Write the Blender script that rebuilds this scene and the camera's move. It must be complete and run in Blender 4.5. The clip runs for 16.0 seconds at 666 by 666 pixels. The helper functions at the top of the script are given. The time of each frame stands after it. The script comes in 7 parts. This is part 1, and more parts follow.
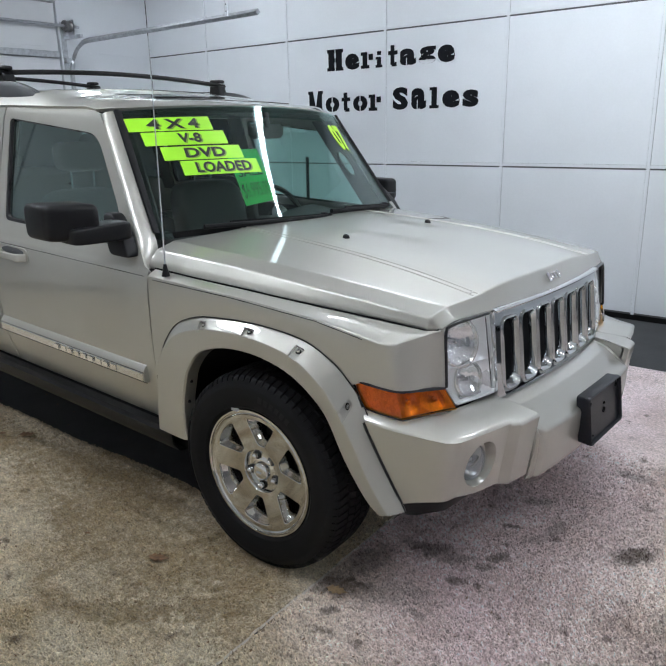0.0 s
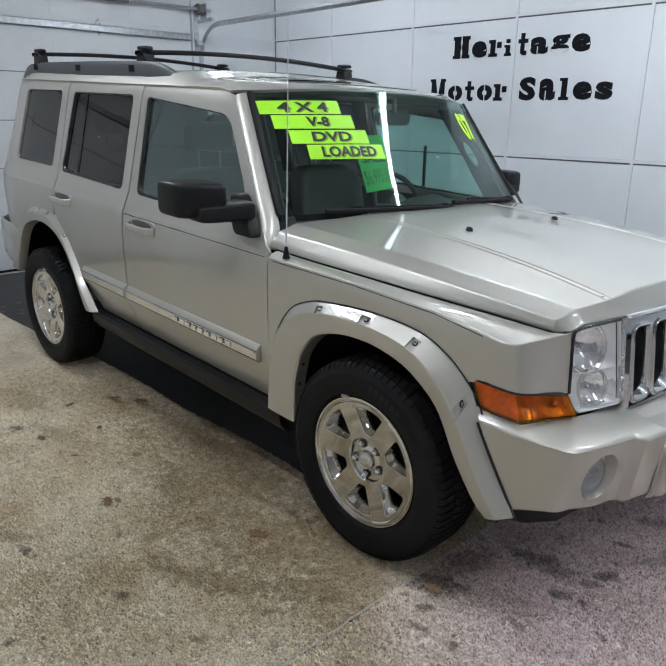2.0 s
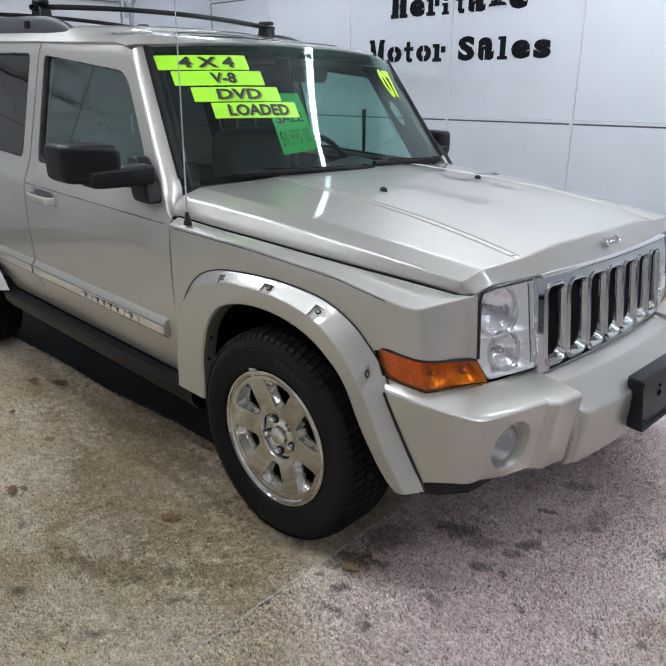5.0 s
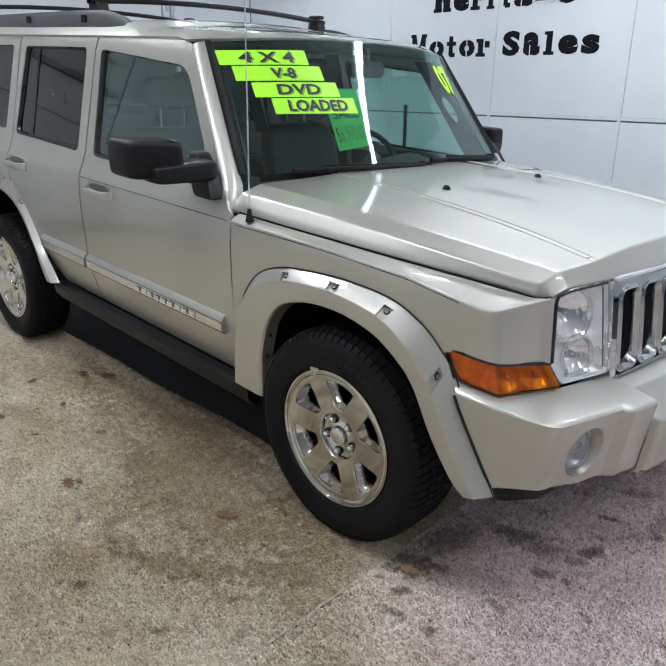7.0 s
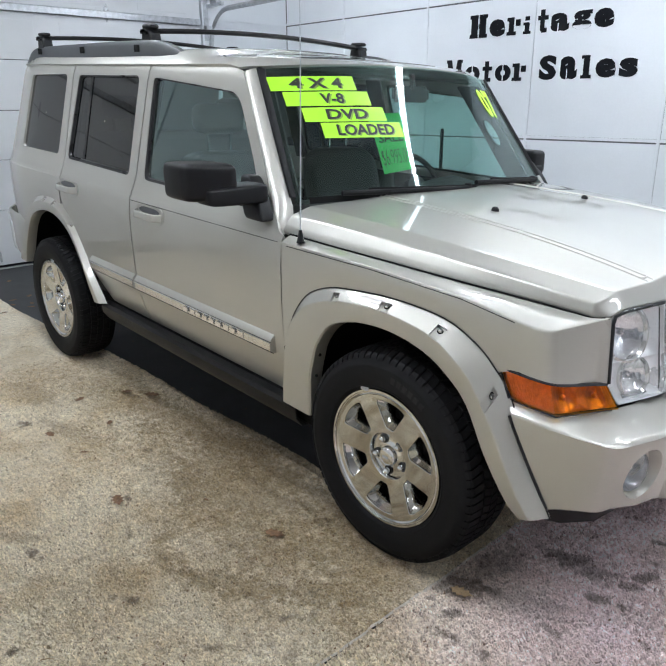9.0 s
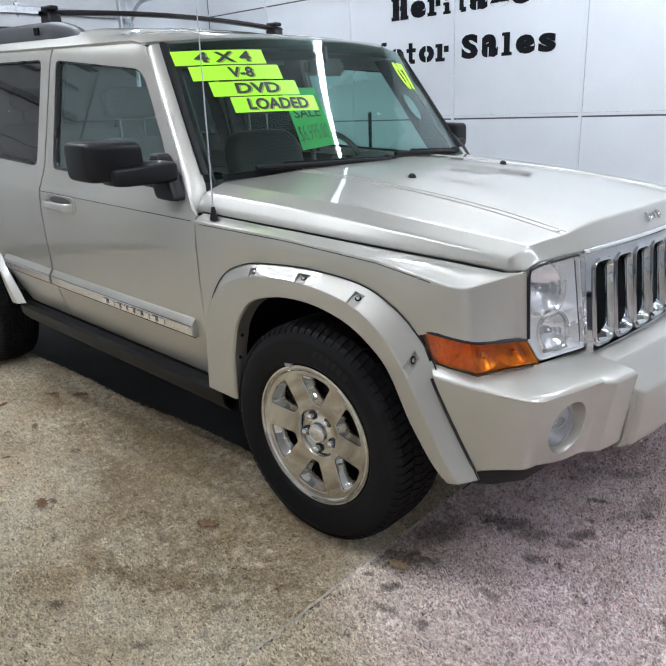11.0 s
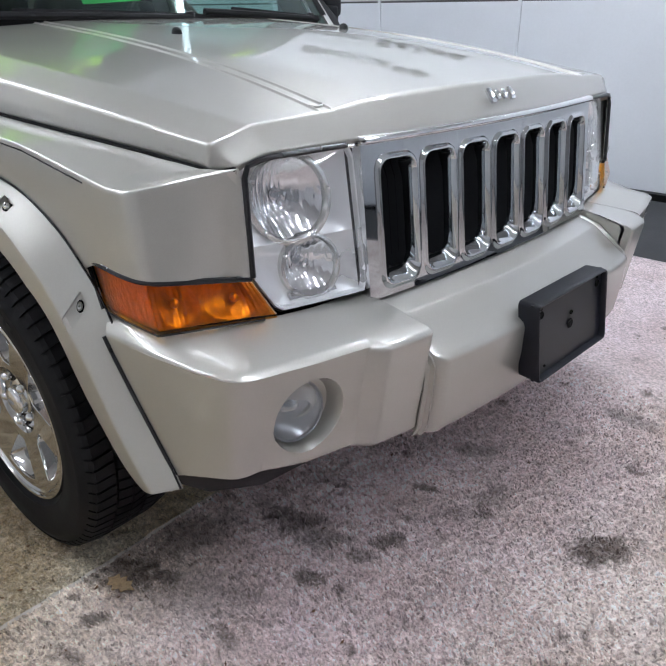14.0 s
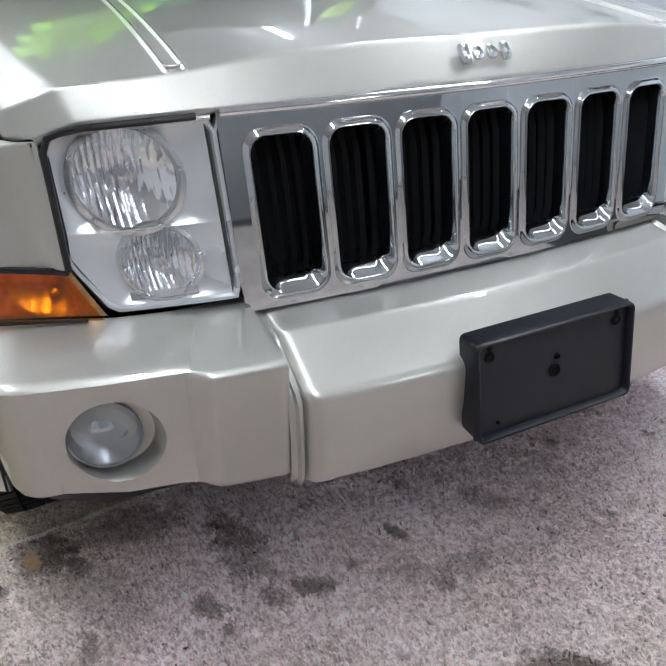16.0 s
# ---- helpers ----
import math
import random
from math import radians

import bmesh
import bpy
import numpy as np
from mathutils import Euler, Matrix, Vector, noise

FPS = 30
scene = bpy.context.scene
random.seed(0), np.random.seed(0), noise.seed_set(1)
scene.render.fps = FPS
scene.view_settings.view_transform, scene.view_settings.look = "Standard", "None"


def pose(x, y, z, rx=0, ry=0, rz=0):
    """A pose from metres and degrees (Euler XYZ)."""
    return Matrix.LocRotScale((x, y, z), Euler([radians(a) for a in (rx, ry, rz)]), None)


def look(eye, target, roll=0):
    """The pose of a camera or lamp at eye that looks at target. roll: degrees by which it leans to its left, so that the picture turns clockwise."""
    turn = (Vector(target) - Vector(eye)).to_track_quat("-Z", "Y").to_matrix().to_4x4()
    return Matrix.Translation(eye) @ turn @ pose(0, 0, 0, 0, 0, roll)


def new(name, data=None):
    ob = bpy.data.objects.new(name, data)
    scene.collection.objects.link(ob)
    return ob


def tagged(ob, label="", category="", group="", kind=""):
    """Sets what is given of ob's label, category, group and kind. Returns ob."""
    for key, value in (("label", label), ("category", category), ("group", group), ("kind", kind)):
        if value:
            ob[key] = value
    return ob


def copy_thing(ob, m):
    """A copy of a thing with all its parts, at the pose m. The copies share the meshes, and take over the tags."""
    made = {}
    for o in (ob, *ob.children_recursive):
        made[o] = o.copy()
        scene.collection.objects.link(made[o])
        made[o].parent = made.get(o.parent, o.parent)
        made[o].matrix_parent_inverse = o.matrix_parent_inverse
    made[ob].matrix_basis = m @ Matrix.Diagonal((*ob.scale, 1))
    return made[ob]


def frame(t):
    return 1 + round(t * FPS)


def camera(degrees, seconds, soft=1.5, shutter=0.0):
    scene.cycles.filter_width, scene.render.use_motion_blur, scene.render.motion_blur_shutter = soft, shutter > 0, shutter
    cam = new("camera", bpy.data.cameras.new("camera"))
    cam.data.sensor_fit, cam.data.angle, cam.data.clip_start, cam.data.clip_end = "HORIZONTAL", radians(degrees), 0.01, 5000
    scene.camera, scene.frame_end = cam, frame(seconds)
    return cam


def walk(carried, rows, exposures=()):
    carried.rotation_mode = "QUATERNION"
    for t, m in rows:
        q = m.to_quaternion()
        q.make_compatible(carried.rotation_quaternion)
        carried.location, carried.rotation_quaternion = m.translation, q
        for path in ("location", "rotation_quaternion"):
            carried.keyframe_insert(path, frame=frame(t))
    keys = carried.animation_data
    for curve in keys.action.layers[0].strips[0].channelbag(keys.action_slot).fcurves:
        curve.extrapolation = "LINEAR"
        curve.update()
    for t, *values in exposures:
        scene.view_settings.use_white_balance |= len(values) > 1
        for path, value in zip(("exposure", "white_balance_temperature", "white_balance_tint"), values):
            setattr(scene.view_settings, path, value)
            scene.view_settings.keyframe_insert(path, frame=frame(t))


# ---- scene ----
cam = camera(52.0, 16.0)
PATH = [
    (0, (1.575, -2.504, 1.57), (0.406, -0.988, 0.991), -1.2),
    (0.5, (1.565, -2.514, 1.565), (0.354, -1.035, 0.976), 0.6),
    (1, (1.542, -2.524, 1.562), (0.273, -1.098, 0.965), 0.4),
    (1.5, (1.522, -2.519, 1.559), (0.201, -1.142, 0.957), 0.6),
    (2, (1.506, -2.527, 1.565), (0.133, -1.206, 0.956), 0.7),
    (2.5, (1.455, -2.514, 1.566), (0.035, -1.264, 0.918), -0.7),
    (3, (1.401, -2.473, 1.579), (0.012, -1.183, 0.94), -0.1),
    (3.5, (1.419, -2.423, 1.583), (0.111, -1.057, 0.932), -2.7),
    (4, (1.511, -2.344, 1.539), (0.213, -0.983, 0.858), -0.7),
    (4.2, (1.546, -2.327, 1.519), (0.24, -0.979, 0.827), -0.5),
    (6.3, (1.558, -2.286, 1.507), (0.328, -0.856, 0.842), 0.7),
    (6.5, (1.529, -2.306, 1.507), (0.287, -0.89, 0.834), 1.0),
    (7, (1.437, -2.368, 1.516), (0.112, -1.042, 0.818), 0.2),
    (7.5, (1.392, -2.402, 1.516), (0.026, -1.113, 0.829), 0.0),
    (8, (1.388, -2.419, 1.515), (-0.017, -1.163, 0.845), -0.4),
    (8.2, (1.393, -2.424, 1.519), (-0.018, -1.168, 0.862), -0.0),
    (10.3, (1.405, -2.452, 1.463), (0.063, -1.107, 0.839), -2.1),
    (10.5, (1.414, -2.436, 1.45), (0.09, -1.076, 0.82), -2.0),
    (11, (1.441, -2.34, 1.417), (0.145, -0.96, 0.772), -2.7),
    (11.5, (1.475, -2.197, 1.392), (0.175, -0.812, 0.767), -1.5),
    (12, (1.504, -2.093, 1.372), (0.192, -0.722, 0.739), -1.9),
    (12.5, (1.459, -1.985, 1.336), (0.178, -0.598, 0.678), -1.3),
    (13, (1.385, -1.829, 1.295), (0.147, -0.435, 0.57), 0.7),
    (13.5, (1.399, -1.682, 1.266), (0.227, -0.256, 0.497), -2.0),
    (14, (1.471, -1.435, 1.205), (0.272, -0.092, 0.333), -0.9),
    (14.5, (1.465, -1.26, 1.176), (0.154, -0.086, 0.226), -0.7),
    (15, (1.441, -1.101, 1.163), (0.169, 0.033, 0.116), 0.3),
    (15.5, (1.508, -0.968, 1.141), (0.099, 0.012, 0.114), -3.1),
    (16, (1.638, -0.778, 1.158), (0.069, 0.013, 0.204), -3.1),
]
walk(cam, [(t, look(eye, target, roll)) for t, eye, target, roll in PATH], exposures=[(0, -0.31, 6500, 10), (1.5, -0.27, 6500, 10), (2.0, -0.32, 6500, 10), (2.5, 0.0, 6500, 10), (3.5, 0.08, 6480, 12), (4.0, -0.17, 6450, 13), (6.5, -0.2, 6480, 11), (7.0, -0.12, 6480, 10), (7.5, 0.09, 6480, 10), (8.2, 0.14, 6480, 10), (10.5, 0.09, 6450, 12), (12.5, -0.02, 6460, 12), (13, -0.08, 6430, 13), (14.5, -0.10, 6410, 14), (15.2, -0.14, 6410, 13), (16, -0.05, 6430, 11)])

# ---- light ----
scene.view_settings.exposure = 0.0
world = bpy.data.worlds.new("world")
scene.world = world
world.use_nodes = True
world.node_tree.nodes["Background"].inputs[0].default_value = (0.8, 0.9, 1.0, 1)
world.node_tree.nodes["Background"].inputs[1].default_value = 0.05
TUBE_STRENGTH = 71.0
# tubes: centre x, y, length along x
# only the first is seen, mirrored in the windscreen; the others are unseen fill
TUBES = [(0.05, 1.43, 2.6), (5.3, 1.43, 2.1), (-3.9, 1.6, 1.2), (-2.6, -1.25, 2.3), (1.9, -0.8, 2.4), (-0.6, -2.2, 1.5)]
CEIL = 3.05


# ---- materials ----
def base_mat(name, color, rough=0.5, metal=0.0, coat=0.0, coat_rough=0.03, spec=0.5):
    m = bpy.data.materials.new(name)
    m.use_nodes = True
    b = m.node_tree.nodes["Principled BSDF"]
    b.inputs["Base Color"].default_value = (*color, 1)
    b.inputs["Roughness"].default_value = rough
    b.inputs["Metallic"].default_value = metal
    b.inputs["Coat Weight"].default_value = coat
    b.inputs["Coat Roughness"].default_value = coat_rough
    b.inputs["Specular IOR Level"].default_value = spec
    return m, m.node_tree.nodes, m.node_tree.links, b


def noise_node(n, l, scale, detail=4.0, rough=0.55, coords=None):
    t = n.new("ShaderNodeTexNoise")
    t.inputs["Scale"].default_value = scale
    t.inputs["Detail"].default_value = detail
    t.inputs["Roughness"].default_value = rough
    if coords is None:
        g = n.new("ShaderNodeNewGeometry")
        coords = g.outputs["Position"]
    l.new(coords, t.inputs["Vector"])
    return t


def ramp_node(n, l, fac, stops):
    r = n.new("ShaderNodeValToRGB")
    e = r.color_ramp.elements
    while len(e) < len(stops):
        e.new(0.5)
    for k, (p, c) in enumerate(stops):
        e[k].position = p
        e[k].color = (*c, 1) if len(c) == 3 else c
    l.new(fac, r.inputs["Fac"])
    return r


def mixed(n, l, fac, a, b, blend="MIX"):
    x = n.new("ShaderNodeMix")
    x.data_type = "RGBA"
    x.blend_type = blend
    for sock, v in ((x.inputs[0], fac), (x.inputs[6], a), (x.inputs[7], b)):
        if isinstance(v, (int, float)):
            sock.default_value = v
        elif isinstance(v, tuple):
            sock.default_value = (*v, 1)
        else:
            l.new(v, sock)
    return x.outputs[2]


def varied(name, color, rough=0.5, metal=0.0, coat=0.0, amount=0.12, scale=6.0, fine=120.0, bump=0.05, coat_rough=0.03, spec=0.5, dist=0.002):
    """A plain surface with faint blotches, grain and uneven gloss."""
    m, n, l, b = base_mat(name, color, rough, metal, coat, coat_rough, spec)
    big = noise_node(n, l, scale)
    small = noise_node(n, l, fine, 2.0)
    dark = tuple(c * (1 - amount) for c in color)
    light = tuple(min(1, c * (1 + amount * 0.7)) for c in color)
    r = ramp_node(n, l, big.outputs["Fac"], [(0.3, dark), (0.7, light)])
    r2 = ramp_node(n, l, small.outputs["Fac"], [(0.3, (1 - amount * 0.6,) * 3), (0.7, (1, 1, 1))])
    l.new(mixed(n, l, 1.0, r.outputs[0], r2.outputs[0], "MULTIPLY"), b.inputs["Base Color"])
    rr = n.new("ShaderNodeMapRange")
    rr.inputs["To Min"].default_value, rr.inputs["To Max"].default_value = max(0.0, rough * 0.85), min(1, rough * 1.15)
    l.new(big.outputs["Fac"], rr.inputs["Value"])
    l.new(rr.outputs[0], b.inputs["Roughness"])
    if bump:
        bp = n.new("ShaderNodeBump")
        bp.inputs["Strength"].default_value = bump
        bp.inputs["Distance"].default_value = dist
        l.new(small.outputs["Fac"], bp.inputs["Height"])
        l.new(bp.outputs[0], b.inputs["Normal"])
    return m


def paint_mat():
    """Light khaki metallic under a hard clear coat."""
    m, n, l, b = base_mat("khaki_metallic_paint", (0.38, 0.38, 0.345), 0.44, 0.7, 1.0, 0.004)
    b.inputs["Coat IOR"].default_value = 1.68
    flake = n.new("ShaderNodeTexVoronoi")
    flake.inputs["Scale"].default_value = 900.0
    g = n.new("ShaderNodeNewGeometry")
    l.new(g.outputs["Position"], flake.inputs["Vector"])
    big = noise_node(n, l, 1.6, 3.0)
    r = ramp_node(n, l, big.outputs["Fac"], [(0.3, (0.474, 0.463, 0.422)), (0.7, (0.505, 0.493, 0.451))])
    f = ramp_node(n, l, flake.outputs["Color"], [(0.2, (0.97, 0.97, 0.97)), (0.8, (1.02, 1.02, 1.02))])
    l.new(mixed(n, l, 1.0, r.outputs[0], f.outputs[0], "MULTIPLY"), b.inputs["Base Color"])
    return m


# spilt stains, and one painted sill shade: x, y, half length, half width, turn in degrees, how dark
STAINS_AND_SHADE = {
    "mauve": [(0.526, -0.475, 0.15, 0.07, 8, 0.5), (0.42, -0.49, 0.10, 0.05, 0, 0.32), (0.69, -0.465, 0.05, 0.025, 20, 0.55), (0.702, -0.384, 0.06, 0.028, 70, 0.7), (0.637, -0.594, 0.05, 0.032, 30, 0.7), (0.656, -0.153, 0.04, 0.024, 20, 0.75), (0.815, -0.072, 0.09, 0.04, 80, 0.45), (1.114, -0.074, 0.10, 0.06, 60, 0.85), (0.79, -0.168, 0.09, 0.04, 40, 0.3), (0.302, -0.872, 0.13, 0.06, 35, 0.75), (0.314, -0.69, 0.16, 0.07, 80, 0.5), (0.614, -0.831, 0.05, 0.025, 0, 0.5), (0.364, -0.986, 0.04, 0.025, 40, 0.7), (0.47, -0.80, 0.20, 0.08, 30, 0.3), (0.68, 0.09, 0.09, 0.04, 30, 0.45), (1.3, 0.35, 0.12, 0.05, 15, 0.6), (1.6, 0.15, 0.1, 0.06, 75, 0.5), (0.95, 0.55, 0.1, 0.05, 0, 0.5)],
    # second entry: long strip along the sill, soil and painted shade in one
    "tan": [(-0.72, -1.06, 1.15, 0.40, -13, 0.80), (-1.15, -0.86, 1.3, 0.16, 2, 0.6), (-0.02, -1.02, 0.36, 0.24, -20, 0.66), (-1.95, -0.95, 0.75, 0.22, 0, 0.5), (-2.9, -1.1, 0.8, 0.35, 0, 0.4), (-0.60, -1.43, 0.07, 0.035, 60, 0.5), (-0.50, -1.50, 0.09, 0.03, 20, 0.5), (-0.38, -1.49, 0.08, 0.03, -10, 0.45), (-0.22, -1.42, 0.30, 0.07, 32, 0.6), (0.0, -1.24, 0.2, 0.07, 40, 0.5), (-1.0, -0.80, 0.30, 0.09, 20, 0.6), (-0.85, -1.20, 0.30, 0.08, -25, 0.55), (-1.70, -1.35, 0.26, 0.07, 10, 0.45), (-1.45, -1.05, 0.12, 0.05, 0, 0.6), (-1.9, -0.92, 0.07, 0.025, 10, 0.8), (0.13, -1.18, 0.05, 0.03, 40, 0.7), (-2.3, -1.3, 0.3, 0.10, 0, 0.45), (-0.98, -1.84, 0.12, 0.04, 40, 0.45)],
}


def stain_and_shade(n, l, col, spots, brown):
    """Darkens a colour under ragged brown stains and the painted sill shade."""
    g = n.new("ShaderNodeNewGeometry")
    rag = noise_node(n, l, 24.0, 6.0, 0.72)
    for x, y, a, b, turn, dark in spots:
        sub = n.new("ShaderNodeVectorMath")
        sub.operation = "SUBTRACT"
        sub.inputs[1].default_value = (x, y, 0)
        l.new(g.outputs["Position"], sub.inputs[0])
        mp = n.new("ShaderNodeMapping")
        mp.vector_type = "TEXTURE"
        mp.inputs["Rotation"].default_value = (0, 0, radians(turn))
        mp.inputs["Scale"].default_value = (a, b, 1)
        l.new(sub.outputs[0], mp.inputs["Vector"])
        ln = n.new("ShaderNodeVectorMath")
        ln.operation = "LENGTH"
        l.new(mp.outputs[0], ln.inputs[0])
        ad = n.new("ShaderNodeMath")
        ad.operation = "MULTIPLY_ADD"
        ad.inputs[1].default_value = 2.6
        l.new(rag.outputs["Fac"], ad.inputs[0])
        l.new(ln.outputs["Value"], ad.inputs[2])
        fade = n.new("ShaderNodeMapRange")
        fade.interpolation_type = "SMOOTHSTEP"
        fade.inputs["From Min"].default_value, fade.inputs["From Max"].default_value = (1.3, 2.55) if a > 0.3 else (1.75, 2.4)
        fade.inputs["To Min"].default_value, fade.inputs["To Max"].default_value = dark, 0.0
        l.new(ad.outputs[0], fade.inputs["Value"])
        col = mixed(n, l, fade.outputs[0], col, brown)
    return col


def carpet_mat(name, tone):
    """Cut-pile carpet: tan, or tan turning to mauve; dirty, trodden and spotted."""
    m, n, l, b = base_mat(name, (0.3, 0.25, 0.2), 1.0, spec=0.1)
    tuft = noise_node(n, l, 150.0 if tone == "tan" else 95.0, 4.0, 0.75)
    tuft2 = noise_node(n, l, 38.0, 3.0, 0.6)
    cloud = noise_node(n, l, 1.15, 4.0, 0.6)
    soil = noise_node(n, l, 2.6, 5.0, 0.65)
    spots = noise_node(n, l, 9.0, 3.0, 0.5)
    tan_a, tan_b = (0.54, 0.475, 0.355), (0.70, 0.64, 0.515)
    mau_a, mau_b = (0.60, 0.495, 0.515), (0.86, 0.755, 0.785)
    tan = ramp_node(n, l, cloud.outputs["Fac"], [(0.32, tan_a), (0.64, tan_b)])
    mauve = ramp_node(n, l, cloud.outputs["Fac"], [(0.3, mau_a), (0.66, mau_b)])
    if tone == "tan":
        col = tan.outputs[0]
    else:
        g = n.new("ShaderNodeNewGeometry")
        sep = n.new("ShaderNodeSeparateXYZ")
        l.new(g.outputs["Position"], sep.inputs[0])
        add = n.new("ShaderNodeMath")
        add.operation = "ADD"
        l.new(sep.outputs[0], add.inputs[0])
        l.new(sep.outputs[1], add.inputs[1])
        wob = n.new("ShaderNodeMath")
        wob.operation = "ADD"
        l.new(add.outputs[0], wob.inputs[0])
        l.new(cloud.outputs["Fac"], wob.inputs[1])
        fade = n.new("ShaderNodeMapRange")
        fade.inputs["From Min"].default_value, fade.inputs["From Max"].default_value = -0.55, 0.45
        l.new(wob.outputs[0], fade.inputs["Value"])
        col = mixed(n, l, fade.outputs[0], tan.outputs[0], mauve.outputs[0])
        # sun-bleached to beige away from the seam
        bleach = n.new("ShaderNodeMapRange")
        bleach.inputs["From Min"].default_value, bleach.inputs["From Max"].default_value = 1.15, 1.9
        bleach.inputs["To Max"].default_value = 0.75
        far = n.new("ShaderNodeMath")
        far.operation = "ADD"
        l.new(sep.outputs[0], far.inputs[0])
        l.new(cloud.outputs["Fac"], far.inputs[1])
        l.new(far.outputs[0], bleach.inputs["Value"])
        beige = ramp_node(n, l, cloud.outputs["Fac"], [(0.3, (0.46, 0.405, 0.36)), (0.66, (0.70, 0.64, 0.585))])
        col = mixed(n, l, bleach.outputs[0], col, beige.outputs[0])
    s = ramp_node(n, l, soil.outputs["Fac"], [(0.32, (0.70, 0.60, 0.45) if tone == "tan" else (0.56, 0.45, 0.38)), (0.56, (1, 1, 1))])
    col = mixed(n, l, 0.85 if tone == "tan" else 0.45, col, s.outputs[0], "MULTIPLY")
    sp = ramp_node(n, l, spots.outputs["Fac"], [(0.28, (0.20, 0.15, 0.12)), (0.36, (1, 1, 1))])
    col = mixed(n, l, 0.8, col, sp.outputs[0], "MULTIPLY")
    grit = noise_node(n, l, 42.0, 2.0, 0.5)
    gr_ = ramp_node(n, l, grit.outputs["Fac"], [(0.27, (0.30, 0.24, 0.17)), (0.33, (1, 1, 1))])
    col = mixed(n, l, 0.8 if tone == "tan" else 0.35, col, gr_.outputs[0], "MULTIPLY")
    col = stain_and_shade(n, l, col, STAINS_AND_SHADE[tone], (0.245, 0.18, 0.095) if tone == "tan" else (0.11, 0.078, 0.060))
    t1 = ramp_node(n, l, tuft.outputs["Fac"], [(0.38, (0.72, 0.69, 0.67)), (0.6, (1.36, 1.36, 1.36))])
    t2 = ramp_node(n, l, tuft2.outputs["Fac"], [(0.3, (0.84, 0.82, 0.80)), (0.65, (1.12, 1.12, 1.12))])
    strand = n.new("ShaderNodeNewGeometry")
    t3 = ramp_node(n, l, strand.outputs["Random Per Island"], [(0.0, (0.70, 0.68, 0.66) if tone == "tan" else (0.66, 0.63, 0.62)), (0.3, (1.12, 1.11, 1.10)), (1.0, (1.45, 1.45, 1.45) if tone == "tan" else (1.5, 1.5, 1.5))])
    col = mixed(n, l, 1.0, col, t1.outputs[0], "MULTIPLY")
    col = mixed(n, l, 1.0, col, t2.outputs[0], "MULTIPLY")
    col = mixed(n, l, 1.0, col, t3.outputs[0], "MULTIPLY")
    l.new(col, b.inputs["Base Color"])
    bp = n.new("ShaderNodeBump")
    bp.inputs["Strength"].default_value = 0.9
    bp.inputs["Distance"].default_value = 0.008
    l.new(tuft.outputs["Fac"], bp.inputs["Height"])
    l.new(bp.outputs[0], b.inputs["Normal"])
    b.inputs["Sheen Weight"].default_value = 0.3
    return m


def glass_mat(name, tint, rough=0.0, straight=0.05, gloss=(1, 1, 1), haze=0.0):
    """A thin pane: tinted, mirroring more at a glancing angle; straight is its gloss seen head-on."""
    m = bpy.data.materials.new(name)
    m.use_nodes = True
    n, l = m.node_tree.nodes, m.node_tree.links
    n.remove(n["Principled BSDF"])
    tr = n.new("ShaderNodeBsdfTransparent")
    tr.inputs[0].default_value = (*tint, 1)
    gl = n.new("ShaderNodeBsdfGlossy")
    gl.inputs["Roughness"].default_value = rough
    gl.inputs["Color"].default_value = (*gloss, 1)
    lw = n.new("ShaderNodeLayerWeight")
    p5 = n.new("ShaderNodeMath")
    p5.operation = "POWER"
    p5.inputs[1].default_value = 5.0
    l.new(lw.outputs["Facing"], p5.inputs[0])
    fr = n.new("ShaderNodeMapRange")
    fr.inputs["To Min"].default_value, fr.inputs["To Max"].default_value = straight, 1.0
    l.new(p5.outputs[0], fr.inputs["Value"])
    mx = n.new("ShaderNodeMixShader")
    l.new(fr.outputs[0], mx.inputs[0])
    l.new(tr.outputs[0], mx.inputs[1])
    l.new(gl.outputs[0], mx.inputs[2])
    out = mx.outputs[0]
    if haze:  # weathered, slightly milky plastic
        df = n.new("ShaderNodeBsdfDiffuse")
        df.inputs[0].default_value = (0.8, 0.82, 0.84, 1)
        hz = n.new("ShaderNodeMixShader")
        hz.inputs[0].default_value = haze
        l.new(out, hz.inputs[1])
        l.new(df.outputs[0], hz.inputs[2])
        out = hz.outputs[0]
    l.new(out, n["Material Output"].inputs[0])
    return m


def glow_mat(name, color, strength):
    m, n, l, b = base_mat(name, color)
    b.inputs["Emission Color"].default_value = (*color, 1)
    b.inputs["Emission Strength"].default_value = strength
    return m


PAINT = paint_mat()
CHROME = varied("chrome", (0.78, 0.79, 0.8), 0.06, 1.0, amount=0.05, bump=0.0)
GRILLE_CHROME = varied("grille_chrome", (0.57, 0.59, 0.605), 0.04, 1.0, amount=0.06, bump=0.0)
WHEEL_CHROME = varied("wheel_chrome", (0.70, 0.70, 0.685), 0.07, 1.0, amount=0.1, scale=14, bump=0.0)
RUBBER = varied("tyre_rubber", (0.010, 0.010, 0.0112), 0.62, amount=0.25, scale=20, bump=0.15, spec=0.16)
SIDEWALL = varied("worn_sidewall_rubber", (0.018, 0.018, 0.019), 0.6, amount=0.3, scale=30, bump=0.1, spec=0.2)
BRAKE = varied("dark_brake_iron", (0.05, 0.048, 0.046), 0.5, 0.6, amount=0.35, scale=40, bump=0.2)
FOGBOWL = varied("fog_lamp_reflector", (0.36, 0.37, 0.385), 0.33, 1.0, amount=0.1, scale=30, bump=0.0)
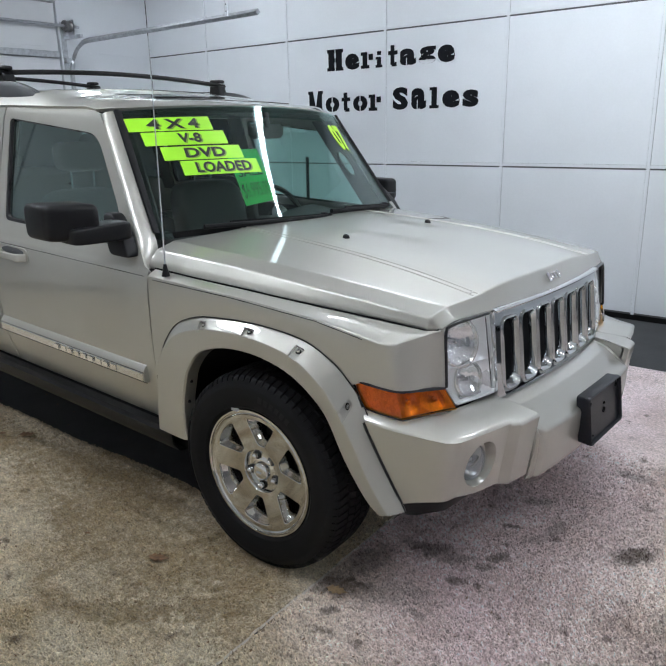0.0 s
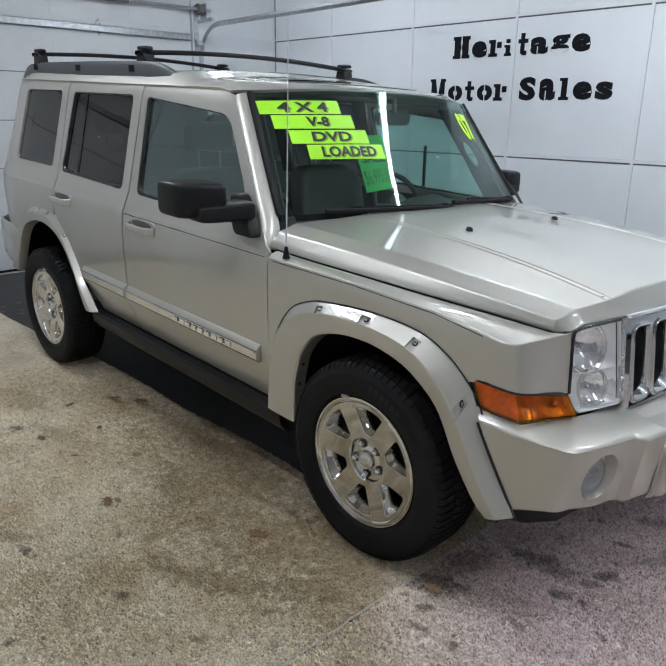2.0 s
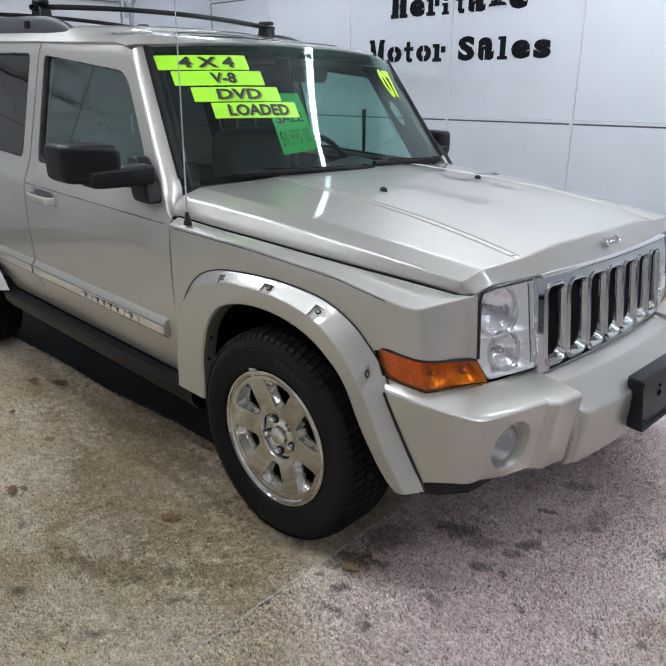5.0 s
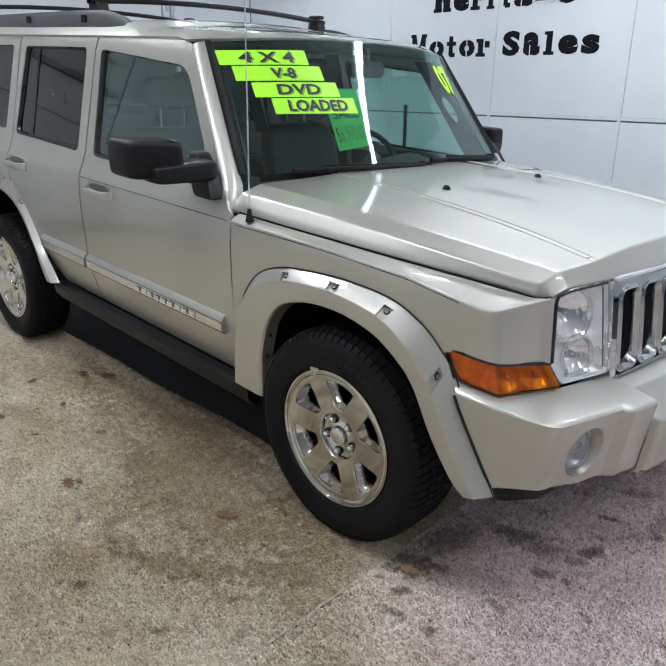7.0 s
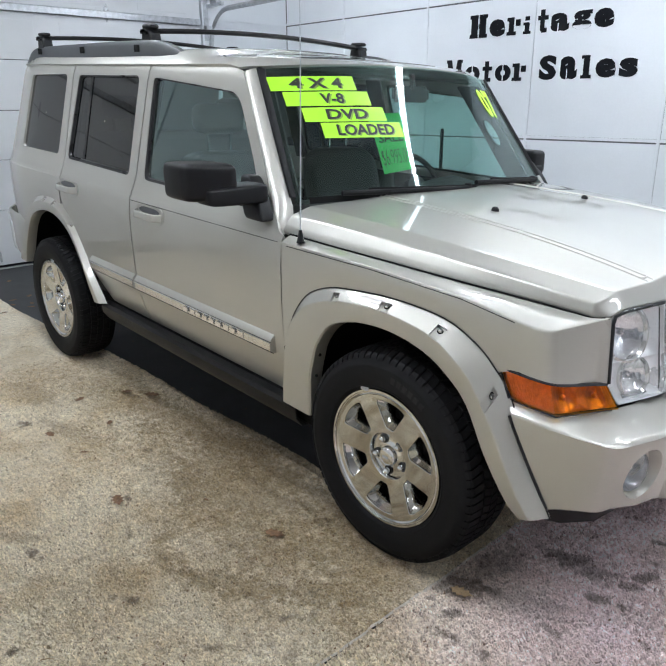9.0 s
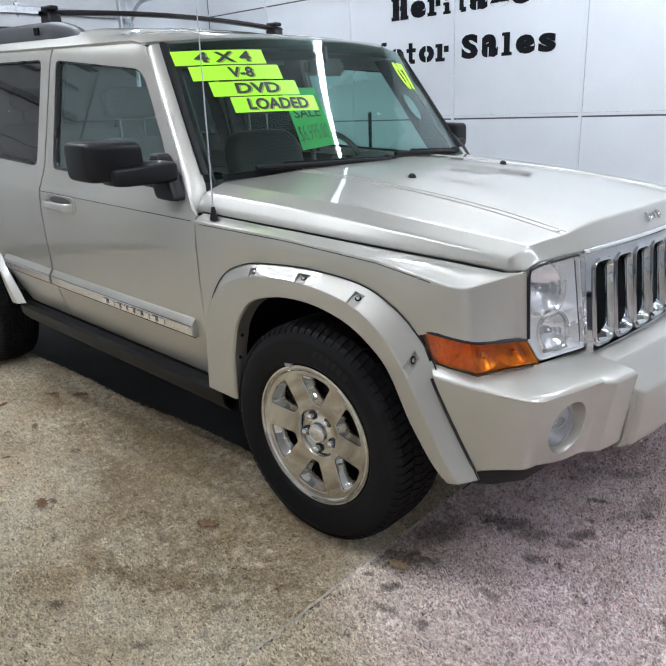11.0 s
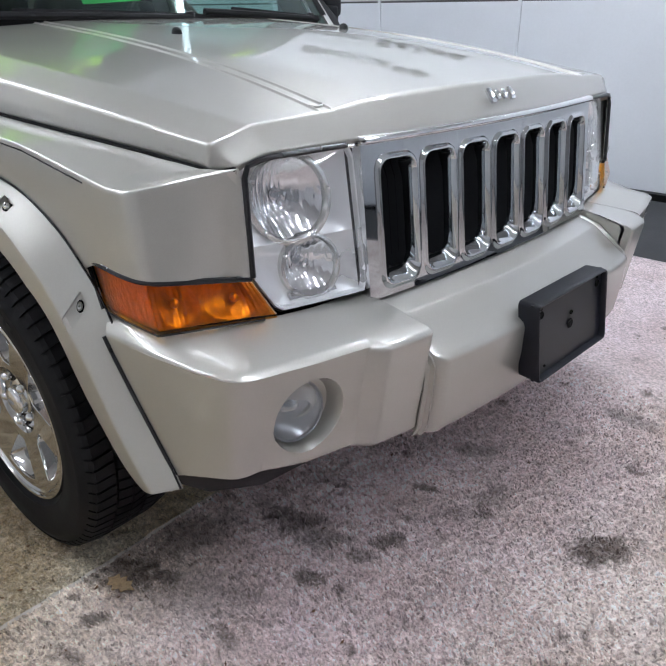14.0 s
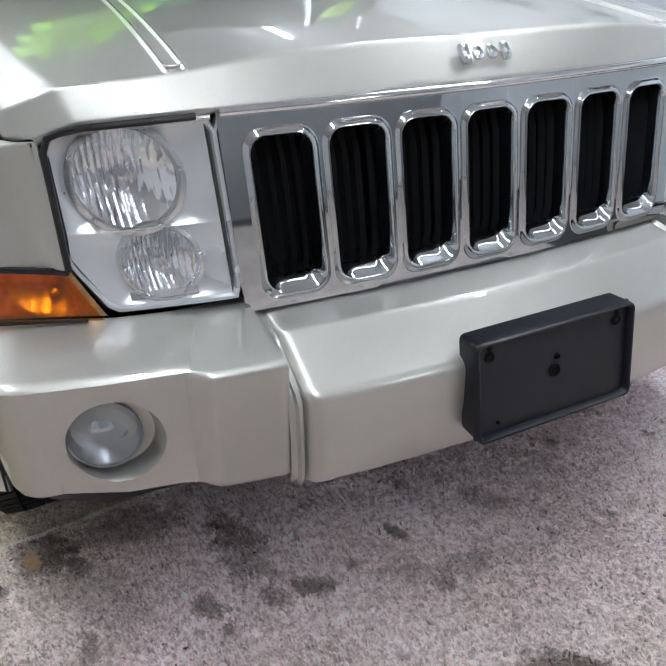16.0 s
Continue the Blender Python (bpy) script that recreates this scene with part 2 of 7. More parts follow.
PLASTIC = varied("black_textured_plastic", (0.006, 0.006, 0.0075), 0.42, amount=0.2, scale=12, fine=500, bump=0.25, dist=0.0006, spec=0.3)
RAILGREY = varied("dark_grey_rail_plastic", (0.045, 0.047, 0.052), 0.4, amount=0.15, scale=15, fine=400, bump=0.15, dist=0.0006)
GLOSSBLACK = varied("black_trim", (0.012, 0.012, 0.014), 0.28, amount=0.2, bump=0.0)
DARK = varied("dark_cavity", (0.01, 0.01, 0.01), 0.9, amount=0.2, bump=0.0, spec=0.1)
PLATE = varied("plate_bracket_plastic", (0.0085, 0.0092, 0.0155), 0.36, spec=0.35, amount=0.45, scale=14, fine=400, bump=0.1)
SILVERTRIM = varied("satin_silver_trim", (0.76, 0.76, 0.74), 0.2, 0.9, amount=0.08, bump=0.0)
REFLECTOR = varied("lamp_reflector", (0.93, 0.94, 0.96), 0.12, 1.0, amount=0.05, bump=0.0)
FROST = varied("lamp_bezel", (0.90, 0.905, 0.91), 0.28, 0.6, amount=0.06, bump=0.0)
STEEL = varied("galvanised_steel", (0.58, 0.6, 0.63), 0.42, 0.9, amount=0.2, scale=25, bump=0.1)
RUST = varied("dull_steel", (0.28, 0.27, 0.27), 0.5, 0.8, amount=0.35, scale=40, bump=0.2)
WALL = varied("white_painted_panel", (0.775, 0.80, 0.835), 0.42, amount=0.04, scale=1.3, fine=60, bump=0.03)
CEILING = varied("dull_ceiling_paint", (0.58, 0.58, 0.58), 0.7, amount=0.05, scale=1.0, bump=0.05)
DOORPAINT = varied("white_garage_door_paint", (0.76, 0.775, 0.80), 0.5, amount=0.05, scale=2.0, fine=220, bump=0.12)
SEAMGREY = varied("panel_seam_shadow_gap", (0.11, 0.113, 0.12), 0.6, amount=0.1, bump=0.0)
GREYWALL = varied("pale_painted_wall", (0.72, 0.725, 0.73), 0.6, amount=0.1, scale=1.5, bump=0.05)
DULLWALL = varied("dull_grey_wall", (0.36, 0.365, 0.375), 0.7, amount=0.12, scale=1.2, bump=0.05)
LETTER = varied("black_stencil_paint", (0.008, 0.009, 0.012), 0.75, spec=0.15, amount=0.3, scale=15, bump=0.05)
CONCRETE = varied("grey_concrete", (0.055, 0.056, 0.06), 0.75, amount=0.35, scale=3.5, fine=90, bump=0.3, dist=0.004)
SLAT = varied("grille_slat_plastic", (0.022, 0.023, 0.026), 0.3, amount=0.2, bump=0.0)
SILL = varied("pale_concrete_sill", (0.42, 0.42, 0.41), 0.85, amount=0.2, scale=8, bump=0.3)
LEAFMAT = varied("dry_brown_leaf", (0.22, 0.12, 0.06), 0.8, amount=0.4, scale=60, bump=0.2)
LEAFPALE = varied("dry_tan_leaf", (0.42, 0.29, 0.16), 0.8, amount=0.35, scale=60, bump=0.2)
FRAY = varied("frayed_pale_pile", (0.74, 0.68, 0.61), 0.95, amount=0.3, scale=30, fine=160, bump=0.6)
TAN = carpet_mat("tan_cut_pile_carpet", "tan")
MAUVE = carpet_mat("mauve_cut_pile_carpet", "mauve")
WINDSHIELD = glass_mat("windshield_glass", (0.62, 0.80, 0.75), 0.0, 0.055, gloss=(0.84, 1.0, 0.97))
SIDEGLASS = glass_mat("green_side_glass", (0.50, 0.74, 0.70), 0.0, 0.24, gloss=(0.78, 0.95, 0.94))
PRIVACY = glass_mat("privacy_glass", (0.05, 0.055, 0.06), 0.0, 0.09)
LENS = glass_mat("clear_lens", (0.95, 0.95, 0.96), haze=0.07)
FOGLENS = glass_mat("ribbed_fog_lens", (0.8, 0.82, 0.84), 0.08, haze=0.16)
AMBER = glass_mat("amber_lens", (1.0, 0.42, 0.014), 0.0)
AMBERBACK = varied("amber_reflector", (0.68, 0.52, 0.30), 0.3, 0.8, amount=0.25, scale=40, bump=0.1)
STICKER = varied("fluorescent_green_vinyl", (0.42, 0.95, 0.03), 0.45, amount=0.04, bump=0.0)
STICKER_INK = varied("sticker_black_ink", (0.015, 0.02, 0.015), 0.5, amount=0.1, bump=0.0)
STICKER_SHADE = varied("sticker_grey_shading", (0.22, 0.40, 0.05), 0.5, amount=0.1, bump=0.0)
SHEET = varied("green_price_sheet", (0.05, 0.62, 0.12), 0.6, amount=0.08, bump=0.0)
YEARYELLOW = varied("lime_number_vinyl", (0.55, 0.95, 0.05), 0.45, amount=0.04, bump=0.0)
SEAT = varied("grey_leather", (0.022, 0.025, 0.025), 0.5, amount=0.15, scale=8, bump=0.0)
DASH = varied("dark_dash_vinyl", (0.022, 0.024, 0.024), 0.6, amount=0.15, bump=0.2)
TRIMGREY = varied("dark_grey_inside_trim", (0.020, 0.022, 0.022), 0.7, amount=0.08, bump=0.0)
HEADLINER = varied("grey_headliner", (0.09, 0.09, 0.088), 0.9, amount=0.08, bump=0.1)
TUBEGLOW = glow_mat("tube_glow", (0.875, 0.955, 1.035), TUBE_STRENGTH)
FIXTURE = varied("white_fixture_metal", (0.75, 0.76, 0.78), 0.4, amount=0.05, bump=0.0)


# ---- building helpers ----
def shell(bm, thick):
    """Gives an open sheet a thickness, away from its outer side."""
    bm.normal_update()
    verts, faces = bm.verts[:], bm.faces[:]
    rim = [e for e in bm.edges if len(e.link_faces) == 1]
    twin = {v: bm.verts.new(v.co - v.normal * thick) for v in verts}
    sides = []
    for e in rim:
        lp = e.link_loops[0]
        a, b = lp.vert, lp.link_loop_next.vert
        sides.append((b, a, twin[a], twin[b]))
    for f in faces:
        bm.faces.new([twin[v] for v in reversed(f.verts)])
    for q in sides:
        bm.faces.new(q)


def part(name, bm, material, parent=None, label="", smooth=35, loc=None, thick=0.0, bevel=0.0, recalc=True):
    """Links a bmesh as one mesh object under a thing or a part."""
    if recalc:
        bmesh.ops.recalc_face_normals(bm, faces=bm.faces[:])
    if thick:
        shell(bm, thick)
    me = bpy.data.meshes.new(name)
    bm.to_mesh(me)
    bm.free()
    me.materials.append(material)
    if smooth:
        for p in me.polygons:
            p.use_smooth = True
        me.set_sharp_from_angle(angle=radians(smooth))
    ob = new(name, me)
    if loc is not None:
        ob.matrix_basis = loc
    if parent is not None:
        ob.parent = parent
    if material is PAINT and smooth:
        ob.modifiers.new("flat_faces_stay_flat", "WEIGHTED_NORMAL").keep_sharp = True
    if bevel:
        s = ob.modifiers.new("bevel", "BEVEL")
        s.width, s.segments, s.limit_method, s.angle_limit = bevel, 2, "ANGLE", radians(40)
    if label:
        ob["label"] = label
    return ob


def thing(name, label, category, group="", kind=""):
    return tagged(new(name), label, category, group, kind)


def quads(rows, closed=False, bm=None, flip=False):
    """A sheet through rows of points."""
    bm = bm or bmesh.new()
    vs = [[bm.verts.new(p) for p in row] for row in rows]
    for a, b in zip(vs[:-1], vs[1:]):
        n = len(a)
        for k in range(n if closed else n - 1):
            f = [a[k], a[(k + 1) % n], b[(k + 1) % n], b[k]]
            bm.faces.new(f[::-1] if flip else f)
    return bm


def box(bm, x0, x1, y0, y1, z0, z1, fn=None):
    vs = [bm.verts.new(fn(x, y, z) if fn else (x, y, z)) for x in (x0, x1) for y in (y0, y1) for z in (z0, z1)]
    for f in ((0, 1, 3, 2), (4, 6, 7, 5), (0, 4, 5, 1), (2, 3, 7, 6), (0, 2, 6, 4), (1, 5, 7, 3)):
        bm.faces.new([vs[k] for k in f])
    return bm


def boxed(*a, fn=None):
    return box(bmesh.new(), *a, fn=fn)


def tube(path, r, n=10, bm=None, cap=True):
    """A round bar along points; r is a radius or one for each point."""
    bm = bm or bmesh.new()
    pts = [Vector(p) for p in path]
    rings = []
    for k, p in enumerate(pts):
        d = (pts[min(k + 1, len(pts) - 1)] - pts[max(k - 1, 0)]).normalized()
        a = d.orthogonal().normalized() if abs(d.z) > 0.9 else d.cross(Vector((0, 0, 1))).normalized()
        b = d.cross(a)
        rad = r[k] if isinstance(r, (list, tuple)) else r
        rings.append([p + rad * (math.cos(2 * math.pi * j / n) * a + math.sin(2 * math.pi * j / n) * b) for j in range(n)])
    vs = [[bm.verts.new(p) for p in ring] for ring in rings]
    for a, b in zip(vs[:-1], vs[1:]):
        for j in range(n):
            bm.faces.new([a[j], a[(j + 1) % n], b[(j + 1) % n], b[j]])
    if cap:
        bm.faces.new(vs[0][::-1])
        bm.faces.new(vs[-1])
    return bm


def lathe(profile, n=48, bm=None, axis="y", centre=(0, 0, 0)):
    """Turns (radius, along) points about an axis through centre."""
    bm = bm or bmesh.new()
    c = Vector(centre)
    rows = []
    for r, a in profile:
        row = []
        for k in range(n):
            t = 2 * math.pi * k / n
            u, v = r * math.cos(t), r * math.sin(t)
            row.append(c + Vector({"y": (u, a, v), "x": (a, u, v), "z": (u, v, a)}[axis]))
        rows.append(row)
    return quads(rows, True, bm)


def lerp(a, b, t):
    return a + (b - a) * t


def curve(pts, x):
    """Straight-line interpolation through (x, value) pairs in rising order."""
    if x <= pts[0][0]:
        return pts[0][1]
    for (a, va), (b, vb) in zip(pts[:-1], pts[1:]):
        if x <= b:
            return va + (vb - va) * (x - a) / (b - a)
    return pts[-1][1]


def smoothed(pts, steps=6):
    """A Catmull-Rom line through points of any size."""
    out = []
    n = len(pts)
    for k in range(n - 1):
        p = [np.array(pts[max(0, min(n - 1, k + j))], float) for j in (-1, 0, 1, 2)]
        for s in range(steps):
            t = s / steps
            out.append(tuple(0.5 * (2 * p[1] + (p[2] - p[0]) * t + (2 * p[0] - 5 * p[1] + 4 * p[2] - p[3]) * t * t + (3 * p[1] - p[0] - 3 * p[2] + p[3]) * t**3)))
    out.append(tuple(float(v) for v in pts[-1]))
    return out


def rounded(poly, r, n=4):
    """A polygon in the plane with its corners rounded."""
    out = []
    m = len(poly)
    for k in range(m):
        p, a, b = (Vector(poly[j % m]) for j in (k, k - 1, k + 1))
        rr = r[k] if isinstance(r, (list, tuple)) else r
        u, v = (a - p), (b - p)
        rr = min(rr, u.length * 0.45, v.length * 0.45)
        p0, p1 = p + u.normalized() * rr, p + v.normalized() * rr
        for j in range(n + 1):
            t = j / n
            out.append(tuple((1 - t) ** 2 * p0 + 2 * t * (1 - t) * p + t * t * p1))
    return out


def by_angle(poly, c, n):
    """n points of a closed star-shaped polygon at even angles about c."""
    out = []
    pts = [Vector(p) - Vector(c) for p in poly]
    m = len(pts)
    for j in range(n):
        t = 2 * math.pi * j / n
        d = Vector((math.cos(t), math.sin(t)))
        best = None
        for k in range(m):
            a, b = pts[k], pts[(k + 1) % m]
            e = b - a
            den = d.x * e.y - d.y * e.x
            if abs(den) < 1e-12:
                continue
            s = (a.x * e.y - a.y * e.x) / den
            w = (a.x * d.y - a.y * d.x) / den
            if s > 0 and -1e-6 <= w <= 1 + 1e-6 and (best is None or s > best):
                best = s
        out.append(tuple(Vector(c) + d * (best or 0.0)))
    if m <= 10:  # keep the sharp corners of plain outlines
        for p in pts:
            k = round((math.atan2(p.y, p.x) % (2 * math.pi)) / (2 * math.pi) * n) % n
            out[k] = tuple(Vector(c) + p)
    return out


def letters_bm(text, bold=0.0, depth=0.0):
    """The mesh of a line of text, scaled into the unit square (x, y)."""
    c = bpy.data.curves.new("text", "FONT")
    c.body, c.offset, c.extrude, c.resolution_u = text, bold, depth, 3
    ob = bpy.data.objects.new("text", c)
    scene.collection.objects.link(ob)
    bpy.context.view_layer.update()
    me = bpy.data.meshes.new_from_object(ob.evaluated_get(bpy.context.evaluated_depsgraph_get()))
    bm = bmesh.new()
    bm.from_mesh(me)
    bpy.data.objects.remove(ob)
    bpy.data.curves.remove(c)
    bpy.data.meshes.remove(me)
    xs, ys = [v.co.x for v in bm.verts], [v.co.y for v in bm.verts]
    x0, x1, y0, y1 = min(xs), max(xs), min(ys), max(ys)
    for v in bm.verts:
        v.co.x, v.co.y = (v.co.x - x0) / (x1 - x0), (v.co.y - y0) / (y1 - y0)
    return bm


# ---- room ----
XB, XF, YW, YN = -5.68, 7.0, 3.32, -4.8


def structure(name, bm, material, label, bevel=0.0, smooth=0):
    return tagged(part(name, bm, material, None, label, smooth=smooth, bevel=bevel), category=name.split("_")[0], kind="structure")


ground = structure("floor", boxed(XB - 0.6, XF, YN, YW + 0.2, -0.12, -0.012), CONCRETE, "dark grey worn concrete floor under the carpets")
structure("ceiling", boxed(XB - 0.3, XF, YN, YW + 0.2, CEIL + 0.06, CEIL + 0.2), CEILING, "dull painted ceiling")
wall_n = structure("wall_north", boxed(XB, XF, YW + 0.006, YW + 0.16, -0.02, CEIL + 0.06), SEAMGREY, "white wall of square painted panels")
structure("wall_south", boxed(XB - 0.3, XF, YN - 0.15, YN, -0.02, CEIL + 0.06), GREYWALL, "plain grey wall out of view")
# unseen, added wall; its dull tone dims the front and the chrome's reflections
structure("wall_east", boxed(XF, XF + 0.15, YN - 0.15, YW + 0.16, -0.02, CEIL + 0.06), DULLWALL, "plain grey wall out of view")

# the square panels of the long wall, with raised edge strips between them
SEAM0, PITCH = -1.005, 1.22


def wall_panel(x0, x1, z0, z1):
    p = part("panel", boxed(x0, x1, YW, YW + 0.0055, z0, z1), WALL, wall_n, smooth=0)
    s = p.modifiers.new("bevel", "BEVEL")
    s.width, s.segments = 0.002, 1
    return p


for i in range(-4, 7):
    for z0, z1 in ((0.03, 1.22), (1.22, 2.44), (2.44, CEIL + 0.06)):
        x0, x1 = max(XB, SEAM0 + PITCH * i), min(XF, SEAM0 + PITCH * (i + 1))
        if x1 - x0 > 0.05:
            # dark gap below each strip stands in for the strip's cast shadow
            wall_panel(x0 + 0.0145, x1 - 0.0145, z0 + 0.0135, z1 - 0.0255)
for i in range(-3, 7):
    x = SEAM0 + PITCH * i
    part("seam_strip", boxed(x - 0.0125, x + 0.0125, YW - 0.006, YW + 0.0055, 0.03, CEIL + 0.05), WALL, wall_n, smooth=0, bevel=0.002)
for i in range(-4, 7):
    for z in (1.22, 2.44):
        x0, x1 = max(XB, SEAM0 + PITCH * i + 0.0135), min(XF, SEAM0 + PITCH * (i + 1) - 0.0135)
        part("seam_strip", boxed(x0, x1, YW - 0.006, YW + 0.0055, z - 0.0125, z + 0.0125), WALL, wall_n, smooth=0, bevel=0.002)
structure("baseboard", boxed(XB, XF, YW - 0.012, YW + 0.005, -0.012, 0.03), DARK, "thin dark base strip of the wall")

# back wall round the garage door
DY0, DY1 = -3.0, 2.10
wb = structure("wall_west", boxed(XB - 0.16, XB, DY1 + 0.02, YW, -0.02, CEIL + 0.06), WALL, "white wall beside the garage door")
part("wall_part", boxed(XB - 0.16, XB, YN, DY0 - 0.02, -0.02, CEIL + 0.06), WALL, wb, smooth=0)
part("wall_part", boxed(XB - 0.16, XB, DY0 - 0.02, DY1 + 0.02, 2.98, CEIL + 0.06), WALL, wb, smooth=0)
part("seam_strip", boxed(XB + 0.0005, XB + 0.005, DY1 + 0.12, YW - 0.01, 2.42, 2.436), WALL, wb, smooth=0)
structure("threshold", boxed(XB - 0.6, XB + 0.02, DY0, DY1, -0.012, -0.002), SILL, "pale concrete sill under the garage door")


# ---- floor coverings ----
def spaced(stretches):
    """Rising values: (start, end, step) after one another."""
    out = []
    for a, b, d in stretches:
        k = max(1, round((b - a) / d))
        out += [lerp(a, b, j / k) for j in range(k)]
    return out + [stretches[-1][1]]


PILE = np.random.default_rng(11)


def carpet(name, xs, ys, material, label, seam):
    """Cut pile: a sheet of tufts of uneven height, finest where one stands close to it."""
    xs, ys = np.array(xs), np.array(ys)
    nx, ny = len(xs), len(ys)
    fine = np.minimum.outer(np.clip(0.014 / np.gradient(xs), 0, 1), np.clip(0.014 / np.gradient(ys), 0, 1))
    r = PILE.random((nx, ny))
    soft = (r + np.roll(r, 1, 0) + np.roll(r, 1, 1) + np.roll(r, (1, 1), (0, 1))) / 4
    z = (0.0075 * (r - 0.5) + 0.010 * (soft - 0.5)) * fine
    x = np.repeat(xs[:, None], ny, 1) + (PILE.random((nx, ny)) - 0.5) * 0.004 * fine
    y = np.repeat(ys[None, :], nx, 0) + (PILE.random((nx, ny)) - 0.5) * 0.004 * fine
    x[0] += 0.004 * np.sin(ys * 31)
    x[-1] += 0.004 * np.sin(ys * 27)
    z += 0.0025 * np.sin(x * 2.1 + 1.3 * np.sin(y * 1.7)) * np.sin(y * 2.4)
    z[:, 0], z[:, -1] = -0.014, -0.014
    z[-1 if seam == "first" else 0] = -0.014
    i = np.arange(nx * ny).reshape(nx, ny)
    xm, ym = (x[1:, 1:] + x[:-1, :-1]) / 2, (y[1:, 1:] + y[:-1, :-1]) / 2
    keep = ~((xm < -0.5) & (ym > np.where(xm < -3.4, -0.775, -0.69) + 0.008 * np.sin(xm * 5)))  # carpet cut away under the car, so the darker floor shows
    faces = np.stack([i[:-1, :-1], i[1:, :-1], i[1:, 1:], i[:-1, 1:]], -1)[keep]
    # leaning strands of pile over the part that is walked on
    k = np.argwhere(np.minimum.outer(np.gradient(xs)[:-1] < 0.015, np.gradient(ys)[:-1] < 0.015) & keep)
    k = k[PILE.random(len(k)) < 0.8 * np.minimum(1.0, (np.gradient(xs)[k[:, 0]] * np.gradient(ys)[k[:, 1]] / 4.9e-5) ** 0.5)]
    cx, cy = xm[k[:, 0], k[:, 1]], ym[k[:, 0], k[:, 1]]
    thin = np.clip(np.minimum.reduce([(cy + 2.3) / 0.45, (cx + 2.8) / 0.6, (2.1 - cx) / 0.5, (0.8 - cy) / 0.3]), 0, 1)
    k = k[PILE.random(len(k)) < thin]  # trodden flat away from the walkway
    cx, cy = xm[k[:, 0], k[:, 1]], ym[k[:, 0], k[:, 1]]
    turn, tall, wide = PILE.random(len(k)) * 2 * math.pi, (0.0075 + 0.0065 * PILE.random(len(k))) * (0.75 if seam == "last" else 1.0), 0.0028 + 0.0026 * PILE.random(len(k))
    lean, to = 0.002 + 0.008 * PILE.random(len(k)), PILE.normal(0, 1.1, len(k)) - 1.9
    corners = [np.stack([cx + wide * np.cos(turn + a), cy + wide * np.sin(turn + a), np.full(len(k), -0.004)], -1) for a in (0, 2.1, 4.2)]
    corners += [np.stack([cx + lean * np.cos(to) + 0.4 * wide * np.cos(turn + a), cy + lean * np.sin(to) + 0.4 * wide * np.sin(turn + a), tall - 0.003], -1) for a in (0, 2.1, 4.2)]
    n0 = nx * ny
    q = n0 + 6 * np.arange(len(k))[:, None]
    strands = np.concatenate([q + np.array(f) for f in ((0, 1, 4, 3), (1, 2, 5, 4), (2, 0, 3, 5))])
    tops = q + np.array((3, 4, 5))
    verts = np.concatenate([np.stack([x, y, z], -1).reshape(-1, 3), np.stack(corners, 1).reshape(-1, 3)])
    me = bpy.data.meshes.new(name)
    me.from_pydata(verts.tolist(), [], faces.tolist() + strands.tolist() + tops.tolist())
    me.materials.append(material)
    return tagged(new(name, me), label, "carpet", kind="structure")


SEAM_X = 0.235
YS = spaced([(-4.75, -2.3, 0.08), (-2.3, -0.35, 0.007), (-0.35, 0.8, 0.013), (0.8, 2.15, 0.05)])
carpet("floor_carpet_1", spaced([(-4.95, -2.8, 0.07), (-2.8, -1.3, 0.013), (-1.3, SEAM_X - 0.003, 0.007)]), YS, TAN, "soiled tan cut-pile carpet with brown stains, painted darker along the car's sill", "last")
carpet("floor_carpet_2", spaced([(SEAM_X + 0.003, 1.55, 0.007), (1.55, 2.1, 0.014), (2.1, 6.5, 0.08)]), YS, MAUVE, "mauve cut-pile carpet with dark spots, tan near its seam", "first")

rows = []
for k in range(241):
    y = lerp(-4.75, 2.15, k / 240)
    w = 0.003 + 0.012 * abs(noise.noise((y * 9, 2, 7)))
    o = 0.010 * noise.noise((y * 4, 4, 2)) + 0.005 * noise.noise((y * 40, 4, 2))
    rows.append([(SEAM_X + o - w, y, 0.001), (SEAM_X + o, y, 0.0085 + 0.008 * noise.noise((y * 30, 1, 1))), (SEAM_X + o + w, y, 0.001)])
tagged(part("carpet_seam", quads(rows), FRAY, None, "pale frayed pile along the carpet joint", smooth=0), category="carpet seam", kind="structure")


# ---- ceiling lamps ----
def tube_lamp(x, y, length):
    lamp = thing("tube_light", "long white tube light under the ceiling, most of them unseen fill", "light", "ceiling tubes")
    lamp.matrix_basis = pose(x, y, CEIL, 0, 0, 5 if 0 < x < 0.1 else 0)
    part("housing", boxed(-length / 2 - 0.03, length / 2 + 0.03, -0.06, 0.06, 0.0, 0.06), FIXTURE, lamp, smooth=0, bevel=0.006)
    part("tube", tube([(-length / 2, 0, -0.022), (length / 2, 0, -0.022)], 0.034, 12), TUBEGLOW, lamp, "glowing white tube")
    return lamp


for x, y, ln in TUBES:
    tube_lamp(x, y, ln)


# ---- the car ----
# Car axes: x forward from the front axle, y to its left, z up; the body stands slightly nose-down.
KP, KS, KR = 0.042, 0.046, 0.015


def W(x, y, z):
    return (x + KS * (y + 0.9), y, z - KP * x - KR * (y + 0.9))


car = thing("car", "light khaki metallic four-door off-road wagon, parked on carpet", "car")

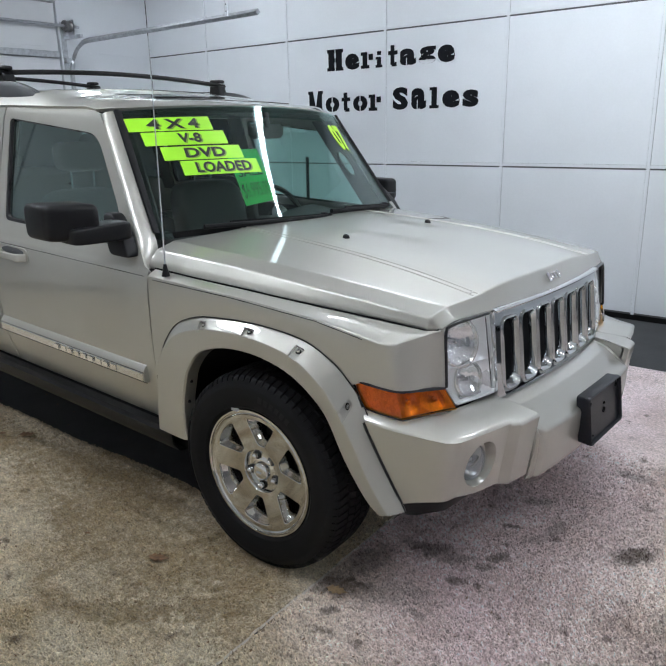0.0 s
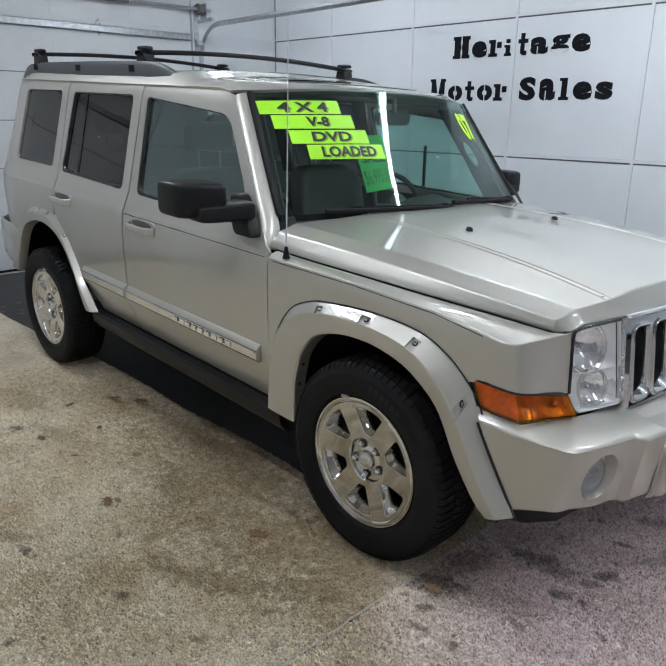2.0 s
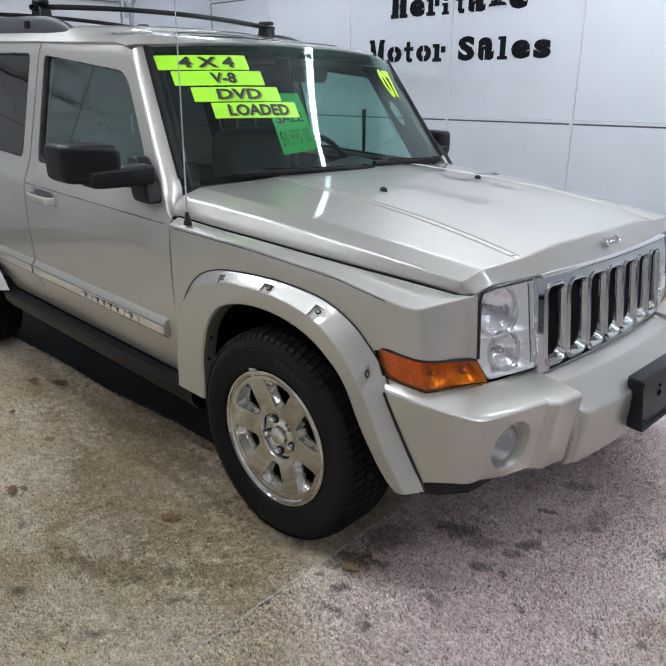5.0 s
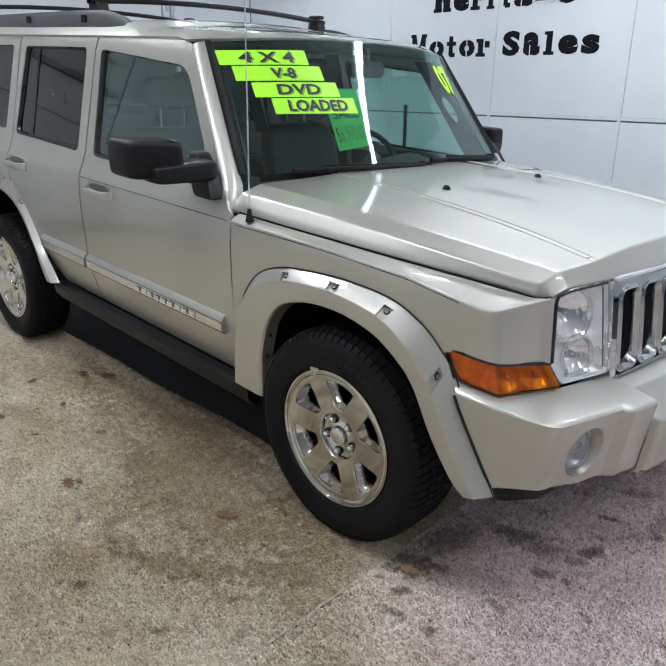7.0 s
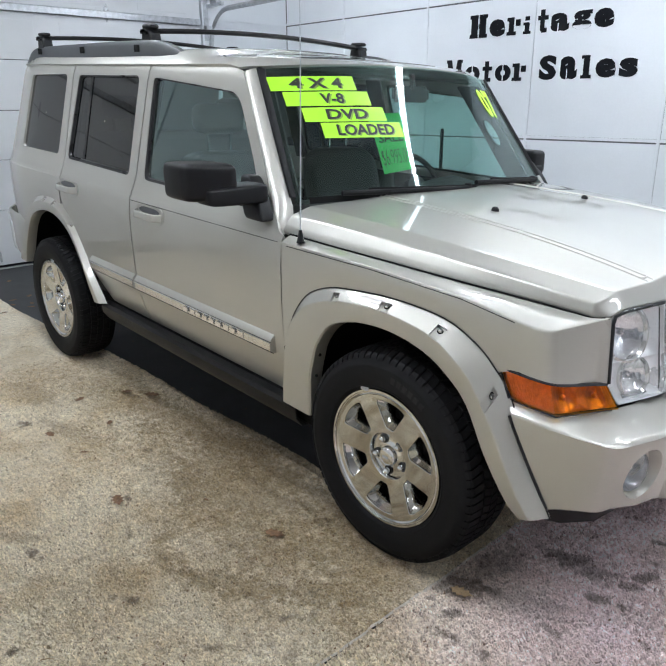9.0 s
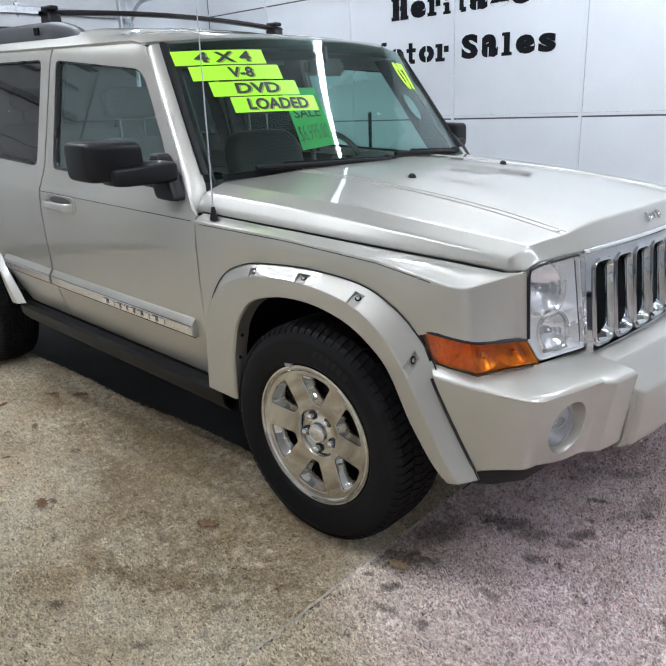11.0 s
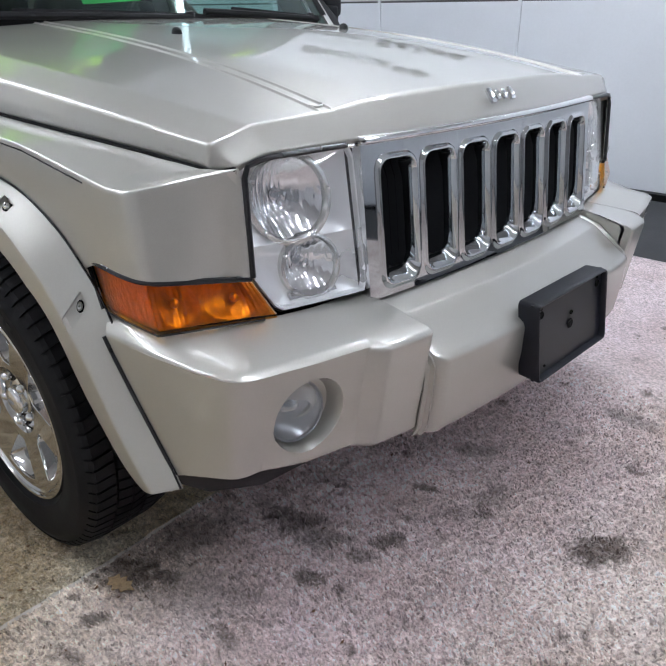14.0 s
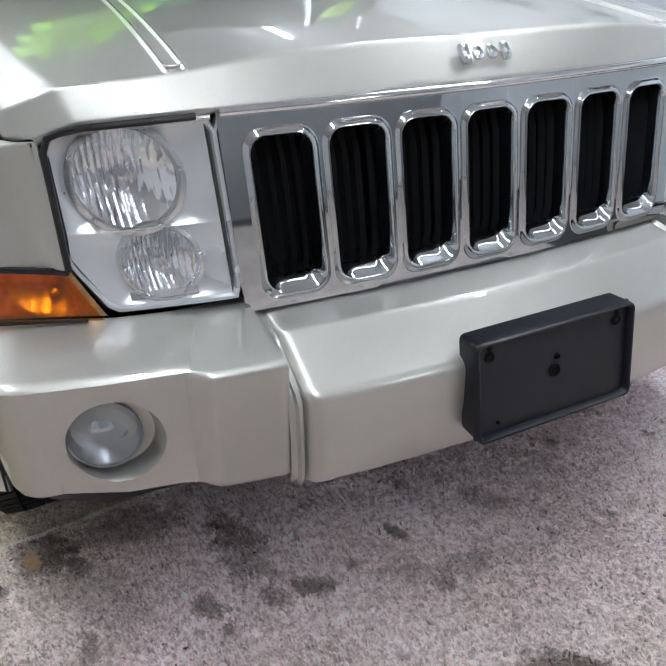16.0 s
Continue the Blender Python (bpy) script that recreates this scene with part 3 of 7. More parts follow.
SIDE = [(0.30, 0.828), (0.36, 0.847), (0.42, 0.866), (0.50, 0.888), (0.56, 0.904), (0.66, 0.912), (0.80, 0.917), (0.92, 0.917), (1.0, 0.911), (1.025, 0.906), (1.035, 0.898), (1.05, 0.893), (1.085, 0.878), (1.12, 0.864), (1.57, 0.757), (1.61, 0.742), (1.64, 0.722), (1.66, 0.695), (1.675, 0.655)]


def hs(z, x=-1.0):
    h = curve(SIDE, z)
    if x < -3.05:
        h -= 0.16 * ((-3.05 - x) / 0.75) ** 2
    return h


def side(s, x, z, out=0.0):
    return W(x, s * (hs(z, x) + out), z)


def mirrored(build):
    for s in (-1, 1):
        build(s)


ZROWS = [0.385, 0.42, 0.48, 0.56, 0.62, 0.66, 0.72, 0.80, 0.86, 0.92, 0.97, 1.0, 1.025, 1.035, 1.05, 1.085]


def lower_panel(s, left, right, zrows, nx=14, bm=None):
    """Side sheet between two edges given as functions of height."""
    rows = [[side(s, lerp(left(z), right(z), k / nx), z) for k in range(nx + 1)] for z in zrows]
    return quads(rows, bm=bm)


def ring(s, outer, inner, bm, n=240, rows=4):
    """Side sheet between an outline and an opening."""
    c = tuple(np.mean(np.array(inner), 0))
    o, i = by_angle(outer, c, n), by_angle(inner, c, n)
    sheet = []
    for r in range(rows + 1):
        t = r / rows
        sheet.append([side(s, lerp(a[0], b[0], t), lerp(a[1], b[1], t)) for a, b in zip(o, i)])
    # a small return into the opening
    sheet.append([W(*(lambda x, z: (x, s * (hs(z, x) - 0.02), z))(*b)) for b in i])
    return quads(sheet, True, bm)


def pane(s, poly, inset, n=240):
    c = tuple(np.mean(np.array(poly), 0))
    rim = by_angle(poly, c, n)
    rows = []
    for t in (1.0, 0.66, 0.33, 0.02):
        rows.append([W(x, s * (hs(z, x) - inset), z) for x, z in ((c[0] + (px - c[0]) * t, c[1] + (pz - c[1]) * t) for px, pz in rim)])
    return quads(rows, True)


FRONT_WIN = rounded([(-1.635, 1.112), (-0.715, 1.098), (-0.795, 1.26), (-0.968, 1.522), (-1.66, 1.572)], [0.03, 0.03, 0.03, 0.07, 0.03], 5)
REAR_WIN = rounded([(-2.515, 1.130), (-1.785, 1.115), (-1.795, 1.577), (-2.475, 1.572)], 0.03, 5)
QUARTER_WIN = rounded([(-3.22, 1.145), (-2.645, 1.142), (-2.63, 1.575), (-3.15, 1.567)], 0.03, 5)
FRONT_OUT = [(-1.705, 1.085), (-0.605, 1.085), (-0.655, 1.14), (-0.925, 1.555), (-0.975, 1.605), (-1.06, 1.622), (-1.705, 1.625)]
REAR_OUT = [(-2.545, 1.085), (-1.715, 1.085), (-1.715, 1.625), (-2.545, 1.625)]
QUARTER_OUT = [(-3.50, 1.085), (-2.555, 1.085), (-2.555, 1.625), (-3.34, 1.625)]


def rear_arch(z):
    """Front edge of the rear wheel opening, for the rear door."""
    return curve([(0.385, -2.10), (0.47, -2.175), (0.56, -2.26), (0.67, -2.325), (0.77, -2.395), (0.84, -2.48), (0.88, -2.545), (1.1, -2.545)], z)


def build_side(s):
    # front door
    bm = lower_panel(s, lambda z: -1.705, lambda z: curve([(0.385, -0.543), (1.035, -0.543), (1.05, -0.575), (1.085, -0.605)], z), ZROWS)
    ring(s, FRONT_OUT, FRONT_WIN, bm)
    bmesh.ops.remove_doubles(bm, verts=bm.verts[:], dist=0.0005)
    door = part("front_door", bm, PAINT, car, thick=0.012, smooth=28)
    part("door_crease", tube([side(s, lerp(-1.70, -0.565, k / 8), 1.012) for k in range(9)], 0.0016, 6), GLOSSBLACK, door, "thin dark crease line")
    glass = part("side_window", pane(s, FRONT_WIN, 0.016), SIDEGLASS, door, "greenish clear side window glass", recalc=True)
    glass.visible_shadow = False
    seal(s, FRONT_WIN, door)
    handle(s, -1.515, 0.972, door)
    # rear door
    bm = lower_panel(s, rear_arch, lambda z: -1.715, ZROWS)
    ring(s, REAR_OUT, REAR_WIN, bm)
    bmesh.ops.remove_doubles(bm, verts=bm.verts[:], dist=0.0005)
    door = part("rear_door", bm, PAINT, car, thick=0.012, smooth=28)
    part("side_window", pane(s, REAR_WIN, 0.016), PRIVACY, door, "dark tinted privacy glass")
    seal(s, REAR_WIN, door)
    rows = [[side(s, -2.335 - 0.012, z, -0.012), side(s, -2.335 + 0.012, z, -0.012)] for z in (1.135, 1.25, 1.4, 1.57)]
    part("window_divider", quads(rows), GLOSSBLACK, door, thick=0.006)
    handle(s, -2.424, 0.985, door)
    # quarter panel with the rear part of the side
    bm = bmesh.new()
    xs = [lerp(-2.555, -3.62, k / 16) for k in range(17)]
    top = lambda x: 1.085
    bot = lambda x: curve([(-3.7, 0.60), (-3.30, 0.58), (-3.20, 0.60), (-3.12, 0.71), (-3.02, 0.81), (-2.90, 0.872), (-2.74, 0.893), (-2.60, 0.883), (-2.5, 0.85)], x)
    cols = []
    for x in xs:
        zz = [lerp(bot(x), 0.99, k / 6) for k in range(6)] + [0.99, 1.025, 1.035, 1.05, 1.085]
        cols.append([side(s, x if z < 1.06 else x + 0.02 * (x + 2.555) * 0, z) for z in zz])
    quads(cols, bm=bm)
    ring(s, QUARTER_OUT, QUARTER_WIN, bm)
    quarter = part("rear_quarter_panel", bm, PAINT, car, thick=0.012, smooth=28)
    part("side_window", pane(s, QUARTER_WIN, 0.012), PRIVACY, quarter, "dark tinted privacy glass")
    # sill and moulding
    rows = []
    for x in [lerp(-2.15, -0.475, k / 12) for k in range(13)]:
        rows.append([W(x, s * h, z) for h, z in ((0.87, 0.395), (0.905, 0.39), (0.918, 0.375), (0.915, 0.335), (0.885, 0.295), (0.80, 0.285))])
    part("sill_cladding", quads(rows), PLASTIC, car, "matt black plastic sill step", thick=0.01)
    moulding(s, -1.701, -0.60, True)
    moulding(s, -2.215, -1.719, False)


def seal(s, win, parent):
    """Black rubber round a window, thicker along its foot."""
    c = tuple(np.mean(np.array(win), 0))
    out, rows = by_angle(win, c, 240), []
    for t, inset in ((1.006, 0.0), (1.0, -0.003), (0.975, -0.004), (0.965, -0.015)):
        row = []
        for x, z in out:
            f = t if z > c[1] - 0.12 or t > 0.99 else t - 0.035
            px, pz = c[0] + (x - c[0]) * (t), c[1] + (z - c[1]) * f
            row.append(W(px, s * (hs(pz, px) + inset), pz))
        rows.append(row)
    part("window_seal", quads(rows, True), GLOSSBLACK, parent, "black rubber window seal")


def handle(s, x, z, parent):
    # pull bar over a dark disc painted as grip shade, in a raised surround
    rows = []
    for k in range(21):
        u = -1 + 2 * k / 20
        lift = 0.040 * max(0.0, 1 - u**6) ** 0.5 + 0.003
        back = max(0.0, lift - 0.013)
        rows.append([side(s, x + 0.108 * u, z + dz, lift + (back - lift) * q) for dz, q in ((-0.023, 0.7), (-0.021, 0.25), (-0.015, 0.0), (0.004, 0.0), (0.010, 0.2), (0.012, 0.7), (0.010, 1.0), (-0.020, 1.0))])
    part("door_handle", quads(rows, True), PAINT, parent, "body-coloured pull handle", smooth=50)
    rows = [[side(s, x + (0.118 + g) * a, z + (0.034 + g) * b, o) for a, b in ((-1, -0.7), (-0.8, -1), (0, -1), (0.85, -0.95), (1, -0.7), (1, 0.7), (0.85, 0.95), (0, 1), (-0.8, 1), (-1, 0.7))] for g, o in ((0.004, 0.0), (0.003, 0.0035), (-0.001, 0.004), (-0.005, 0.0012))]
    part("handle_surround", quads(rows, True), PAINT, parent, smooth=40)
    rows = [[side(s, x + 0.095 * r * math.cos(t), z + 0.014 + 0.017 * r * math.sin(t), 0.0016) for t in [2 * math.pi * k / 24 for k in range(24)]] for r in (1.0, 0.5, 0.02)]
    part("grip_shade", quads(rows, True), SEAMGREY, parent, "flat dark disc standing in for the grip's shade")
    part("lock_cap", quads([[side(s, x + 0.118 + dx, z + dz, 0.006) for dx in (0, 0.012)] for dz in (-0.02, 0.02)]), PAINT, parent, thick=0.006)


def moulding(s, x0, x1, badge):
    rows = []
    for k in range(13):
        x = lerp(x0, x1, k / 12)
        rows.append([side(s, x, z, o) for z, o in ((0.568, 0.0), (0.570, 0.016), (0.576, 0.0225), (0.612, 0.0205), (0.616, 0.021), (0.624, 0.0185), (0.638, 0.006), (0.642, 0.0))])
    rows = [[side(s, x0 - 0.001, z, 0.0) for z in (0.568, 0.570, 0.576, 0.612, 0.616, 0.624, 0.638, 0.642)]] + rows + [[side(s, x1 + 0.001, z, 0.0) for z in (0.568, 0.570, 0.576, 0.612, 0.616, 0.624, 0.638, 0.642)]]
    m = part("door_moulding", quads(rows), PAINT, car, "body-coloured rubbing strip with bright insert", thick=0.004)
    rows = [[side(s, x, z, o) for z, o in ((0.5745, 0.0215), (0.5775, 0.0250), (0.609, 0.0232), (0.6125, 0.0205))] for x in (x0 + 0.004, (x0 + x1) / 2, x1 - 0.006)]
    part("bright_insert", quads(rows), SILVERTRIM, m, "satin silver insert")
    part("end_cap", quads([[side(s, x, z, o) for z, o in ((0.5785, 0.0262), (0.608, 0.0244))] for x in (x1 - 0.022, x1 - 0.003)]), SILVERTRIM, m, thick=0.002)
    for z, o, r in ((0.568, 0.013, 0.0026), (0.6138, 0.0208, 0.0013)):
        part("moulding_joint", tube([side(s, lerp(x0, x1, k / 8), z, o) for k in range(9)], r, 6), GLOSSBLACK, m, "thin dark joint line")
    if badge:
        # raised lettering is reduced to plain bars
        for k in range(9):
            a = x0 + 0.47 + k * 0.052
            part("badge_bar", quads([[side(s, x, z, o) for z, o in ((0.583, 0.0285), (0.605, 0.0272))] for x in (a, a + 0.036)]), CHROME, m, "plain chrome badge bar", thick=0.004)


mirrored(build_side)


# ---- fenders, flares and sills at the front ----
def gap_h(x):
    return curve([(-0.66, 0.870), (-0.4, 0.8625), (-0.25, 0.852), (-0.1, 0.837), (0.05, 0.821), (0.2, 0.8014), (0.45, 0.761), (0.575, 0.741), (0.60, 0.736)], x)


def gap_z(x):
    return curve([(-0.66, 1.045), (-0.4, 1.038), (-0.1, 1.0285), (0.2, 1.0150), (0.45, 1.002), (0.575, 0.9925), (0.60, 0.991)], x)


def fend_h(x):
    """Half width of the wing's side, narrowing forwards."""
    return curve([(-0.56, 0.914), (-0.45, 0.910), (-0.2, 0.902), (0.2, 0.889), (0.49, 0.874)], x)


def shoulder(x):
    """Fender crease: half width and height."""
    return fend_h(x), curve([(-0.6, 1.016), (-0.1, 1.014), (0.25, 1.0), (0.49, 0.965)], x)


FLARE_OUT = [(-0.53, 0.40), (-0.525, 0.50), (-0.515, 0.60), (-0.49, 0.73), (-0.41, 0.842), (-0.303, 0.897), (-0.177, 0.919), (0.011, 0.931), (0.196, 0.918), (0.306, 0.874), (0.375, 0.82), (0.439, 0.741), (0.503, 0.583), (0.59, 0.43)]
FLARE_IN = [(-0.367, 0.395), (-0.366, 0.48), (-0.364, 0.551), (-0.345, 0.63), (-0.318, 0.70), (-0.246, 0.781), (-0.123, 0.824), (0.027, 0.834), (0.165, 0.808), (0.264, 0.755), (0.325, 0.687), (0.389, 0.554), (0.462, 0.443), (0.508, 0.40)]
FLARE_OUT, FLARE_IN = smoothed(FLARE_OUT, 8), smoothed(FLARE_IN, 8)
# how far across the flare its crease lies, from the rear foot to the front foot
FRONT_CREASE = [(0.0, 0.06), (0.2, 0.08), (0.31, 0.22), (0.39, 0.32), (0.54, 0.38), (0.65, 0.43), (0.78, 0.49), (1.0, 0.52)]
REAR_CREASE = [(0.0, 0.3), (0.2, 0.4), (0.4, 0.42), (0.6, 0.4), (0.8, 0.3), (1.0, 0.1)]


def arch_top(x):
    """Height of the fender's lower edge along the flare."""
    return curve(sorted((px, pz - 0.012) for px, pz in FLARE_OUT if pz > 0.5), x)


NOSE_FOOT = [(0.488, 0.8765, 0.826), (0.533, 0.8735, 0.826), (0.556, 0.862, 0.825), (0.569, 0.838, 0.821), (0.601, 0.748, 0.811), (0.619, 0.702, 0.806)]


def build_front(s):
    # one skin: side and top of the wing, then its rounded nose round to the headlamp, with a shallow flute beside the lamp
    def skin(g, e, b, belly, dent):
        q0, q1 = e.lerp(g, 0.06), e.lerp(b, 0.055)
        line = [g - Vector((0.002, 0.004, 0.03)), g] + [g.lerp(q0, t) + Vector((0, 0, 0.002 * math.sin(math.pi * t))) for t in (0.3, 0.6, 0.85)]
        line += [(1 - t) ** 2 * q0 + 2 * t * (1 - t) * e + t * t * q1 for t in (0, 0.2, 0.4, 0.6, 0.8, 1.0)]
        for t in (0.15, 0.35, 0.55, 0.75, 0.9, 1.0):
            line.append(q1.lerp(b, t) + Vector((-dent * t**0.7, -dent * 0.5 * t**0.7 + belly * math.sin(math.pi * min(1, t * 1.4)), 0)))
        return [W(p.x, s * p.y, p.z) for p in line]

    rows = []
    for x in [-0.538] + [lerp(-0.515, 0.45, k / 28) for k in range(1, 29)]:
        h, zc = shoulder(x)
        zb = arch_top(x) if -0.48 < x < 0.40 else (0.60 if x < 0 else lerp(arch_top(0.40), 0.828, min(1, (x - 0.40) / 0.02)))
        if x <= -0.49:
            zb = 0.43
        rows.append(skin(Vector((x, gap_h(x) + 0.004, gap_z(x) - 0.004)), Vector((x, h, zc)), Vector((x, h - 0.001, zb)), 0.004 * min(1, (0.47 - x) / 0.1), 0.0))
    edge_g = smoothed([(0.488, 0.7590, 0.9955), (0.520, 0.7540, 0.9940), (0.545, 0.7490, 0.9925), (0.567, 0.7415, 0.9915), (0.587, 0.726, 0.9905), (0.602, 0.705, 0.990)], 5)
    edge_s = smoothed([(0.488, 0.8740, 0.966), (0.522, 0.869, 0.967), (0.540, 0.857, 0.969), (0.551, 0.834, 0.972), (0.584, 0.754, 0.983), (0.606, 0.699, 0.989)], 5)
    edge_b = smoothed(NOSE_FOOT, 5)
    for k, (g, e, b) in enumerate(zip(edge_g, edge_s, edge_b)):
        u = k / (len(edge_g) - 1)
        rows.append(skin(Vector(g), Vector(e), Vector(b), 0.0, 0.010 * max(0.0, 1 - abs(u - 0.84) / (0.09 if u > 0.84 else 0.16))))
    fender = part("front_fender", quads(rows), PAINT, car, thick=0.006, smooth=60)
    part("fender_crease", tube([W(x, s * (fend_h(x) + 0.0002), shoulder(x)[1] - 0.009) for x in [lerp(-0.51, 0.43, k / 16) for k in range(17)]], 0.0016, 6), GLOSSBLACK, fender, "thin dark crease line")
    flare(s, FLARE_OUT, FLARE_IN, FRONT_CREASE, ((-0.245, 0.905), (-0.02, 0.93), (0.215, 0.912), (0.415, 0.79)), True)
    flare(s, REAR_FLARE_OUT, REAR_FLARE_IN, REAR_CREASE, ((-2.76, 0.903), (-2.62, 0.895), (-2.41, 0.79)), False)
    # dark wheel housings
    for cx in (0.0, -2.781):
        rows = []
        for t in [math.pi * (0.03 + 0.94 * k / 20) for k in range(21)]:
            rows.append([W(cx + 0.46 * math.cos(t), s * h, 0.40 + 0.46 * math.sin(t)) for h in (0.9, 0.6, 0.45)])
        part("wheel_housing", quads(rows), DARK, car, "black wheel arch liner")
        part("wheel_housing_wall", boxed(cx - 0.5, cx + 0.5, s * 0.46 - 0.005, s * 0.46 + 0.005, 0.42, 0.95, fn=W), DARK, car)


REAR_FLARE_OUT = smoothed([(-2.10, 0.395), (-2.17, 0.47), (-2.255, 0.56), (-2.32, 0.67), (-2.39, 0.77), (-2.48, 0.85), (-2.60, 0.893), (-2.74, 0.903), (-2.90, 0.882), (-3.02, 0.82), (-3.12, 0.72), (-3.20, 0.60), (-3.26, 0.50), (-3.30, 0.42)], 8)
REAR_FLARE_IN = smoothed([(-2.20, 0.385), (-2.25, 0.46), (-2.30, 0.55), (-2.36, 0.64), (-2.43, 0.72), (-2.52, 0.775), (-2.63, 0.805), (-2.75, 0.81), (-2.87, 0.79), (-2.98, 0.745), (-3.06, 0.67), (-3.12, 0.58), (-3.17, 0.49), (-3.20, 0.41)], 8)


def flare(s, outer, inner, crease, screws, front):
    """Arch flare: a sloping upper band down to a crease, then a flat face; screws sit in pockets cut into the band."""
    rows, cuts = [], []
    n = len(outer)
    for k, (o, i) in enumerate(zip(outer, inner)):
        t = k / (n - 1)
        base = fend_h(o[0]) - 0.004 if front else 0.905
        bulge = 0.940 - 0.03 * max(0, t - 0.7) / 0.3 if front else 0.942
        c = curve(crease, t)
        row, top = [], base + 0.008
        for u, h in ((0.0, base), (c * 0.06, base + 0.005), (c * 0.14, top), (c * 0.36, lerp(top, bulge, 0.26)), (c * 0.66, lerp(top, bulge, 0.61)), (c * 0.93, lerp(top, bulge, 0.925)), (c * 0.98, bulge - 0.0012), (c + 0.02, bulge - 0.0002), (c + 0.06, bulge - 0.0002), (lerp(c, 1, 0.3), bulge - 0.0005), (lerp(c, 1, 0.7), bulge - 0.002), (0.965, bulge - 0.004), (1.0, bulge - 0.011)):
            row.append(W(lerp(o[0], i[0], u), s * h, lerp(o[1], i[1], u)))
        d = Vector((i[0] - o[0], i[1] - o[1])).normalized()
        row.append(W(i[0] + 0.004 * d.x, s * (bulge - 0.06), i[1] + 0.004 * d.y))
        rows.append(row)
    bm = quads(rows)
    bm.faces.ensure_lookup_table()
    wide = len(rows[0]) - 1
    gone, pockets = [], []
    for x, z in screws:
        k = min(range(n), key=lambda q: (outer[q][0] - x) ** 2 + (outer[q][1] - z) ** 2)
        pockets.append(k)
        gone += [bm.faces[a * wide + b] for a in range(k - 1, k + 1) for b in range(3, 7)]
    bmesh.ops.delete(bm, geom=gone, context="FACES")
    fl = part("wheel_flare", bm, PAINT, car, "body-coloured bolt-on wheel arch flare", thick=0.006, smooth=24)
    edge = [W(o[0], s * ((fend_h(o[0]) if front else 0.905) + 0.001), o[1] + 0.001) for o in outer]
    part("flare_gasket", tube(edge, 0.0022, 6), GLOSSBLACK, fl, "black rubber gasket")
    for k in pockets:
        mid = Vector(rows[k][5])
        along, tan = Vector(rows[k][7]) - Vector(rows[k][3]), (Vector(rows[k + 1][5]) - Vector(rows[k - 1][5])).normalized()
        nor = along.cross(tan).normalized()
        if nor.y * s < 0:
            nor = -nor
        # a tapering pocket: deep under the screw, running out at the crease
        floor = [[Vector(rows[a][b]) - nor * lerp(0.013, 0.0004, (b - 3) / 4) for b in range(3, 8)] for a in (k - 1, k, k + 1)]
        bm = quads(floor)
        for a, f in ((k - 1, floor[0]), (k + 1, floor[2])):
            quads([[Vector(rows[a][b]) for b in range(3, 8)], f], bm=bm)
        quads([[Vector(rows[a][3]) for a in (k - 1, k, k + 1)], [f[0] for f in floor]], bm=bm)
        part("screw_pocket", bm, PAINT, fl, "screw pocket cut into the flare", smooth=20)
        c = floor[1][0].lerp(floor[1][4], 0.3)
        up = (floor[1][4] - floor[1][0]).normalized()
        out = up.cross(tan).normalized()
        if out.y * s < 0:
            out = -out
        rim = lambda r, d: [c + tan * (r * math.cos(q)) + up * (r * math.sin(q)) + out * d for q in [2 * math.pi * j / 14 for j in range(14)]]
        part("screw_washer", quads([rim(0.0098, 0.0008), rim(0.0092, 0.0022), rim(0.0045, 0.0022)], True), DARK, fl, "dark washer")
        part("screw", quads([rim(0.0072, 0.002), rim(0.0068, 0.006), rim(0.0045, 0.009), rim(0.0022, 0.0093), rim(0.0018, 0.006)], True), CHROME, fl, "chrome dome screw")
    # small black push pins inside the rear edge of the opening
    if front:
        for q in (0.06, 0.16, 0.24):
            i, p = inner[int(q * n)], rows[int(q * n)][12]
            part("push_pin", lathe([(0.0, 0.004), (0.006, 0.003), (0.007, 0.0)], 10, axis="x", centre=Vector(p) + Vector((0.003, -s * 0.022, 0.0))), GLOSSBLACK, fl, "small black push pin")
        part("body_clip", boxed(-0.53, -0.518, s * 0.914, s * 0.918, 0.605, 0.62, fn=W), DARK, fl)


mirrored(build_front)


# ---- bonnet ----
def bend(pts, power=2):
    """A smooth bend fitted through a few (x, value) pairs."""
    c = np.polyfit([p[0] for p in pts], [p[1] for p in pts], power)
    return lambda x: float(np.polyval(c, x))


hood_mid = bend([(-0.6, 1.161), (-0.05, 1.148), (0.3, 1.119), (0.6, 1.085)])
hood_ridge = bend([(-0.6, 1.152), (-0.05, 1.134), (0.3, 1.105), (0.45, 1.087), (0.58, 1.0645)], 3)
hood_edge = bend([(-0.6, 1.130), (-0.1, 1.111), (0.2, 1.089), (0.45, 1.068), (0.575, 1.0555)])
hood_crease = bend([(-0.6, 1.101), (-0.4, 1.0956), (-0.1, 1.084), (0.2, 1.0645), (0.45, 1.0415), (0.575, 1.0286)])
edge_h = bend([(-0.66, 0.752), (-0.4, 0.742), (-0.1, 0.725), (0.2, 0.702), (0.45, 0.676), (0.575, 0.658)])
crease_h = bend([(-0.66, 0.826), (-0.4, 0.8126), (-0.1, 0.797), (0.2, 0.7725), (0.45, 0.7505), (0.575, 0.7323)])


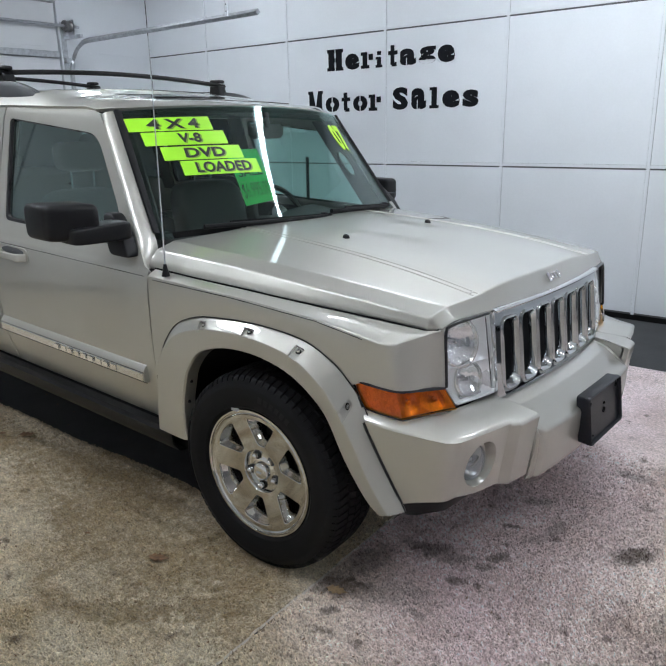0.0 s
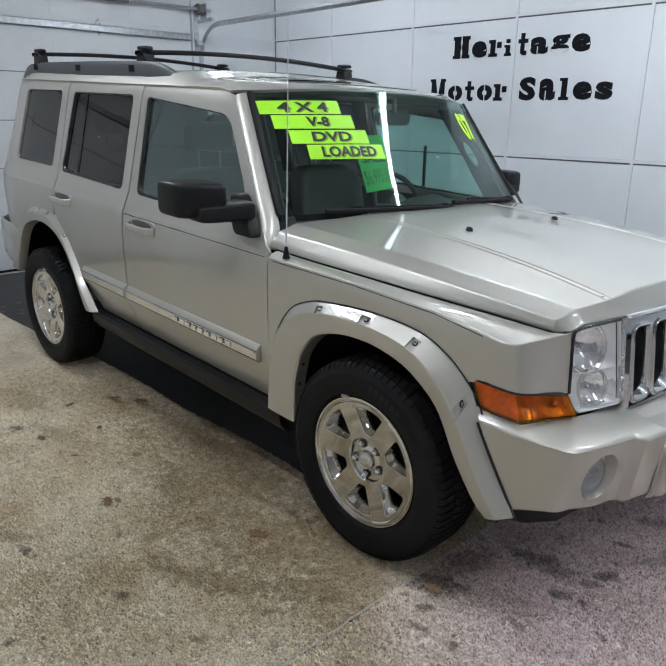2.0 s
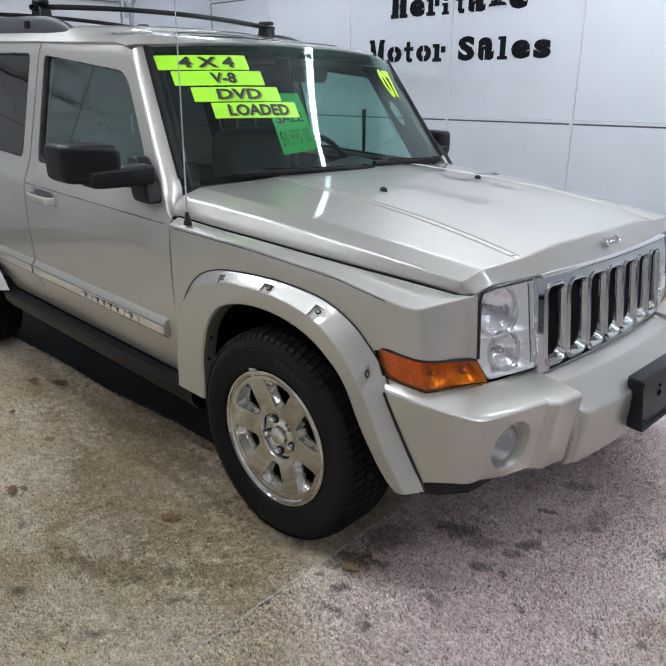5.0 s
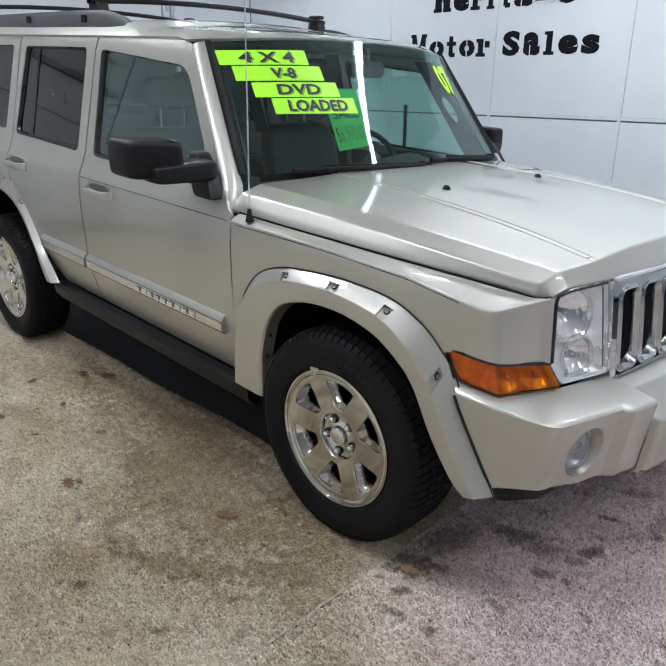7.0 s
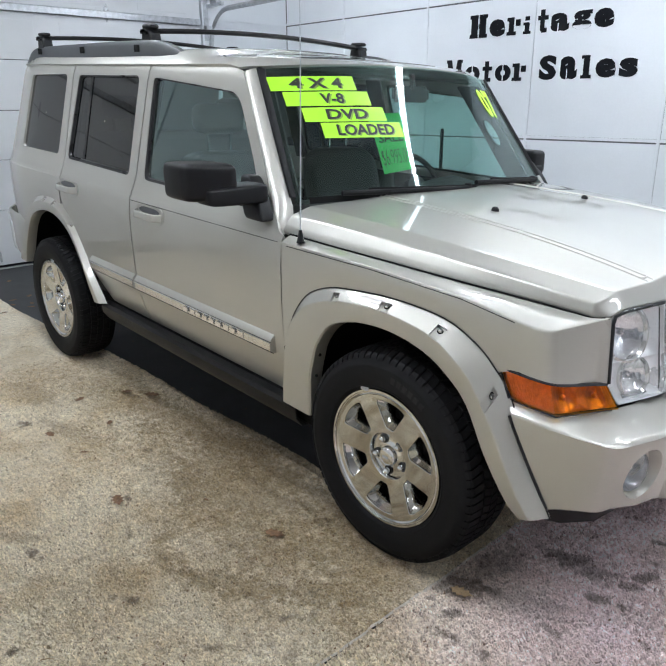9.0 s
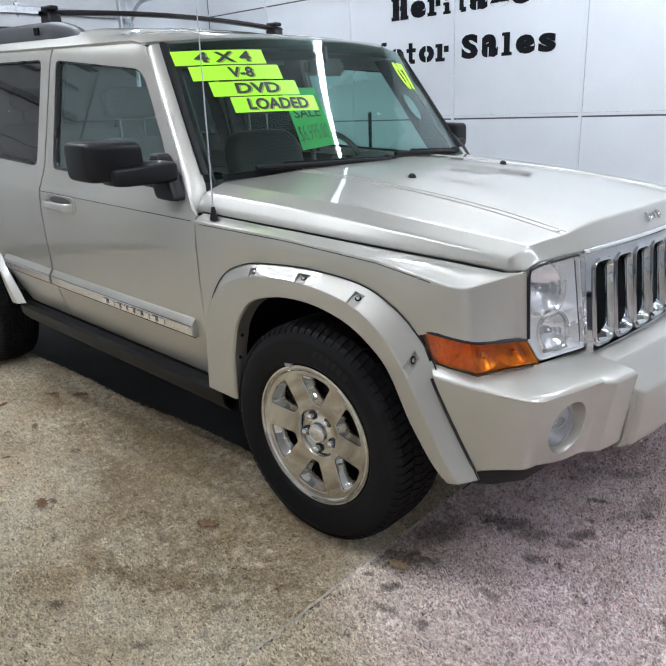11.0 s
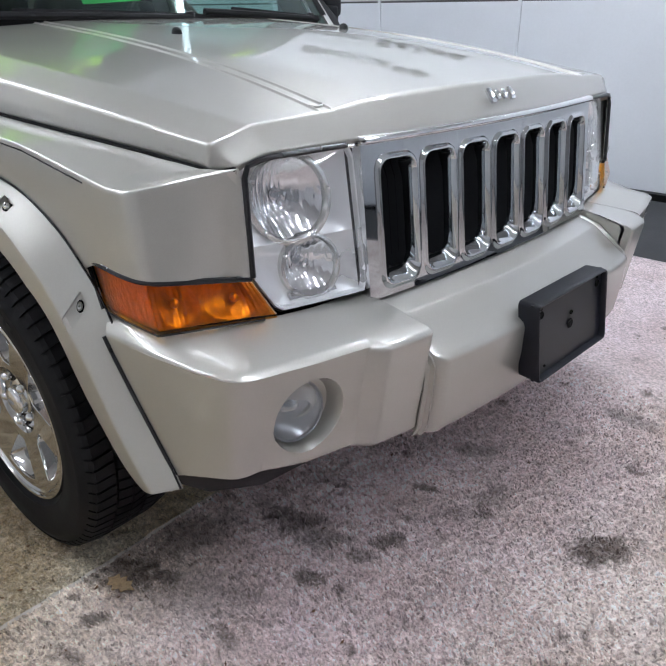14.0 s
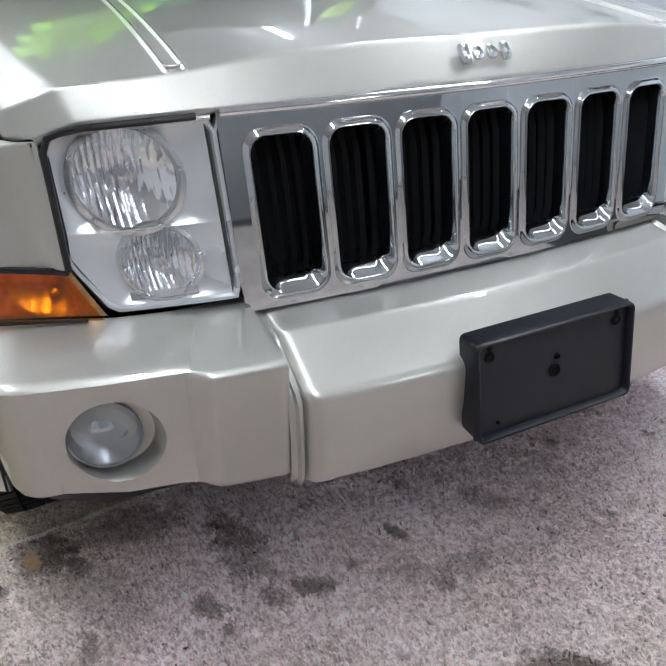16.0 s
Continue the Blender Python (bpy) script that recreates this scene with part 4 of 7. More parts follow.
def bonnet_section(x):
    """Half section: crowned middle, stepped ridge, flat shoulder, sloping band, turned-down side."""
    g, gz = gap_h(x) - 0.005, gap_z(x) + 0.004
    h1, h2 = min(crease_h(x), g - 0.006), edge_h(x)
    rid = curve([(-0.66, 0.425), (0.6, 0.505)], x)
    zo, zi = hood_ridge(x), hood_ridge(x) + 0.0030
    m, crown = hood_mid(x), []
    for k in range(7):
        h = (rid - 0.031) * k / 7
        crown.append((h, m - (m - zi) * (k / 7) ** 4))
    line = [(rid - 0.031, zi), (rid - 0.027, zi + 0.0036), (rid - 0.022, zi - 0.0006), (rid - 0.005, zo + 0.0002), (rid, zo + 0.0042), (rid + 0.005, zo - 0.0004), (h2, hood_edge(x)), (h1, hood_crease(x)), (g, gz)]
    pts = crown[:]
    full = [crown[-1]] + line
    for k, r in zip(range(1, 9), (0.0012, 0.0018, 0.0018, 0.0018, 0.002, 0.0018, 0.007, 0.008)):
        p, a, b = Vector(full[k]), Vector(full[k - 1]), Vector(full[k + 1])
        p0, p1 = p + (a - p).normalized() * r, p + (b - p).normalized() * r
        for j in range(4):
            t = j / 3
            pts.append(tuple((1 - t) ** 2 * p0 + 2 * t * (1 - t) * p + t * t * p1))
        if k in (6, 7):
            pts += [tuple(p1.lerp(b, 0.25)), tuple(p1.lerp(b, 0.5)), tuple(p1.lerp(b, 0.75))]
    pts += [tuple(Vector(line[7]).lerp(Vector(line[8]), 0.6)), line[8], (g - 0.004, gz - 0.014)]
    return pts


def nose_x(y):
    """How far the bonnet's front break reaches at a half width."""
    return 0.612 - 0.032 * (abs(y) / 0.70) ** 2.2 - 0.010 * max(0.0, min(1.0, (abs(y) - 0.655) / 0.08)) ** 1.5


NX = 30
ncol = len(bonnet_section(0.0))
half = []
for t in [k / NX for k in range(NX)] + [0.985, 0.994, 1.0]:
    row = []
    for j in range(ncol):
        x = 0.0
        for _ in range(4):
            h, z = bonnet_section(x)[j]
            x = lerp(-0.50 - 0.095 * min(1, h / 0.86) ** 2.4, nose_x(h), t)
        row.append((x, h, bonnet_section(x)[j][1]))
    half.append(row)
def plain_z(x, h, z):
    """Height of the bonnet there without its ridge lines, which end at the front break."""
    rid = curve([(-0.66, 0.425), (0.6, 0.505)], x)
    h2 = edge_h(x)
    if h < rid - 0.031 or h > h2 - 0.012:
        return z
    return lerp(hood_ridge(x) + 0.003, hood_edge(x), (h - rid + 0.031) / (h2 - rid + 0.031))


# slanting front face down to the lamps and grille, its edge rolled under
last = half[-1]
for t, d in ((0.05, 0.0022), (0.12, 0.0028), (0.16, 0.0028), (0.35, 0.0024), (0.6, 0.002), (0.85, 0.001), (0.95, 0.001), (1.0, 0.0), (1.01, -0.001), (1.02, -0.006), (1.03, -0.03)):
    row = []
    for x0, h, z in last:
        z = plain_z(x0, h, z)
        if h <= 0.63:
            h1 = h * 0.987
            x1, z1 = 0.674 - 0.068 * (h1 / 0.69) ** 2, 1.020 - 0.010 * (h1 / 0.69) ** 2
        else:
            q = (h - 0.63) / (0.742 - 0.63)
            h1, x1, z1 = lerp(0.622, 0.704, q), lerp(0.6187, 0.600, q), lerp(1.012, 0.990, q**2.5)
        row.append((lerp(x0, x1, min(t, 1)) + max(d, 0) + min(d, 0), lerp(h, h1, min(t, 1)), lerp(z, z1, min(t, 1)) + max(d, 0) * 0.8 - max(0, t - 1) * lerp(0.25, 0.6, max(0, min(1, (h - 0.45) / 0.05)))))
    half.append(row)
for _ in range(16):  # the side creases end at the break: the face below it is one smooth curve
    was = [r[:] for r in half]
    for i in range(NX + 4, len(half) - 3):
        for j in range(24, ncol - 3):
            x, h, z = was[i][j]
            h0, h1 = was[i][j - 1][1], was[i][j + 1][1]
            if h < 0.56 or not h0 < h < h1:
                continue
            f = (h - h0) / (h1 - h0)
            far = 0.7 * min(1.0, (h - 0.56) / 0.04) * min(1.0, (i - NX - 3) / 3)
            half[i][j] = (lerp(x, lerp(was[i][j - 1][0], was[i][j + 1][0], f), far), h, lerp(z, lerp(was[i][j - 1][2], was[i][j + 1][2], f), far))
rows = [[W(x, -h, z) for x, h, z in r[:0:-1]] + [W(x, h, z) for x, h, z in r] for r in half]
hood = part("bonnet", quads(rows), PAINT, car, "wide flat bonnet with two raised ridges", smooth=70)
for s in (-1, 1):
    part("bonnet_gap", quads([[W(x, s * (gap_h(x) + o), gap_z(x) - 0.018) for o in (-0.03, 0.02)] for x in [lerp(-0.50, 0.56, k / 12) for k in range(13)]]), DARK, hood)
    joint = [(x, gap_h(x) - 0.0005, gap_z(x) - 0.003) for x in [lerp(-0.545, 0.562, k / 24) for k in range(25)]] + [(0.572, 0.736, 0.988), (0.587, 0.723, 0.9865), (0.602, 0.703, 0.986)]
    # added dark strip, so that the open bonnet joint reads as shaded
    part("bonnet_gap_shade", tube([W(x, s * h, z) for x, h, z in joint], 0.0042, 8), DARK, hood, "dark strip standing in for the open joint's shade")
    ridge_end = [(0.572, 0.474, 0.0035), (0.580, 0.478, 0.004), (0.583, 0.488, 0.004), (0.580, 0.499, 0.0042), (0.572, 0.5035, 0.0042)]
    part("ridge_end", tube([W(x, s * h, lerp(hood_ridge(x) + 0.003, hood_ridge(x), (h - 0.472) / 0.031) + d - 0.0022) for x, h, d in smoothed(ridge_end, 3)], 0.0026, 8), PAINT, hood, smooth=80)
# emblem on the bonnet's nose: four plain chrome shapes
for k, (w, h) in enumerate(((0.022, 0.034), (0.018, 0.022), (0.018, 0.022), (0.02, 0.03))):
    y0 = -0.05 + k * 0.027
    bm = bmesh.new()
    pts = rounded([(y0, -h / 2), (y0 + w, -h / 2), (y0 + w, h / 2), (y0, h / 2)], 0.008, 3)
    face = lambda y, v, o: W(0.655 + 0.6 * -v + o * 0.6, y, 1.056 + v * 0.8 + o * 0.8)
    quads([[face(y, v, 0.0) for y, v in pts], [face(y, v, 0.005) for y, v in pts], [face(y0 + w / 2 + (y - y0 - w / 2) * 0.6, v * 0.6, 0.007) for y, v in pts], [face(y0 + w / 2 + (y - y0 - w / 2) * 0.3, v * 0.3, 0.004) for y, v in pts]], True, bm)
    part("emblem", bm, CHROME, hood, "small chrome emblem")
for y in (-0.30, 0.305):
    bm = lathe([(0.0, 0.012), (0.006, 0.011), (0.011, 0.006), (0.013, -0.006)], 12, axis="z")
    x0 = -0.075
    z0 = 1.150
    for v in bm.verts:
        v.co = Vector(W(x0 + v.co.x * 1.2, y + v.co.y, z0 + v.co.z))
    part("washer_nozzle", bm, PLASTIC, hood, "black washer nozzle")


# ---- windscreen, pillars, roof ----
def ws(y, v):
    """Outer face of the windscreen: y across, v from foot to head."""
    h = abs(y)
    a = min(1.1, h / lerp(0.787, 0.687, v))
    bend = h**2.4 if h < 0.4 else 0.4**2.4 + 2.4 * 0.4**1.4 * (h - 0.4)
    x = lerp(-0.475, -0.825, v) - lerp(0.345, 0.10, v) * bend - 0.07 * v * (max(0, h - 0.4) / 0.3) ** 2
    z = lerp(1.145 - 0.015 * a * a, 1.648 - 0.035 * a * a, v)
    bow = 0.006 * math.sin(math.pi * v)
    return Vector(W(x + bow * 0.8, y, z + bow * 0.6))


def ws_half(v):
    return lerp(0.787, 0.687, v)


def ws_off(y, v, d):
    """A point d metres in front of the glass."""
    e = 0.004
    n = (ws(y + e, v) - ws(y - e, v)).cross(ws(y, min(1, v + e)) - ws(y, max(0, v - e))).normalized()
    return ws(y, v) + n * d


rows = [[ws(lerp(-1, 1, k / 28) * ws_half(v), v) for k in range(29)] for v in [j / 16 for j in range(17)]]
screen = part("windscreen", quads(rows), WINDSHIELD, car, "raked green-tinted windscreen glass", smooth=60)
screen.visible_shadow = False
# black band round the glass
for s in (-1, 1):
    rows = [[ws_off(s * (ws_half(v) + o), v, d) for o, d in ((-0.006, 0.0015), (0.0, 0.005), (0.006, 0.010), (0.016, 0.012), (0.022, 0.004))] for v in [lerp(0.05, 1.0, j / 14) for j in range(15)]]
    part("windscreen_trim", quads(rows), RUBBER, screen, "black edge trim")
rows = [[ws_off(lerp(-0.93, 0.93, k / 24) * ws_half(v), v, 0.0012) for k in range(25)] for v in (0.0, 0.045)]
part("windscreen_band", quads(rows), DARK, screen)
# tinted band along the head of the glass
rows = [[ws_off(lerp(-1, 1, k / 24) * ws_half(v), v, -0.004) for k in range(25)] for v in (0.9, 1.0)]
part("sun_band", quads(rows), glass_mat("sun_band_tint", (0.25, 0.36, 0.36)), screen, "dark tinted sun band").visible_shadow = False


def pillar(s):
    """Painted pillar from the black edge of the glass round to the door frame, running down behind the bonnet."""
    rows = []
    for k in range(-3, 14):
        v = k / 13
        if v >= 0:
            a = ws(s * (ws_half(v) + 0.016), v)
        else:
            a = ws(s * (ws_half(0) + 0.016), 0) + Vector((0.12 * -v, s * 0.05 * -v, 0.42 * v))
        xo, zo = lerp(-0.628, -0.955, v), lerp(1.105, 1.60, v)
        if v < 0:
            xo, zo = -0.605, lerp(1.105, 1.02, -v * 4.3)
        b = Vector(side(s, xo, zo, -0.0005))
        bulge = Vector((0.45, s * 0.75, 0.35)).normalized() * 0.010
        row = []
        for t in (0, 0.15, 0.32, 0.5, 0.7, 0.87, 1.0):
            row.append(a.lerp(b, t) + bulge * (math.sin(math.pi * t) ** 0.7 if 0 < t < 1 else 0))
        rows.append(row)
    part("windscreen_pillar", quads(rows), PAINT, car, smooth=60)


mirrored(pillar)

# roof sheet with a raised rear half
rows = []
for k in range(37):
    t = k / 36
    row = []
    for j in range(25):
        u = -1 + 2 * j / 24
        a = abs(u)
        xf = -0.825 - 0.13 * min(1, a / 0.896) ** 2.4 if a < 0.9 else lerp(-0.956, -1.0, (a - 0.9) / 0.1)
        x = lerp(xf, -3.42 + 0.14 * a**5, t)
        lift = 0.03 * max(0, min(1, (-1.32 - x) / 0.16))
        crown = 1.652 + lift + 0.035 * min(1, t * 6) * (1 - a * a) + 0.006 - 0.05 * max(0, (t - 0.9) / 0.1) ** 2
        hh = 0.742 * a
        if a > 0.86:
            q = (a - 0.86) / 0.14
            hh = lerp(0.742 * 0.86, 0.743, math.sin(q * math.pi / 2))
            crown = lerp(crown, 1.628, 1 - math.cos(q * math.pi / 2))
        if t == 0:
            crown = max(1.612, 1.652 - 0.035 * a * a)
        row.append(W(x, (1 if u > 0 else -1) * hh, crown))
    rows.append(row)
roof = part("roof", quads(rows), PAINT, car, thick=0.012, smooth=40)
def roof_z(x, y):
    a = abs(y) / 0.742
    t = (-0.825 - 0.13 * min(1, a / 0.896) ** 2.4 - x) / (2.595 - 0.13 * a**2.4)
    return 1.658 + 0.03 * max(0, min(1, (-1.32 - x) / 0.16)) + 0.035 * min(1, t * 6) * (1 - a * a)


rows = [[W(x, y, roof_z(x, y) + 0.003) for y in [lerp(-0.42, 0.42, k / 10) for k in range(11)]] for x in (-1.02, -1.12, -1.22, -1.31)]
part("sunroof", quads(rows), PRIVACY, roof, "dark tinted sunroof glass", thick=0.003)
edge = [W(x, y, roof_z(x, y) + 0.001) for x, y in [(-1.015, lerp(-0.425, 0.425, k / 10)) for k in range(11)] + [(-1.315, lerp(0.425, -0.425, k / 10)) for k in range(11)]]
part("sunroof_seal", tube(edge + edge[:1], 0.004, 6), GLOSSBLACK, roof, "black sunroof seal")
part("headliner", boxed(-3.3, -0.95, -0.66, 0.66, 1.60, 1.615, fn=W), HEADLINER, roof)


def rail(s):
    path = smoothed([(-3.36, 0.672, 1.665), (-3.28, 0.678, 1.708), (-3.1, 0.682, 1.728), (-2.5, 0.685, 1.736), (-1.9, 0.685, 1.740), (-1.70, 0.685, 1.734), (-1.56, 0.685, 1.706), (-1.46, 0.685, 1.665)], 5)
    rows = []
    for x, h, z in path:
        rows.append([W(x, s * (h + a), max(z + b, 1.64)) for a, b in ((0.03, -0.075), (0.024, -0.02), (0.012, -0.002), (-0.012, -0.002), (-0.024, -0.02), (-0.03, -0.075))])
    r = part("roof_rail", quads(rows), RAILGREY, car, "dark grey roof rail", thick=0.004)
    for x in (-3.1, -2.5, -1.88):
        part("rail_insert", boxed(x - 0.022, x + 0.022, s * 0.711, s * 0.718, 1.684, 1.716, fn=W), DARK, r)


mirrored(rail)
for x in (-1.815, -3.12):
    bm = bmesh.new()
    rows = []
    for k in range(21):
        u = -1 + 2 * k / 20
        z = 1.772 + 0.03 * (1 - u * u)
        rows.append([W(x + a, u * 0.71, z + b) for a, b in ((-0.03, 0), (-0.022, 0.011), (0, 0.014), (0.022, 0.011), (0.03, 0), (0.022, -0.01), (-0.022, -0.01))])
    quads(rows, True, bm)
    bar = part("roof_crossbar", bm, PLASTIC, car, "black roof rack crossbar")
    for s in (-1, 1):
        part("foot", boxed(x - 0.055, x + 0.055, s * 0.668 - 0.03, s * 0.668 + 0.03, 1.70, 1.775, fn=lambda a, b, c: W(lerp(x, a, 1.0 if c < 1.74 else 0.7), b, c)), PLASTIC, bar, bevel=0.01)
        part("clamp_knob", boxed(x - 0.045, x + 0.045, s * 0.668 - 0.022, s * 0.668 + 0.022, 1.788, 1.808, fn=W), PLASTIC, bar, bevel=0.008)

# back of the car
rows = []
for z, x in ((0.66, -3.70), (0.9, -3.66), (1.05, -3.62), (1.3, -3.50), (1.62, -3.38), (1.66, -3.36)):
    rows.append([W(x - 0.05 * (1 - (u * u)), u * (hs(z, x) - 0.005), z) for u in (-1, -0.9, -0.5, 0, 0.5, 0.9, 1)])
part("tailgate", quads(rows), PAINT, car, thick=0.02, smooth=40)
rows = []
for z, o in ((0.42, -0.02), (0.46, 0.01), (0.62, 0.02), (0.68, 0.015), (0.70, -0.03)):
    row = [W(-3.22, -(0.90 + o * 0.5), z)] + [W(x, y * (1 + o * 0.3), z) for x, y in ((-3.4, -0.90), (-3.62, -0.87), (-3.77, -0.78), (-3.84, -0.5), (-3.86, 0), (-3.84, 0.5), (-3.77, 0.78), (-3.62, 0.87), (-3.4, 0.90))] + [W(-3.22, 0.90 + o * 0.5, z)]
    rows.append(row)
part("rear_bumper", quads(rows), PAINT, car, thick=0.01, smooth=40)
# dark inner body so that joints read dark
part("inner_body", boxed(-3.4, 0.45, -0.45, 0.45, 0.24, 0.62, fn=W), DARK, car, "black underbody")
part("inner_floor", boxed(-2.3, -0.45, -0.86, 0.86, 0.30, 0.42, fn=W), DARK, car)
part("firewall", boxed(-0.60, -0.52, -0.80, 0.80, 0.42, 1.0, fn=W), DARK, car)
for s in (-1, 1):
    part("inner_door_panel", boxed(-2.55, -0.64, s * 0.845, s * 0.835, 0.42, 1.065, fn=W), DASH, car, "dark door trim")
    for x0, x1 in ((-1.775, -1.66), (-2.62, -2.50)):
        rows = [[side(s, x, z, -0.04) for x in (x0, x1)] for z in (1.08, 1.3, 1.62)]
        part("pillar_trim", quads(rows), HEADLINER, car, thick=0.01)
# cowl panel with wipers
rows = []
for d, dz in ((0.10, -0.012), (0.05, -0.012), (0.0, -0.004)):
    rows.append([W(-0.475 - 0.119 * (abs(y) / 0.79) ** 2.4 + d, y, 1.142 - 0.015 * (y / 0.735) ** 2 + dz) for y in [lerp(-0.68, 0.68, k / 16) for k in range(17)]])
part("cowl_panel", quads(rows), RUBBER, car, "black plastic cowl panel", thick=0.01)


def wiper(y0, y1):
    bm = bmesh.new()
    n = 10
    tube([ws_off(lerp(y0, y1, k / n), 0.008 + 0.035 * k / n, 0.022) for k in range(n + 1)], 0.0105, 8, bm)
    w = part("wiper", bm, RUBBER, car, "black windscreen wiper")
    rows = [[ws_off(lerp(y0 + 0.05, y1 + 0.12, k / 8), 0.014 + 0.042 * k / 8 + o, d) for o, d in ((-0.014, 0.014), (0.014, 0.020))] for k in range(9)]
    part("blade", quads(rows), RUBBER, w, thick=0.008)
    bm = lathe([(0.0, 0.02), (0.014, 0.018), (0.016, 0.0)], 12, axis="z")
    p = ws_off(y0, 0.03, 0.02)
    bmesh.ops.translate(bm, verts=bm.verts[:], vec=p - Vector((0, 0, 0.01)))
    part("pivot", bm, PLASTIC, w)


wiper(0.04, -0.60)
wiper(0.66, 0.10)

# aerial on the right wing
bm = bmesh.new()
base = Vector(W(-0.452, -0.893, 1.036))
tube([base + Vector((0, 0, 0.02)), base + Vector((0.012, 0, 0.4)), base + Vector((0.022, 0, 0.82))], [0.0028, 0.0022, 0.0016], 8, bm)
aerial = part("aerial", bm, STEEL, car, "thin steel whip aerial")
bm = lathe([(0.0, 0.038), (0.006, 0.036), (0.011, 0.01), (0.016, -0.008)], 12, axis="z")
bmesh.ops.translate(bm, verts=bm.verts[:], vec=base)
part("aerial_base", bm, PLASTIC, aerial)


def pillow(c, half, fn, power=0.32, n=28, m=16):
    """A box with generously rounded edges; fn bends it."""
    f = lambda v: math.copysign(abs(v) ** power, v)
    rows = []
    for i in range(m + 1):
        b = -math.pi / 2 + math.pi * i / m
        rows.append([fn(c[0] + half[0] * f(math.cos(b)) * f(math.cos(a)), c[1] + half[1] * f(math.cos(b)) * f(math.sin(a)), c[2] + half[2] * f(math.sin(b))) for a in [2 * math.pi * j / n for j in range(n)]])
    bm = quads(rows, True)
    bmesh.ops.remove_doubles(bm, verts=bm.verts[:], dist=0.0002)
    return bm


def mirror(s):
    near = s < 0  # the other one is folded back
    if near:
        house = pillow((-0.775, 1.083, 1.216), (0.080, 0.094, 0.068), lambda x, y, z: W(x - 0.35 * (y - 1.078), s * y, z), 0.3)
        arm = pillow((-0.715, 0.99, 1.170), (0.055, 0.118, 0.036), lambda x, y, z: W(x - 0.12 * (y - 0.99), s * y, lerp(z, 1.178, max(0.0, (y - 0.95) / 1.2)) - 0.05 * (y - 0.99)), 0.28)
    else:
        house = pillow((-0.80, 0.968, 1.205), (0.075, 0.055, 0.062), lambda x, y, z: W(x, s * y, z), 0.3)
        arm = pillow((-0.765, 0.94, 1.155), (0.050, 0.05, 0.036), lambda x, y, z: W(x, s * y, z), 0.25)
    ob = part("door_mirror", house, PLASTIC, car, "large black door mirror" if near else "black door mirror, folded back", smooth=80)
    part("mirror_arm", arm, PLASTIC, ob, smooth=80)
    base = pillow((-0.728, 0.884, 1.152), (0.060, 0.030, 0.078), lambda x, y, z: W(x - 0.60 * (z - 1.160) - (x + 0.728) * 0.7 * max(0.0, (z - 1.160) / 0.088), s * (y - 0.22 * (z - 1.160)), z), 0.25)
    part("mirror_base", base, PLASTIC, ob, smooth=80)
    if not near:
        return
    glass = [[W(-0.857 - 0.35 * (y - 1.078), s * y, z) for y in (1.0, 1.05, 1.11, 1.16)] for z in (1.155, 1.2, 1.27)]
    part("mirror_glass", quads(glass), CHROME, ob, "mirror glass", thick=0.003)


mirrored(mirror)


# ---- front bumper ----
def bump_path(h):
    """Front top edge of the outer bumper at a half width: x."""
    return curve([(0.0, 0.853), (0.42, 0.826), (0.45, 0.823), (0.563, 0.813), (0.59, 0.789), (0.70, 0.768), (0.80, 0.742)], h)


def bumper_front(h, z):
    """x of the outer bumper's face, leaning back towards its foot."""
    return bump_path(h) - 0.035 * max(0, 0.69 - z) / 0.24


